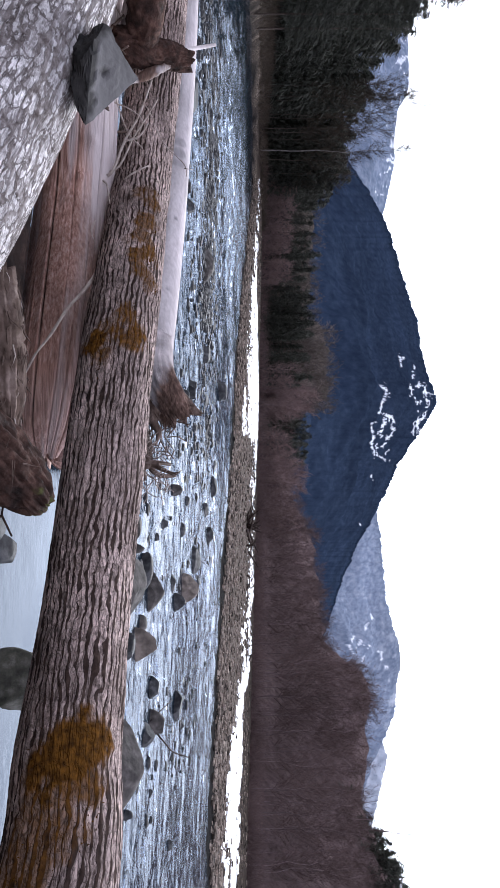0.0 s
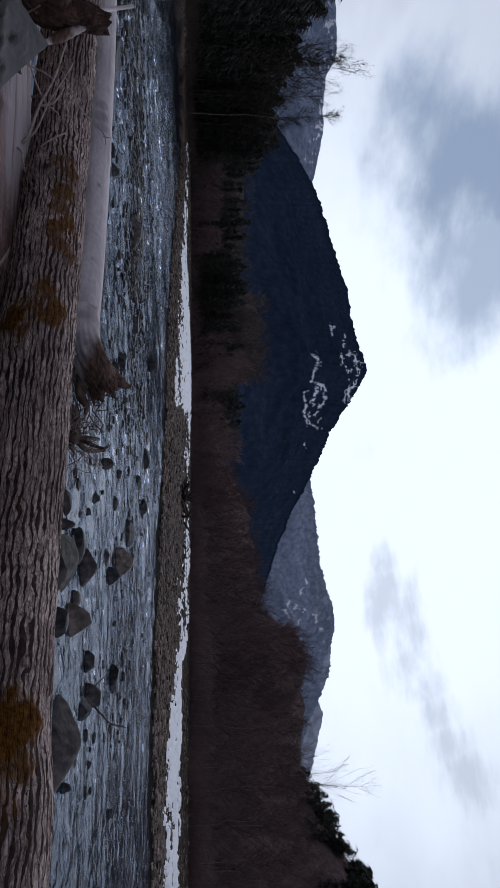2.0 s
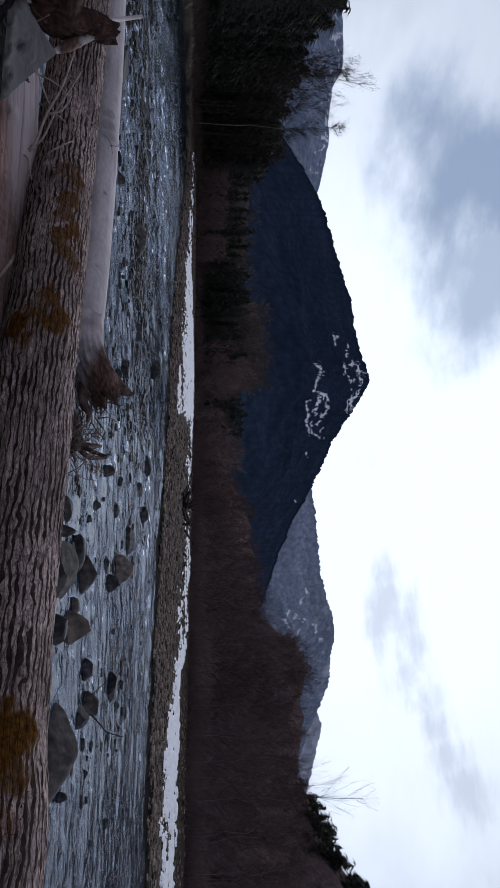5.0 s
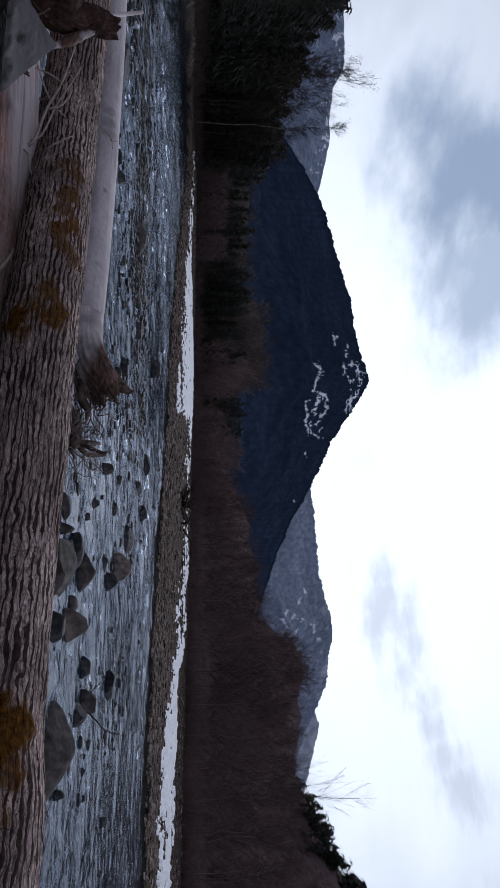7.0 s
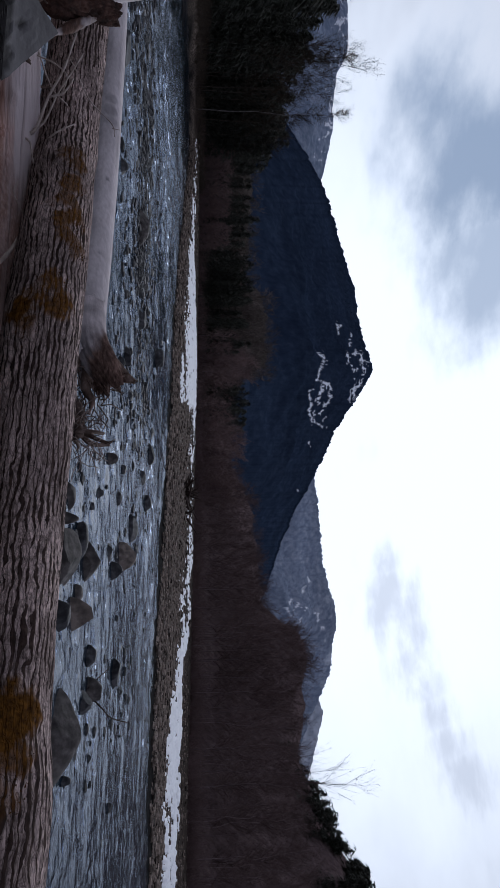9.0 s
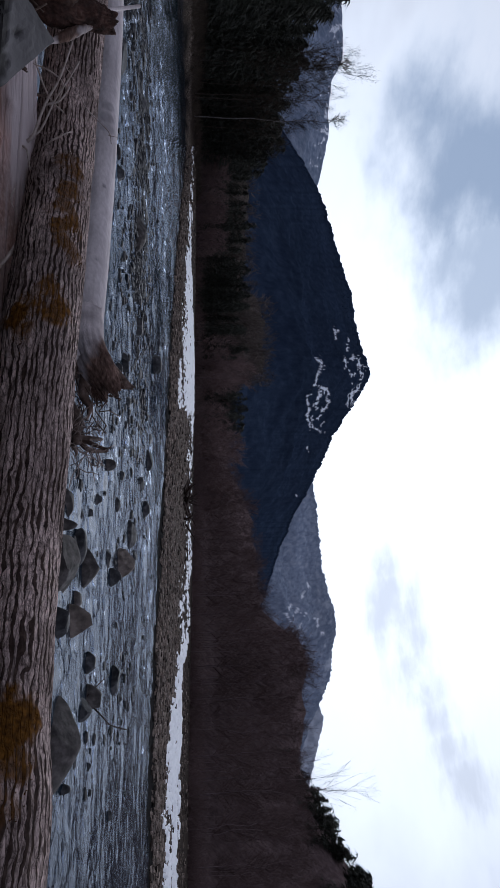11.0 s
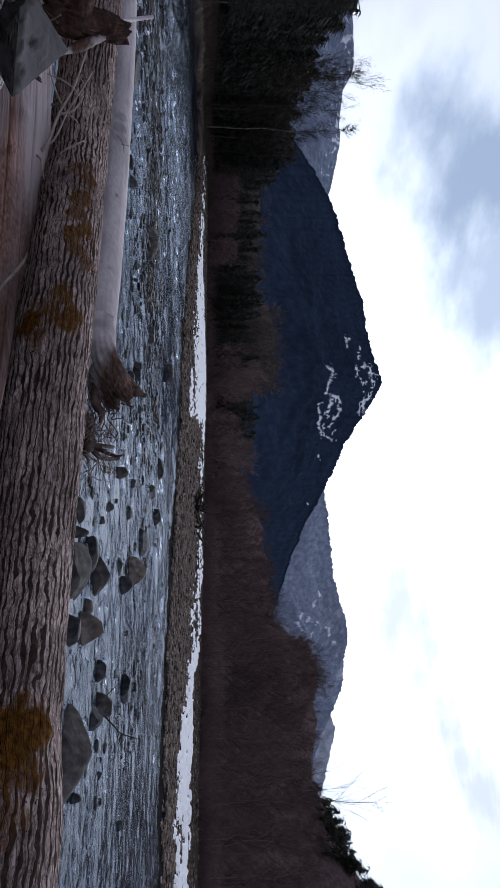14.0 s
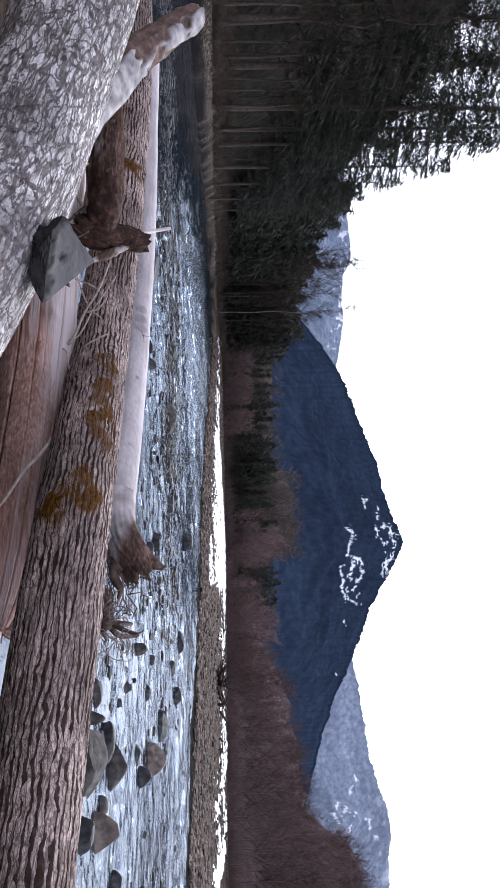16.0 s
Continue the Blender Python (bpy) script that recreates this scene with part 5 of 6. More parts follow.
def broken_log():
    o = (-3.6, 5.25, 0.85)
    ob = thing("broken_log", o, "splintered red-brown log with a dark upright stub", "log")
    pts = [(-3.86, 4.33, 1.34, 0.045), (-3.72, 4.40, 1.325, 0.075), (-3.58, 4.44, 1.30, 0.10), (-3.454, 4.501, 1.265, 0.125), (-3.315, 4.579, 1.240, 0.135), (-3.155, 4.69, 1.225, 0.135), (-3.03, 4.772, 1.195, 0.13), (-2.93, 4.85, 1.14, 0.11)]

    def worn(s, a, p):
        n = fbm(np.stack([s * 2.2, a * 1.6, a * 0], 1), 4, 167)
        return smooth(n + 0.22 * np.sin(a + 3.4), 0.58, 0.72) * 0.7

    part("trunk", tube("trunk", pts, 0.012, 80, wood_torn, lambda s, a, p: bark_strips(0.7, 0.024, 0.018, 161, 0.15)[0](s, a, p) + 0.09 * (fbm(np.stack([s * 3, np.cos(a) * 1.5, np.sin(a) * 1.5], 1), 3, 163) - 0.5), origin=o, end_jag=0.3, seed=14, marks={"pale": worn}), ob)
    part("bark", tube("bark", [(-3.28, 4.54, 1.26, 0.085), (-3.17, 4.60, 1.25, 0.125), (-3.06, 4.69, 1.235, 0.140), (-2.95, 4.80, 1.18, 0.125), (-2.90, 4.86, 1.12, 0.09)], 0.010, 72, wood_rot_red, lambda s, a, p: 0.07 * (fbm(p * 7, 4, 173) - 0.5) + 0.03 * (fbm(p * 26, 3, 174) - 0.5) - 0.015, origin=o, end_jag=0.04, seed=18), ob, "dark wet bark left on the log")
    stub = [(-2.90, 4.76, 0.98, 0.10), (-2.89, 4.82, 1.08, 0.115), (-2.887, 4.87, 1.17, 0.112), (-2.91, 4.939, 1.24, 0.104), (-2.937, 5.015, 1.335, 0.098), (-2.961, 5.094, 1.42, 0.088), (-2.974, 5.156, 1.50, 0.066)]
    snag = part("stub", tube("stub", stub, 0.010, 60, wood_rot_red, lambda s, a, p: bark_strips(0.22, 0.03, 0.016, 171, 0.10)[0](s, a, p) + 0.045 * (fbm(p * 8, 3, 172) - 0.5), origin=o, end_jag=0.06, seed=15), ob, "dark wet stub")
    part("splinter", tube("splinter", [(-2.649, 4.86, 1.10, 0.016), (-2.71, 4.90, 1.18, 0.036), (-2.777, 4.946, 1.262, 0.040), (-2.86, 5.01, 1.345, 0.034), (-2.92, 5.07, 1.41, 0.015)], 0.010, 24, wood_torn, lambda s, a, p: 0.03 * (fbm(p * 16, 3, 176) - 0.5), origin=o, end_jag=0.08, seed=19, marks={"pale": lambda s, a, p: smooth(fbm(p * 9, 3, 177), 0.42, 0.55) * 0.8}), snag, "pale torn splinter under the stub")
    vs, fs = [], []
    for a, b, r in (((-3.20, 5.35, 1.10), (-3.30, 5.56, 1.42), 0.020), ((-3.30, 5.56, 1.42), (-3.42, 5.72, 1.52), 0.020), ((-3.42, 5.72, 1.52), (-3.50, 5.81, 1.66), 0.017)):
        stick_into(vs, fs, np.array(a) - o, np.array(b) - o, r, r * 0.85, 7)
    part("branch", soup("branch", vs, fs, wood_pale, True), ob, "pale broken branch")


broken_log()


def twig_thing(name, label, path, r, mat, side=()):
    o = np.array(path[0])
    ob = thing(name, o, label, "twig", "dry twigs on the logs")
    part("stem", tube("stem", [(*p, r * (0.8 - 0.45 * k / len(path))) for k, p in enumerate(path)], 0.02, 8, mat, lambda s, a, p: 0.006 * (fbm(p * 18, 3, 3) - 0.5), origin=o), ob)
    for s in side:
        part("side_twig", tube("side_twig", [(*p, r * 0.55 * (1 - 0.5 * k / len(s))) for k, p in enumerate(s)], 0.02, 6, mat, None, origin=o), ob)
    return ob


twig_thing("twig", "long curved pale twig resting against the reddish log", [(-1.25, 4.42, 1.02), (-1.10, 4.33, 0.99), (-0.95, 4.17, 0.955), (-0.82, 4.09, 0.875), (-0.652, 4.05, 0.786), (-0.522, 4.02, 0.70), (-0.41, 4.07, 0.62)], 0.017, twig_pale)
twig_thing("stick", "thin dark stick caught on stones in the river", [(5.56, 13.05, -0.05), (5.718, 13.107, 0.084), (5.93, 13.06, 0.30), (6.089, 13.049, 0.449), (6.225, 13.096, 0.764)], 0.022, wood_dark,
           [[(5.50, 13.06, 0.0), (5.392, 13.207, 0.13), (5.274, 13.577, 0.373)]])
for path, r, side in (
        ([(-1.93, 4.80, 0.95), (-1.974, 4.80, 0.994), (-2.185, 4.80, 1.076), (-2.396, 4.82, 1.18), (-2.649, 4.84, 1.262)], 0.016, [[(-2.185, 4.80, 1.076), (-2.22, 4.8, 1.18), (-2.32, 4.8, 1.25)]]),
        ([(-1.96, 4.83, 0.93), (-2.016, 4.82, 1.036), (-2.227, 4.82, 1.139), (-2.375, 4.83, 1.23), (-2.523, 4.86, 1.305)], 0.011, []),
        ([(-2.55, 4.86, 0.95), (-2.478, 4.82, 0.99), (-2.416, 4.8, 1.116), (-2.333, 4.8, 1.201), (-2.206, 4.82, 1.16)], 0.008, []),
        ([(-1.80, 4.83, 0.90), (-1.806, 4.8, 0.995), (-1.912, 4.78, 1.099), (-1.976, 4.78, 1.204), (-2.018, 4.82, 1.258)], 0.010, []),
        ([(-1.90, 4.78, 0.90), (-1.847, 4.74, 0.961), (-1.721, 4.70, 0.988), (-1.575, 4.66, 1.027)], 0.010, []),
        ([(-2.52, 4.95, 1.20), (-2.438, 4.90, 1.242), (-2.208, 4.88, 1.349), (-2.062, 4.9, 1.498), (-1.97, 4.9, 1.519)], 0.006, [[(-2.03, 4.9, 1.50), (-2.02, 4.9, 1.56)]]),
        ([(-1.52, 4.55, 0.93), (-1.426, 4.5, 0.914), (-1.28, 4.48, 0.979)], 0.006, []),
        ([(-2.7, 4.9, 0.95), (-2.45, 4.84, 1.02), (-2.25, 4.82, 1.10), (-2.15, 4.84, 1.2)], 0.009, [])):
    twig_thing("twig", "thin dry pale twig tangled against the mossy log", path, r, twig_pale, side)


# loose sticks caught between the grey and the mossy log
rng = np.random.RandomState(64)
for k in range(12):
    x = rng.uniform(-3.9, -2.3)
    a = np.array([x, 4.15 + rng.uniform(0, 0.5) - 0.1 * x, 0.78 + rng.uniform(0, 0.15)])
    b = a + np.array([rng.normal() * 0.25, rng.uniform(-0.1, 0.2), rng.uniform(0.08, 0.32)])
    twig_thing("stick", "short broken stick caught between the logs", [tuple(a), tuple((a + b) / 2 + rng.normal(size=3) * 0.025), tuple(b)], rng.uniform(0.010, 0.026), wood_root if k % 3 else twig_pale)


# ---- the slate block on the logs ----
def slate_block():
    corners = np.array([(-1.805, 2.853, 1.382), (-1.706, 3.124, 1.481), (-1.323, 2.803, 1.313), (-1.596, 2.805, 1.341), (-1.574, 2.842, 1.354), (-1.693, 2.799, 1.349), (-1.634, 2.802, 1.238), (-1.396, 2.782, 1.275), (-1.744, 2.842, 1.275), (-1.51, 2.772, 1.253), (-1.775, 3.133, 1.362), (-1.744, 3.253, 1.410), (-1.470, 3.002, 1.280), (-1.782, 3.051, 1.166), (-1.457, 2.952, 1.235)])
    mid = corners.mean(0)
    bm = bmesh.new()
    for q in corners - mid:
        bm.verts.new(q)
    bmesh.ops.convex_hull(bm, input=bm.verts[:])
    bmesh.ops.subdivide_edges(bm, edges=bm.edges[:], cuts=14, use_grid_fill=True)
    bmesh.ops.triangulate(bm, faces=bm.faces[:])
    p = np.array([v.co for v in bm.verts])
    n = p / np.linalg.norm(p, axis=1)[:, None]
    chips = smooth(fbm(p * 6.0, 3, 62), 0.50, 0.54) + 0.7 * smooth(fbm(p * 13.0, 3, 66), 0.54, 0.57)
    p += n * ((fbm(p * 22, 4, 61)[:, None] - 0.5) * 0.012 - chips[:, None] * 0.004)
    # a rough fractured underside, its shade put into a darker colour; a smoother split face above
    under = smooth(-(p[:, 2] + 0.15 * p[:, 0]) + 0.10 * (fbm(p * 11, 3, 67) - 0.5), -0.056, -0.044)
    steps = np.floor(fbm(p * np.array([9, 9, 14]), 3, 68) * 7) / 7
    p -= n * (under * (0.010 + 0.08 * (steps - 0.45)))[:, None]
    for v, q in zip(bm.verts, p):
        v.co = q
    me = bpy.data.meshes.new("slate_block")
    bm.to_mesh(me)
    bm.free()
    give(me, "broken", under)
    me.materials.append(stone_slate)
    ob = new("slate_block", me)
    ob.matrix_world = Matrix.Translation(mid)
    tagged(ob, "angular blue-grey slate block wedged on the grey log", "rock")


slate_block()


# ---- river stones ----
def stone_mesh(hw, hd, top, mat, seed, lean, peak, deep=0.35):
    """A river stone, worn and cut flat here and there: half width, half depth, height over the water, how far its top leans and narrows."""
    rng = np.random.RandomState(seed)
    bm = bmesh.new()
    bmesh.ops.create_icosphere(bm, subdivisions=5 if hw > 0.3 else 4, radius=1.0)
    p = np.array([v.co for v in bm.verts])
    p = np.sign(p) * np.abs(p) ** 0.72
    p /= np.abs(p).max(0)
    up = np.clip(p[:, 2], 0, 1)
    p[:, 0] = p[:, 0] * (1 - 0.8 * peak * up) + lean * up
    p[:, 1] *= 1 - 0.6 * peak * up
    for _ in range(15):
        n = rng.normal(size=3) * (1, 1, 0.7)
        n /= np.linalg.norm(n)
        reach = (p @ n).max()
        p -= (np.logaddexp(0, (p @ n - reach * rng.uniform(0.66, 0.92)) / 0.007) * 0.007)[:, None] * n
    p += 0.06 * (np.stack([fbm(p * 3.2 + seed + 9 * k, 5, seed + k) for k in range(3)], 1) - 0.5)
    p /= np.abs(p).max(0)
    p *= np.stack([np.full(len(p), hw * 1.06), np.full(len(p), hd * 1.06), np.where(p[:, 2] > 0, top + 0.06, deep)], 1)
    p[:, 2] -= 0.06
    for v, q in zip(bm.verts, p):
        v.co = q
    me = bpy.data.meshes.new("river_stone")
    bm.to_mesh(me)
    bm.free()
    me.materials.append(mat)
    me.polygons.foreach_set("use_smooth", [True] * len(me.polygons))
    me.set_sharp_from_angle(angle=radians(24))
    return me


DARK, TAN, BROWN = "dark wet grey stone in the shallow river", "tan-grey angular boulder in the shallow river", "long low brown-grey boulder in the shallow river"
LABEL = {"dark": (stone_dark, DARK), "tan": (stone_tan, TAN), "brown": (stone_brown, BROWN)}


def river_stone(x, y, hw, hd, top, kind="dark", lean=0.0, peak=0.25):
    mat, label = LABEL[kind]
    seed = int(abs(x) * 731 + y * 97) % 9000
    ob = new("river_stone", stone_mesh(hw, hd, top, mat, seed, lean, peak))
    # broad side to the current
    ob.matrix_world = pose(x, y, 0, 0, 0, -math.degrees(math.atan2(x, y)) + (seed % 13 - 6))
    return tagged(ob, label, "stone", "stones in the river")


# the cluster behind the mossy log, from long low boulders to small cobbles
for row in ((2.37, 10.55, 0.55, 0.34, 0.30, "brown", -0.15, 0.45), (1.69, 10.75, 0.12, 0.10, 0.25, "brown", 0, 0.1), (2.36, 12.2, 0.36, 0.20, 0.17, "dark", -0.1, 0.3),
            (2.88, 12.8, 0.39, 0.24, 0.32, "brown", -0.25, 0.55), (3.46, 11.43, 0.32, 0.22, 0.47, "tan", 0.15, 0.85), (3.33, 11.95, 0.24, 0.14, 0.10, "brown", 0, 0.2),
            (3.16, 10.16, 0.28, 0.18, 0.21, "dark", -0.2, 0.3), (1.40, 11.11, 0.26, 0.16, 0.13, "brown", 0, 0.2), (1.78, 14.45, 0.18, 0.12, 0.14), (1.96, 13.8, 0.10, 0.07, 0.08),
            (1.80, 12.5, 0.14, 0.09, 0.05), (1.11, 16.2, 0.18, 0.12, 0.25, "brown", 0.1, 0.3)):
    river_stone(*row)
# farther out
for row in ((3.78, 21.6, 0.46, 0.27, 0.28, "dark", -0.1, 0.1), (4.07, 18.8, 0.44, 0.28, 0.45, "tan", 0, 0.3), (4.08, 16.95, 0.25, 0.16, 0.27, "dark", 0.1, 0.25), (3.48, 16.3, 0.26, 0.14, 0.11),
            (4.96, 23.8, 0.22, 0.13, 0.09), (3.97, 28.1, 0.43, 0.26, 0.28, "dark", 0, 0.1), (2.61, 26.2, 0.32, 0.18, 0.19), (1.94, 30.3, 0.50, 0.28, 0.28, "dark", 0.1, 0.4), (2.39, 18.3, 0.22, 0.13, 0.11),
            (1.68, 19.4, 0.15, 0.10, 0.14), (5.57, 17.8, 0.13, 0.08, 0.08), (-2.87, 36.1, 0.55, 0.36, 0.44), (-3.52, 25.5, 0.42, 0.26, 0.28), (-1.67, 20.1, 0.32, 0.2, 0.22), (-1.37, 18.85, 0.2, 0.13, 0.15)):
    river_stone(*row)
# the long brown boulder and the stones beside it
for row in ((4.88, 10.05, 0.82, 0.38, 0.40, "brown", 0.10, 0.95), (5.93, 10.5, 0.09, 0.07, 0.14), (4.91, 13.3, 0.23, 0.14, 0.17, "dark", 0.1, 0.5), (6.84, 17.1, 0.42, 0.22, 0.24, "dark", -0.2, 0.7),
            (5.60, 13.2, 0.26, 0.17, 0.29, "brown", 0.15, 0.35), (5.43, 12.3, 0.21, 0.14, 0.22, "dark", 0.2, 0.45), (7.78, 18.3, 0.14, 0.09, 0.12), (9.77, 16.1, 0.15, 0.09, 0.10), (7.02, 13.25, 0.10, 0.06, 0.06),
            (6.20, 12.8, 0.15, 0.08, 0.06), (-10.54, 19.7, 0.62, 0.36, 0.24), (-6.99, 19.4, 0.28, 0.18, 0.18), (-7.14, 25.9, 0.70, 0.4, 0.34, "brown", 0, 0.4), (0.02, 8.25, 0.32, 0.22, 0.62, "dark", 0, 0.3), (0.88, 5.35, 0.16, 0.16, 0.10), (0.62, 5.1, 0.2, 0.2, 0.12)):
    river_stone(*row)
# the mossy stone below the mossy log
mossy = new("river_stone", rock_mesh("river_stone", (0.33, 0.28, 0.35), stone_mossy, 241, 4, 12, 0.06, 0.56))
mossy.matrix_world = pose(1.95, 5.2, 0.12, 0, 0, 30)
tagged(mossy, "moss-grown dark stone standing in still water", "stone", "stones in the river")

# the riffle: a long low bar of dark stones that break the surface
rng = np.random.RandomState(77)
riffle_shapes = [rock_mesh("river_stone", (0.40, 0.26, 0.17), stone_dark, 300 + k, 3, 7, 0.08) for k in range(7)]
count = 0
while count < 230:
    a, d = rng.uniform(-46, 2), rng.uniform(15, 46)
    core = math.exp(-((d - 31 + 0.25 * (a + 19)) / 4.2) ** 2) * (1.0 if a < -10 else 0.30)
    if rng.rand() > core + 0.03:
        continue
    x, y = d * math.sin(radians(a)), d * math.cos(radians(a))
    ob = new("river_stone", riffle_shapes[count % 7])
    s = rng.uniform(0.22, 0.68) * (1.5 if rng.rand() < 0.08 else 1)
    ob.matrix_world = pose(x, y, rng.uniform(-0.05, 0.05), 0, 0, rng.uniform(0, 360)) @ Matrix.Diagonal((s * 1.3, s, s * rng.uniform(0.6, 1.0), 1))
    tagged(ob, "small dark stone breaking the riffle", "stone", "riffle stones")
    count += 1
count = 0
while count < 26:
    a, d = rng.uniform(0, 34), rng.uniform(9, 33)
    x, y = d * math.sin(radians(a)), d * math.cos(radians(a))
    ob = new("river_stone", riffle_shapes[count % 7])
    s = rng.uniform(0.2, 0.5)
    ob.matrix_world = pose(x, y, rng.uniform(-0.08, 0.0), 0, 0, rng.uniform(0, 360)) @ Matrix.Diagonal((s * 1.3, s, s * 0.8, 1))
    tagged(ob, "small dark stone breaking the riffle", "stone", "riffle stones")
    count += 1


def riffle_pebbles():
    """Countless small wet stones between the larger ones of the riffle."""
    rng = np.random.RandomState(79)
    vs, fs = [], []
    count = 0
    while count < 3800:
        a, d = rng.uniform(-50, 30), rng.uniform(11, 46)
        core = math.exp(-((d - 31 + 0.25 * (a + 19)) / 5.0) ** 2) * (1.0 if a < -10 else 0.22 if a < 4 else 0.03)
        if rng.rand() > core + 0.006:
            continue
        x, y = d * math.sin(radians(a)), d * math.cos(radians(a))
        r = rng.uniform(0.035, 0.12)
        ring = [(math.cos(t) * r * rng.uniform(1.0, 2.0), math.sin(t) * r * rng.uniform(0.7, 1.2)) for t in np.arange(6) * 1.0472 + rng.rand()]
        i0 = len(vs)
        vs.extend((x + p * 1.25, y + q * 1.25, -0.09) for p, q in ring)
        h = r * rng.uniform(0.25, 0.6) + 0.01
        vs.extend((x + p * 0.8, y + q * 0.8, h * rng.uniform(0.3, 0.8)) for p, q in ring)
        vs.append((x + rng.normal() * r * 0.25, y, h))
        fs.extend((i0 + k, i0 + (k + 1) % 6, i0 + 6 + (k + 1) % 6, i0 + 6 + k) for k in range(6))
        fs.extend((i0 + 6 + k, i0 + 6 + (k + 1) % 6, i0 + 12) for k in range(6))
        count += 1
    tagged(new("riffle_pebbles", soup("riffle_pebbles", vs, fs, stone_dark)), "many small dark wet stones of the riffle", "stones", kind="stuff")


riffle_pebbles()


# ---- gravel bar: cobbles, snow, driftwood ----
def scatter_cobbles():
    rng = np.random.RandomState(90)
    base = np.array([(1, 0, 0), (0, 1, 0), (-1, 0, 0), (0, -1, 0), (0.6, 0.6, 0.75), (-0.6, 0.6, 0.75), (-0.6, -0.6, 0.75), (0.6, -0.6, 0.75)], float)
    tri = [(0, 1, 4), (1, 2, 5), (2, 3, 6), (3, 0, 7), (0, 4, 7), (1, 5, 4), (2, 6, 5), (3, 7, 6), (4, 5, 6, 7)]
    vs, fs = [], []
    n = 14000
    az = rng.uniform(-22, 44, n)
    f = np.where(rng.rand(n) < 0.35, rng.uniform(0.0, 0.10, n), rng.beta(0.8, 2.2, n))
    edge, wood = np.interp(az, DIRS, EDGE), np.interp(az, DIRS, WOOD)
    d = edge + 0.35 + (wood - edge) * f
    x, y = d * np.sin(np.radians(az)), d * np.cos(np.radians(az))
    z = ground_z(x, y)
    for k in range(n):
        s = rng.uniform(0.03, 0.12) * (1 + d[k] / 80) * (1.5 if rng.rand() < 0.05 else 1)
        t = rng.uniform(0, 6.28)
        c, sn = math.cos(t), math.sin(t)
        q = base * (s * rng.uniform(0.9, 1.5), s, s * rng.uniform(0.5, 0.9))
        q = np.stack([q[:, 0] * c - q[:, 1] * sn, q[:, 0] * sn + q[:, 1] * c, q[:, 2]], 1) + (x[k], y[k], max(z[k], -0.1) - 0.02)
        i0 = len(vs)
        vs.extend(q)
        fs.extend(tuple(i0 + j for j in t2) for t2 in tri)
    tagged(new("cobbles", soup("cobbles", vs, fs, pebble)), "mixed grey and brown cobbles on the gravel bar", "gravel", kind="stuff")


scatter_cobbles()


def snow_field():
    az = np.arange(-22, 46, 0.09)
    f = np.arange(0.0, 1.0, 0.006)
    F, A = np.meshgrid(f, az, indexing="ij")
    edge, wood = np.interp(A, DIRS, EDGE), np.interp(A, DIRS, WOOD)
    D = edge + (wood - edge) * F
    x, y = D * np.sin(np.radians(A)), D * np.cos(np.radians(A))
    lo = np.interp(A, [-22, -17.3, -13.1, -10.5, -5.9, -1.3, 1.1, 3.2, 9.3, 11.6, 13.7, 16.1, 18.4, 20.7, 22.9, 25, 29, 33, 46], [0.40, 0.24, 0.21, 0.17, 0.19, 0.19, 0.5, 0.3, 0.23, 0.24, 0.25, 0.27, 0.28, 0.24, 0.22, 0.165, 0.14, 0.125, 0.13])
    hi = np.interp(A, [-22, -17.3, -13.1, -10.5, -5.9, -1.3, 1.1, 3.2, 9.3, 11.6, 13.7, 16.1, 18.4, 20.7, 22.9, 25, 29, 33, 46], [0.70, 0.56, 0.43, 0.52, 0.78, 0.90, 0.9, 0.85, 0.82, 0.9, 0.8, 0.8, 0.8, 0.42, 0.42, 0.44, 0.42, 0.41, 0.40])
    solid = np.interp(A, [-22, -15, -13.3, -0.8, -0.2, 4.5, 5, 8, 9, 18.5, 20, 22, 46], [-0.30, -0.30, 0.30, 0.34, -0.35, -0.35, -0.6, -0.5, -0.30, -0.30, 0.25, 0.45, 0.45])
    p = np.stack([x, y, 0 * x], -1).reshape(-1, 3)
    n = fbm(p * np.array([0.35, 0.20, 1]), 5, 55).reshape(A.shape) - 0.5
    n2 = fbm(p * np.array([2.6, 0.8, 1]), 4, 57).reshape(A.shape) - 0.5
    band = np.minimum((F - lo), (hi - F)) / np.maximum(hi - lo, 0.02) * 2
    n3 = fbm(p * np.array([0.10, 0.9, 1]), 3, 59).reshape(A.shape) - 0.5
    mask = np.minimum(band, 0.5) + solid * (band > -0.3) + n * 1.7 + n2 * 2.0 + n3 * 1.6 - 0.60
    z = ground_z(x, y) - 0.04 + 0.26 * smooth(mask, -0.05, 0.35) ** 0.7
    idx = quads(*A.shape)
    m = mask.ravel()[idx].max(1) > -0.02
    band_ok = band.ravel()[idx].max(1) > -0.35
    idx = idx[m & band_ok]
    used, inv = np.unique(idx, return_inverse=True)
    v = np.stack([x, y, z], -1).reshape(-1, 3)[used]
    me = mesh_of("snow_patches", v, inv.reshape(-1, 4), snow)
    tagged(new("snow_patches", me), "strips of old white snow lying on the gravel bar", "snow", kind="stuff")


snow_field()


# ---- trees ----
def conifer(name, h, crown_from, width, seed, droop=0.5, levels=40, boughs=6, fine=1.0, rest=0.0):
    """A tall conifer: straight tapered trunk, uneven boughs hung with thin drooping sprays."""
    rng = np.random.RandomState(seed)
    ob = thing(name, (0, 0, 0), "tall dark evergreen conifer on the wooded bank", "tree", "conifers")
    lean = rng.normal(size=2) * 0.01
    rr = h * 0.0042
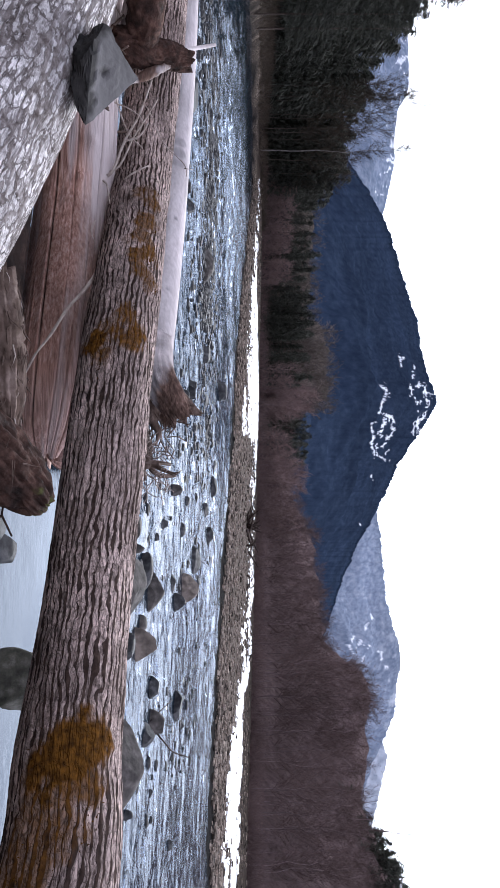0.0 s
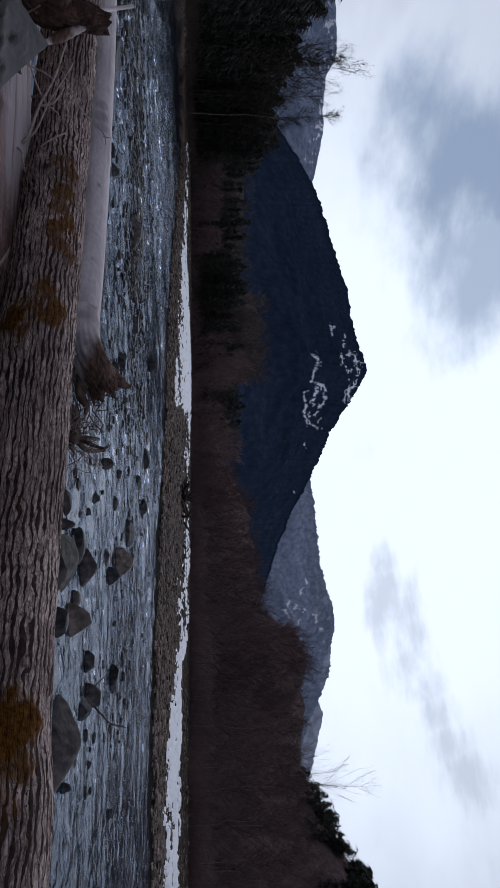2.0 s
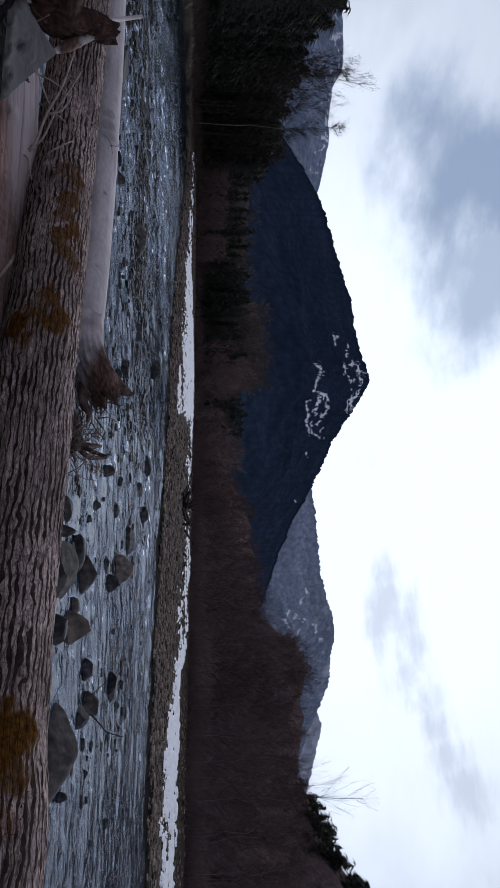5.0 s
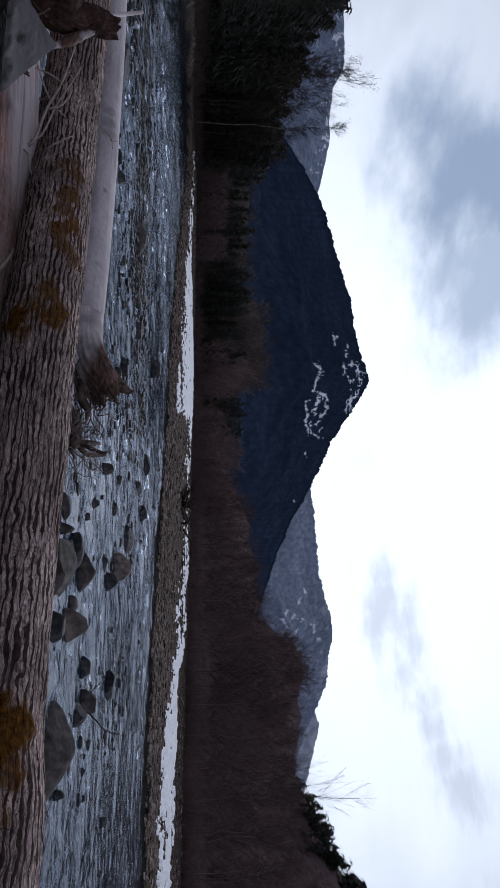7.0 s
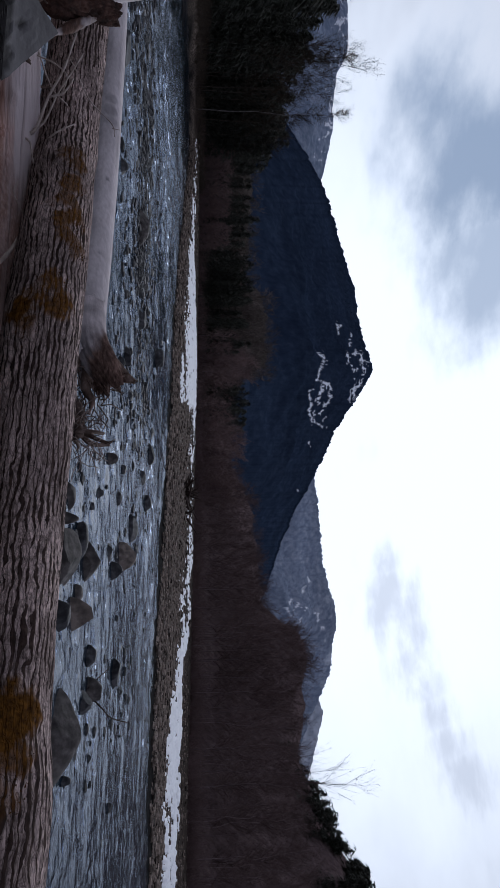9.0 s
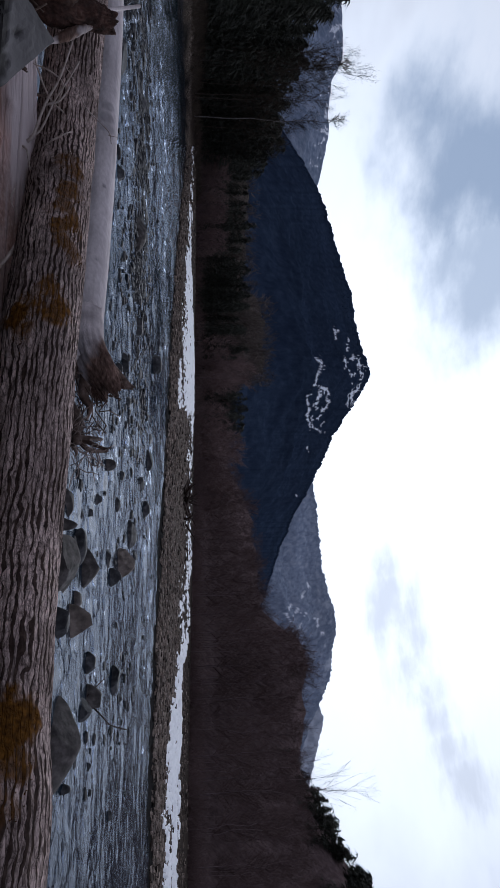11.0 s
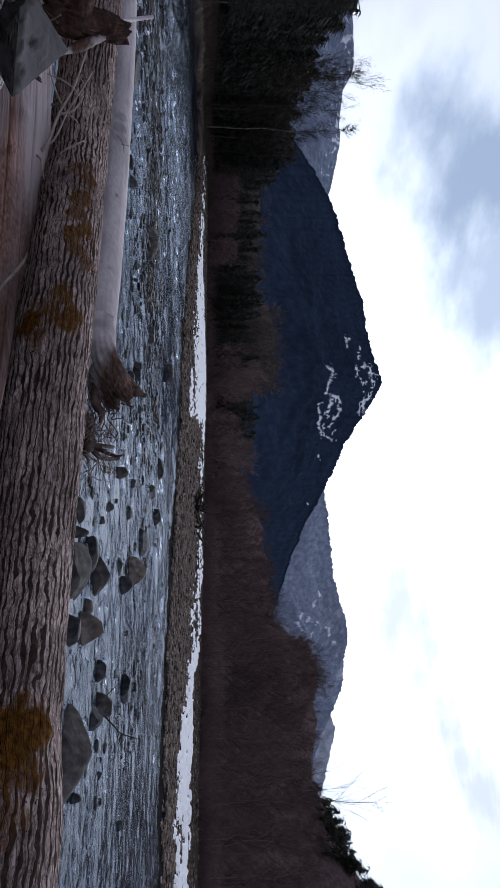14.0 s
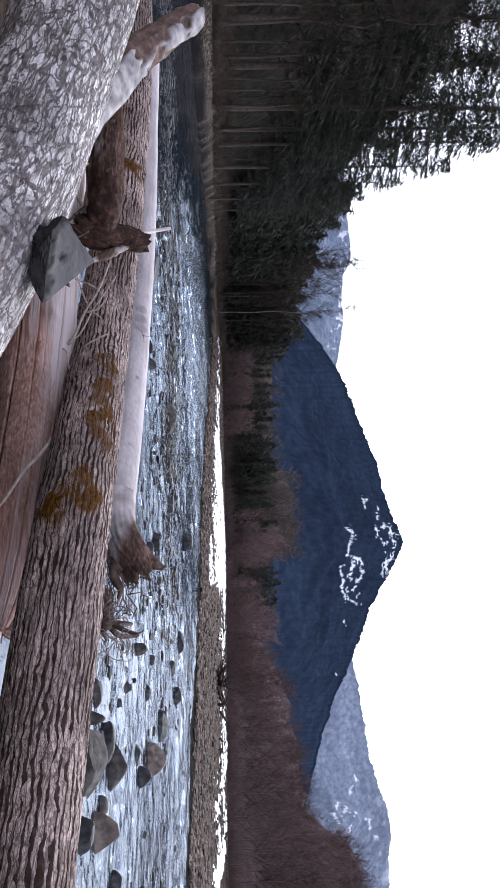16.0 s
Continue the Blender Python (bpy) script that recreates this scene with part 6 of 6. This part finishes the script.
    part("trunk", tube("trunk", [(lean[0] * h * k / 8 + rng.normal() * 0.03, lean[1] * h * k / 8, h * k / 8 - (1.0 if k == 0 else 0), rr * (1 - 0.115 * k)) for k in range(9)], h / 10, 6, tree_bark, caps=False), ob)
    vs, fs = [], []

    def leaf(p, q, r):
        i0 = len(vs)
        vs.extend((p, q, r))
        fs.append((i0, i0 + 1, i0 + 2))

    for lv in range(levels):
        u = (lv + rng.uniform(-0.6, 0.6)) / levels
        z = h * (crown_from + (1 - crown_from) * u)
        reach = width * ((1 - min(1, u)) ** 0.8) * (0.45 + 0.55 * min(1, u * 4)) * rng.uniform(0.75, 1.15) + 0.25
        for b in range(boughs):
            t = rng.uniform(0, 6.28)
            ln = reach * rng.uniform(0.4, 1.2)
            o = np.array([lean[0] * z, lean[1] * z, z + rng.uniform(-0.4, 0.4)])
            d = np.array([math.cos(t), math.sin(t), 0])
            sd = np.array([-d[1], d[0], 0])
            m = max(2, int(ln / (0.55 * fine)))
            for k in range(m):
                r0 = ln * (k + rng.rand()) / m
                c = o + d * r0 + np.array([0, 0, 0.10 * r0 - droop * 0.10 * r0 ** 1.6])
                w = 0.25 + 0.55 * (1 - k / m)
                for sgn in (-1, 1):
                    tip = c + sd * sgn * w * rng.uniform(0.5, 1.3) * fine + d * rng.uniform(0.2, 0.9) * fine - np.array([0, 0, rng.uniform(0.1, 0.8) * (0.4 + droop) * fine])
                    e = (d * rng.uniform(0.07, 0.13) + sd * rng.normal() * 0.05) * fine
                    leaf(c - e, c + e, tip)
                if rng.rand() < 0.7:
                    e = sd * rng.uniform(0.06, 0.11) * fine + d * rng.normal() * 0.05
                    leaf(c - e, c + e, c + rng.normal(size=3) * 0.15 + d * 0.2 - (0, 0, rng.uniform(0.4, 1.1) * fine))
            e0 = o + d * ln + np.array([0, 0, 0.10 * ln - droop * 0.10 * ln ** 1.6])
            leaf(o - (0, 0, 0.05), o + (0, 0, 0.05), e0)
            leaf(e0 - d * 0.5 + sd * 0.10, e0 - d * 0.5 - sd * 0.10, e0 + d * 0.45 - (0, 0, 0.3))
    part("crown", soup("crown", vs, fs, needle), ob)
    return ob


def bare_tree(name, h, spread, seed, bark, twig, label, group, twigs=10, low=0.18, thick=1.0, limbs=30, forks=2, stem=0.0065, rise=(0.5, 1.3)):
    """A leafless broadleaf tree: trunk, ascending limbs, and a crown of fine twigs."""
    rng = np.random.RandomState(seed)
    ob = thing(name, (0, 0, 0), label, "tree", group)
    vs, fs, tv, tf = [], [], [], []
    spine = [np.array([0, 0, -0.6])]
    n = 9
    for k in range(1, n + 1):
        spine.append(np.array([rng.normal() * 0.16 * k / 3, rng.normal() * 0.16 * k / 3, h * k / n * 0.97]))
    r0 = h * stem
    for b in range(limbs):
        u = low + (0.99 - low) * rng.rand()
        k = min(n - 1, int(u * n))
        a = spine[k] + (spine[k + 1] - spine[k]) * (u * n - k)
        t = rng.uniform(0, 6.28)
        ln = spread * (1.1 - 0.75 * u) * rng.uniform(0.6, 1.2)
        d = np.array([math.cos(t), math.sin(t), rng.uniform(*rise)])
        d /= np.linalg.norm(d)
        mid = a + d * ln * 0.5
        end = mid + (d + np.array([0, 0, 0.35]) + rng.normal(size=3) * 0.15) * ln * 0.45
        rb = 0.05 * (1.15 - u)
        stick_into(tv, tf, a, mid, rb, rb * 0.65, 3)
        stick_into(tv, tf, mid, end, rb * 0.65, 0.012, 3)
        for _ in range(twigs):
            w = rng.rand()
            s = a + (mid - a) * min(1, w * 2) + (end - mid) * max(0, w * 2 - 1)
            e = s + (d * 0.5 + rng.normal(size=3) * 0.55 + (0, 0, 0.4)) * rng.uniform(0.5, 1.5)
            stick_into(tv, tf, s, e, 0.024 * thick, 0, 3)
            for _ in range(forks):
                g = s + (e - s) * rng.uniform(0.3, 0.95)
                stick_into(tv, tf, g, g + (rng.normal(size=3) * 0.5 + (0, 0, 0.3)) * rng.uniform(0.4, 0.9), 0.018 * thick, 0, 3)
    part("trunk", tube("trunk", [(*q, r0 * (1 - 0.095 * k) + 0.01) for k, q in enumerate(spine)], h / 12, 5, bark, caps=False), ob)
    part("crown", soup("crown", tv, tf, twig), ob)
    return ob


def at_dir(az, d, sink=0.0):
    x, y = d * math.sin(radians(az)), d * math.cos(radians(az))
    return x, y, float(ground_z(np.array([x]), np.array([y]))[0]) - sink


def forest(kinds, heights, spots, seed):
    rng = np.random.RandomState(seed)
    for k, (az, d, h) in enumerate(spots):
        n = k % len(kinds)
        ob = kinds[n]
        s = h / heights[n]
        w = s * rng.uniform(0.9, 1.15)
        x, y, z = at_dir(az, d, 0.2)
        turn = rng.uniform(0, 360)
        if k < len(kinds):
            ob["spot"] = (x, y, z, turn, w, s)
        else:
            c = copy_thing(ob, pose(x, y, z, 0, 0, turn))
            c.scale = (w, w, s)
    for k, ob in enumerate(kinds):
        if "spot" in ob:
            x, y, z, turn, w, s = ob["spot"]
            ob.matrix_world = pose(x, y, z, 0, 0, turn)
            ob.scale = (w, w, s)
            del ob["spot"]


def tree_line(az):
    return float(np.interp(az, DIRS, WOOD))


rng = np.random.RandomState(123)
# tall conifers on the left bank
heights = [46, 42, 50, 38, 44]
kinds = [conifer("conifer", h, c, w, 500 + k, dr) for k, (h, c, w, dr) in enumerate(((46, 0.34, 4.6, 0.6), (42, 0.26, 4.2, 0.5), (50, 0.40, 5.0, 0.75), (38, 0.20, 4.4, 0.45), (44, 0.30, 4.2, 0.65)))]
TOP = [(-70, 24), (-50, 24), (-46, 28), (-43, 26), (-41, 23), (-39, 19.0), (-37, 15.8), (-35, 12.8), (-33, 10.8)]
spots = []
for row, (extra, step) in enumerate(((3, 3.2), (14, 2.8))):
    az = -60.0
    while az < -32.5:
        d = tree_line(az) + extra + rng.uniform(-3, 3)
        top = np.interp(az, *np.array(TOP).T) + rng.uniform(-1.6, 0.3) - (0.8 if row == 0 else 0)
        h = d * math.tan(radians(top)) - 2.5
        spots.append((az, d, float(np.clip(h, 11, 66))))
        az += math.degrees(step * rng.uniform(0.7, 1.6) / d) * 2.0
order = rng.permutation(len(spots))
forest(kinds, heights, [spots[k] for k in order], 7)


def weeping_conifer(h, width, seed, boughs):
    """A big near conifer with long thin sprays on drooping boughs and many gaps."""
    rng = np.random.RandomState(seed)
    ob = thing("conifer", (0, 0, 0), "large dark conifer with long drooping sprays", "tree", "conifers")
    part("trunk", tube("trunk", [(0, 0, -1, h * 0.007), (0.2, 0, h * 0.5, h * 0.005), (0.2, 0.1, h, 0.02)], h / 10, 8, tree_bark, caps=False), ob)
    vs, fs = [], []

    def leaf(p, q, r):
        i0 = len(vs)
        vs.extend((p, q, r))
        fs.append((i0, i0 + 1, i0 + 2))

    for b in range(boughs):
        u = rng.rand() ** 0.9
        z = h * (0.18 + 0.81 * u)
        ln = width * (1.02 - u) ** 0.7 * rng.uniform(0.45, 1.1) + 0.4
        t = rng.uniform(0, 6.28)
        d = np.array([math.cos(t), math.sin(t), 0])
        sd = np.array([-d[1], d[0], 0])
        o = np.array([0.2, 0, z])
        prev = o
        m = max(4, int(ln / 0.55))
        bend = rng.normal() * 0.03
        for k in range(1, m + 1):
            r = ln * k / m
            q = o + d * r + np.array([0, 0, 0.16 * r - 0.042 * r * r]) + sd * (bend * r * r * 0.3 + rng.normal() * 0.08)
            leaf(prev + (0, 0, 0.05), prev - (0, 0, 0.05), q)
            for _ in range(4):
                c = prev + (q - prev) * rng.rand()
                side = rng.choice((-1, 1)) * rng.uniform(0.2, 1.0)
                tip = c + sd * side * (1.2 - 0.6 * k / m) + d * rng.uniform(0.2, 0.9) - np.array([0, 0, rng.uniform(0.1, 0.9)])
                w = d * rng.uniform(0.04, 0.10) + np.array([0, 0, rng.normal() * 0.05])
                leaf(c - w, c + w, tip)
            prev = q
    part("crown", soup("crown", vs, fs, needle), ob)
    return ob


heroes = [weeping_conifer(60, 10.0, 640, 420), weeping_conifer(44, 6.5, 641, 300)]
forest(heroes, [60, 44], [(-39.8, 120, 67), (-35.6, 142, 48), (-42.6, 114, 64), (-34.3, 155, 42), (-45.6, 107, 63), (-33.2, 170, 38), (-49.0, 101, 60), (-37.2, 132, 55), (-38.3, 126, 62), (-32.3, 184, 37)], 13)

# bare maples in front of the dark conifers
maples = [bare_tree("bare_tree", 22, 6.0, 650 + k, tree_bark, twig_olive, "bare brown tree in front of the dark conifers", "bank trees", 10, 0.3, 1.2) for k in range(2)]
forest(maples, [22, 22], [(-46.5, 100, 26), (-44.2, 106, 24), (-41.8, 112, 30), (-47.8, 98, 27), (-39.9, 116, 27), (-43.2, 108, 33), (-50, 96, 30), (-38.3, 124, 22), (-45.3, 103, 36), (-37.4, 134, 26), (-36.2, 140, 22), (-41.0, 112, 22)], 14)


def hillside(name, label, dirs, tops, gap, depth, mat, seed, lump=2.5):
    """Wooded rising ground behind a tree line: an uneven canopy."""
    az = np.arange(dirs[0], dirs[-1], 0.35)
    t = np.linspace(0, 1, 26)
    T, A = np.meshgrid(t, az, indexing="ij")
    D = np.interp(A, DIRS, WOOD) + gap + depth * T
    x, y = D * np.sin(np.radians(A)), D * np.cos(np.radians(A))
    top = np.interp(A, dirs, tops)
    base = ground_z(x, y)
    p = np.stack([x, y, 0 * x], -1).reshape(-1, 3)
    bump = fbm(p * 0.22, 4, seed).reshape(D.shape) - 0.5
    z = base - 1 + (D * np.tan(np.radians(top)) + 2.1 - base) * smooth(T, 0, 0.75) + bump * lump * 2 * smooth(T, 0, 0.2)
    p[:, 2] = z.ravel()
    setting(name, mesh_of(name, p, quads(*D.shape), mat), label, "wooded slope")


# the left one is a dark backdrop added for the wood's inner shade
hillside("slope_left", "dark canopy added for the forest shade behind the tall conifers", [-75, -50, -44, -40, -36, -33, -30, -26, -22, -19], [20, 20, 17.5, 14.5, 11, 8.6, 6.8, 5.0, 4.2, 2.8], 22, 50, canopy_shaded, 71, 4.0)
hillside("slope_right", "brown leafless wooded slope behind the alders", [2, 6, 8.5, 11, 14, 16.5, 17.6, 18.8, 21, 23, 26, 28, 30, 32, 34, 36.5, 40, 75], [1.8, 3.9, 5.0, 5.3, 5.7, 6.0, 7.0, 8.8, 9.5, 8.7, 9.0, 8.5, 8.7, 9.8, 10.5, 11.8, 12.6, 11.0], 10, 50, canopy_brown, 73)
hillside("slope_middle", "olive brown thicket canopy beyond the gravel bar", [-26, -22.5, -21, -18, -11, -10, -4, -3, 0, 4, 8], [6.6, 6.6, 4.8, 4.2, 4.2, 5.8, 5.8, 3.8, 3.0, 3.0, 4.2], 14, 60, canopy_olive, 75, 6.0)

def light_block_behind():
    """Unseen wooded bank added behind the camera, which blocks sky light from that side."""
    az = np.radians(np.arange(92, 269, 3.0))
    t = np.linspace(0, 1, 14)
    T, A = np.meshgrid(t, az, indexing="ij")
    D = 9 + 16 * T
    x, y = D * np.sin(A), D * np.cos(A)
    p = np.stack([x, y, 0 * x], -1).reshape(-1, 3)
    bump = fbm(p * 0.5, 3, 79).reshape(D.shape) - 0.5
    fade = smooth(np.abs(np.degrees(A) - 180), 88, 60)
    p[:, 2] = (ground_z(x, y) - 0.3 + 5.5 * smooth(T, 0, 0.9) * fade + bump * 3 * T).ravel()
    setting("slope_near", mesh_of("slope_near", p, quads(*D.shape), canopy_olive), "unseen bank added behind the camera to block sky light", "wooded slope")


light_block_behind()

# far conifers: the dark wood at the foot of the mountain, and the row beyond the flats
far = [conifer("conifer", h, 0.10, w, 540 + k, 0.5, 30, 6, 1.8) for k, (h, w) in enumerate(((24, 3.4), (20, 3.0), (27, 3.6), (22, 3.0)))]
FAR_TOP = ([-34, -32, -30.7, -28.8, -27.1, -26, -24, -22, -20, -14, -10], [12.1, 11.3, 9.9, 9.4, 8.7, 8.0, 8.2, 7.6, 5.8, 5.3, 5.3])
spots = []
for row, extra in enumerate((2, 10, 20, 34)):
    az = -34.0
    while az < -9.5:
        d = tree_line(az) + extra + rng.uniform(-3, 3)
        top = np.interp(az, *FAR_TOP) + rng.uniform(-0.9, 0.15) - (0.5 if row < 2 else 0)
        if az < -20.0 or (row > 0 and rng.rand() < 0.75):
            spots.append((az, d, max(9.0, d * math.tan(radians(top)) - 2.5)))
        az += rng.uniform(0.55, 1.3)
for k in range(30):      # dark firs before the cottonwoods
    az = rng.uniform(-12.5, -5.2)
    d = tree_line(az) + rng.uniform(5, 18)
    spots.append((az, d, d * math.tan(radians(5.1 - rng.uniform(0.0, 1.6))) - 1.0))
for k in range(26):      # behind the red thicket, and a few by the mouth of the valley
    az = rng.uniform(-3.2, 1.6) if k < 20 else rng.uniform(5.4, 8.2)
    d = tree_line(az) + rng.uniform(24, 44)
    spots.append((az, d, d * math.tan(radians((5.3 if k < 20 else 4.4) - rng.uniform(0.0, 1.3) - 0.22 * abs(az + 1.5) * (k < 20))) - 1.0))
order = rng.permutation(len(spots))
forest(far, [24, 20, 27, 22], [spots[k] for k in order], 8)

# small conifers along the ridge of the slope to the right
small = [conifer("conifer", h, 0.08, w, 546 + k, 0.4, 46, 7, 1.0) for k, (h, w) in enumerate(((26, 3.4), (22, 3.0), (29, 3.7)))]
spots = []
for k in range(150):
    az = rng.uniform(27, 44)
    d = tree_line(az) + rng.uniform(36, 60)
    top = np.interp(az, [26.5, 29.4, 30.5, 31.8, 32.8, 33.8, 35, 36.1, 44], [8.2, 9.2, 10.5, 11.2, 11.0, 11.7, 12.3, 13.2, 15]) + rng.uniform(-1.5, 0.3)
    spots.append((az, d, d * math.tan(radians(top)) - 0.5))
order = rng.permutation(len(spots))
forest(small, [26, 22, 29], [spots[k] for k in order], 18)

# bare alders along the right of the gravel bar
A_LABEL = "bare reddish-brown alder without leaves on the river flat"
alders = [bare_tree("alder", h, s, 560 + k, alder_bark, twig_brown, A_LABEL, "alders", 9, stem=0.0036) for k, (h, s) in enumerate(((17, 4.2), (15, 3.8), (19, 4.6), (16, 4.0), (18, 4.4)))]
spots = []
ALDER_TOP = ([3, 5, 6, 7.2, 8.5, 11.1, 13.4, 16.4, 17.6, 18.8, 20.3, 21.4, 23, 25.9, 27.4, 29, 31, 40, 50], [2.8, 4.2, 4.8, 5.5, 5.9, 6.0, 6.5, 6.8, 8.0, 9.8, 10.3, 10.6, 9.6, 9.9, 9.2, 9.2, 9.6, 9.8, 9.8])
for row, extra in enumerate((2, 7, 13, 20, 29, 40)):
    az = 3.5
    while az < 47:
        d = tree_line(az) + extra + rng.uniform(-3, 3)
        top = np.interp(az, *ALDER_TOP) + 0.2 - rng.uniform(0, 1.2)
        spots.append((az, d, max(6.0, d * math.tan(radians(top)) - 0.5)))
        az += math.degrees(3.1 * rng.uniform(0.6, 1.5) / d) * (1.2 if row else 1.0)
order = rng.permutation(len(spots))
forest(alders, [17, 15, 19, 16, 18], [spots[k] for k in order], 9)

# cottonwoods and low bare trees across the middle
twig_mid = material("dull brown bare twigs", [(0.3, (0.105, 0.085, 0.075)), (0.55, (0.18, 0.148, 0.131)), (0.75, (0.26, 0.218, 0.194))],
                    scale=0.8, rough=0.9, bump=0, blotch=0.45, blotch_scale=0.06, random_amount=0.4, gloss=0.1)
mids = [bare_tree("bare_tree", h, s, 580 + k, tree_bark, twig_mid, "bare brown broadleaf tree beyond the gravel bar", "bare trees", 8, 0.1, 2.4, 19, 1) for k, (h, s) in enumerate(((24, 5.0), (20, 4.6), (27, 5.4)))]
spots = []
for k in range(64):
    az = rng.uniform(-10.4, -3.0)
    d = tree_line(az) + rng.uniform(20, 60)
    spots.append((az, d, d * math.tan(radians(7.5 - rng.uniform(0, 1.2))) - 1.2))
for k in range(70):
    az = rng.uniform(-22, -9.5)
    d = tree_line(az) + rng.uniform(38, 66)
    spots.append((az, d, d * math.tan(radians(5.8 - rng.uniform(0, 0.9))) - 1.2))
order = rng.permutation(len(spots))
forest(mids, [24, 20, 27], [spots[k] for k in order], 10)
twig_red = material("dull red bare twigs", [(0.3, (0.150, 0.104, 0.098)), (0.55, (0.24, 0.168, 0.158)), (0.75, (0.33, 0.24, 0.225))],
                    scale=0.8, rough=0.9, bump=0, blotch=0.3, blotch_scale=0.08, random_amount=0.25, gloss=0.1)
reds = [bare_tree("bare_tree", h, s, 590 + k, alder_bark, twig_red, "low reddish bare thicket tree beyond the snow", "thicket trees", 10, 0.04, 2.4, 19, 1) for k, (h, s) in enumerate(((12, 4.6), (10, 4.2), (13, 5.0)))]
spots = []
for k in range(110):
    az = rng.uniform(-6.6, 8)
    d = tree_line(az) + rng.uniform(1, 30)
    top = np.interp(az, [-9, -5.6, -5, -3.6, -2.6, -2, 0, 3.4, 5, 8], [3.0, 3.7, 4.9, 5.0, 3.7, 3.3, 3.7, 4.4, 3.9, 4.2]) - rng.uniform(0, 1.2)
    spots.append((az, d, d * math.tan(radians(top)) - 0.6))
for k in range(52):
    az = rng.uniform(-21.2, -13.6)
    d = tree_line(az) + rng.uniform(1, 6)
    spots.append((az, d, d * math.tan(radians((2.9 if az < -14 else 2.0) - rng.uniform(0, 0.6))) - 1.2))
order = rng.permutation(len(spots))
forest(reds, [12, 10, 13], [spots[k] for k in order], 11)

# tall bare trees that stand out of the dark woods, with a haze of fine branches
birch_bark = material("pale birch bark", [(0.3, (0.07, 0.06, 0.055)), (0.6, (0.22, 0.20, 0.19))], scale=2, rough=0.8, bump=0.1, blotch=0.5, blotch_scale=0.4)
birch = [bare_tree("birch", 30, 4.6, 611 + k, birch_bark, twig_olive, "tall slender bare birch with a pale trunk", "birches", 14, 0.35, 1.0, 46, 2, 0.004) for k in range(1)]
forest(birch[:1], [30], [(-24.1, 250, 52), (-27.9, 246, 50)], 12)
fan = [bare_tree("bare_tree", 30, 9.5, 661 + k, tree_bark, twig_olive, "tall bare tree with a wide fan of fine branches", "fan trees", 16, 0.42, 0.55, 40, 2, 0.003, (1.3, 2.8)) for k in range(2)]
forest(fan, [30, 30], [(-27.6, 246, 55), (-25.7, 252, 50), (-28.7, 243, 49), (-26.6, 256, 49)], 17)
tall = bare_tree("bare_tree", 30, 6.0, 617, tree_bark, twig_olive, "tall bare dark tree at the edge of the conifers", "tall bare trees", 12, 0.3, 1.1, 44, 2, 0.0028)
forest([tall], [30], [(-28.6, 235, 42), (-26.4, 255, 42), (-23.4, 258, 38), (-25.4, 252, 40), (-22.4, 262, 36), (-27.9, 240, 45), (-21.6, 264, 33), (-24.9, 256, 36)], 16)
snag = bare_tree("bare_tree", 24, 8.0, 613, alder_bark, twig_brown, "tall thin bare tree standing above the wooded slope", "slope trees", 8, 0.5, 0.36, 20, 2, 0.0035, (1.2, 2.8))
forest([snag], [24], [(30.1, 128, 31.5), (29.3, 125, 26), (28.4, 122, 22.5), (27.6, 124, 21)], 15)


# ---- undergrowth ----
def brush(name, label, areas, count, h0, h1, mat, seed):
    rng = np.random.RandomState(seed)
    vs, fs = [], []
    for k in range(count):
        a0, a1, e0, e1 = areas[k % len(areas)]
        az = rng.uniform(a0, a1)
        d = max(tree_line(az) + rng.uniform(e0, e1), np.interp(az, DIRS, EDGE) + (5.0 if az < -24 else 1.0))
        p = np.array(at_dir(az, d, 0.1))
        hh = rng.uniform(h0, h1) * (d / 120) ** 0.5
        for _ in range(7):
            e = p + np.array([rng.normal() * 0.55, rng.normal() * 0.55, 1.0]) * hh * rng.uniform(0.5, 1.0)
            stick_into(vs, fs, p + rng.normal(size=3) * (0.25, 0.25, 0), e, 0.035, 0, 3)
            for _ in range(3):
                g = p + (e - p) * rng.uniform(0.3, 0.9)
                stick_into(vs, fs, g, g + (rng.normal(size=3) * 0.5 + (0, 0, 0.3)) * hh * 0.4, 0.022, 0, 3)
    tagged(new(name, soup(name, vs, fs, mat)), label, "bushes", kind="stuff")


brush("bank_brush", "dry olive-brown brush along the foot of the trees", [(-60, -30, -15, 3), (-60, -26, -12, 0), (-60, -26, -4, 6), (-32, -18, -12, 4)], 1800, 0.6, 2.2, twig_olive, 21)
brush("thicket", "reddish-brown leafless thicket behind the gravel bar", [(-23, 8, -5, 18), (3, 48, -3, 30), (3, 48, -3, 6)], 1600, 1.2, 4.0, twig_brown, 22)


def bar_driftwood():
    x, y, z = at_dir(7.2, 84)
    ob = thing("driftwood_pile", (x, y, z), "dark tangled driftwood stranded on the gravel bar", "driftwood")
    rng = np.random.RandomState(31)
    for k in range(26):
        a = np.array([rng.normal() * 2.0, rng.normal() * 0.9, rng.uniform(0.0, 0.4)])
        b = a + np.array([rng.normal() * 1.8, rng.normal() * 0.7, rng.uniform(0.1, 1.7)])
        part("stick", tube("stick", [(*a, 0.15), (*((a + b) / 2 + rng.normal(size=3) * 0.1), 0.12), (*b, 0.04)], 0.15, 7, wood_dark, None), ob)


bar_driftwood()
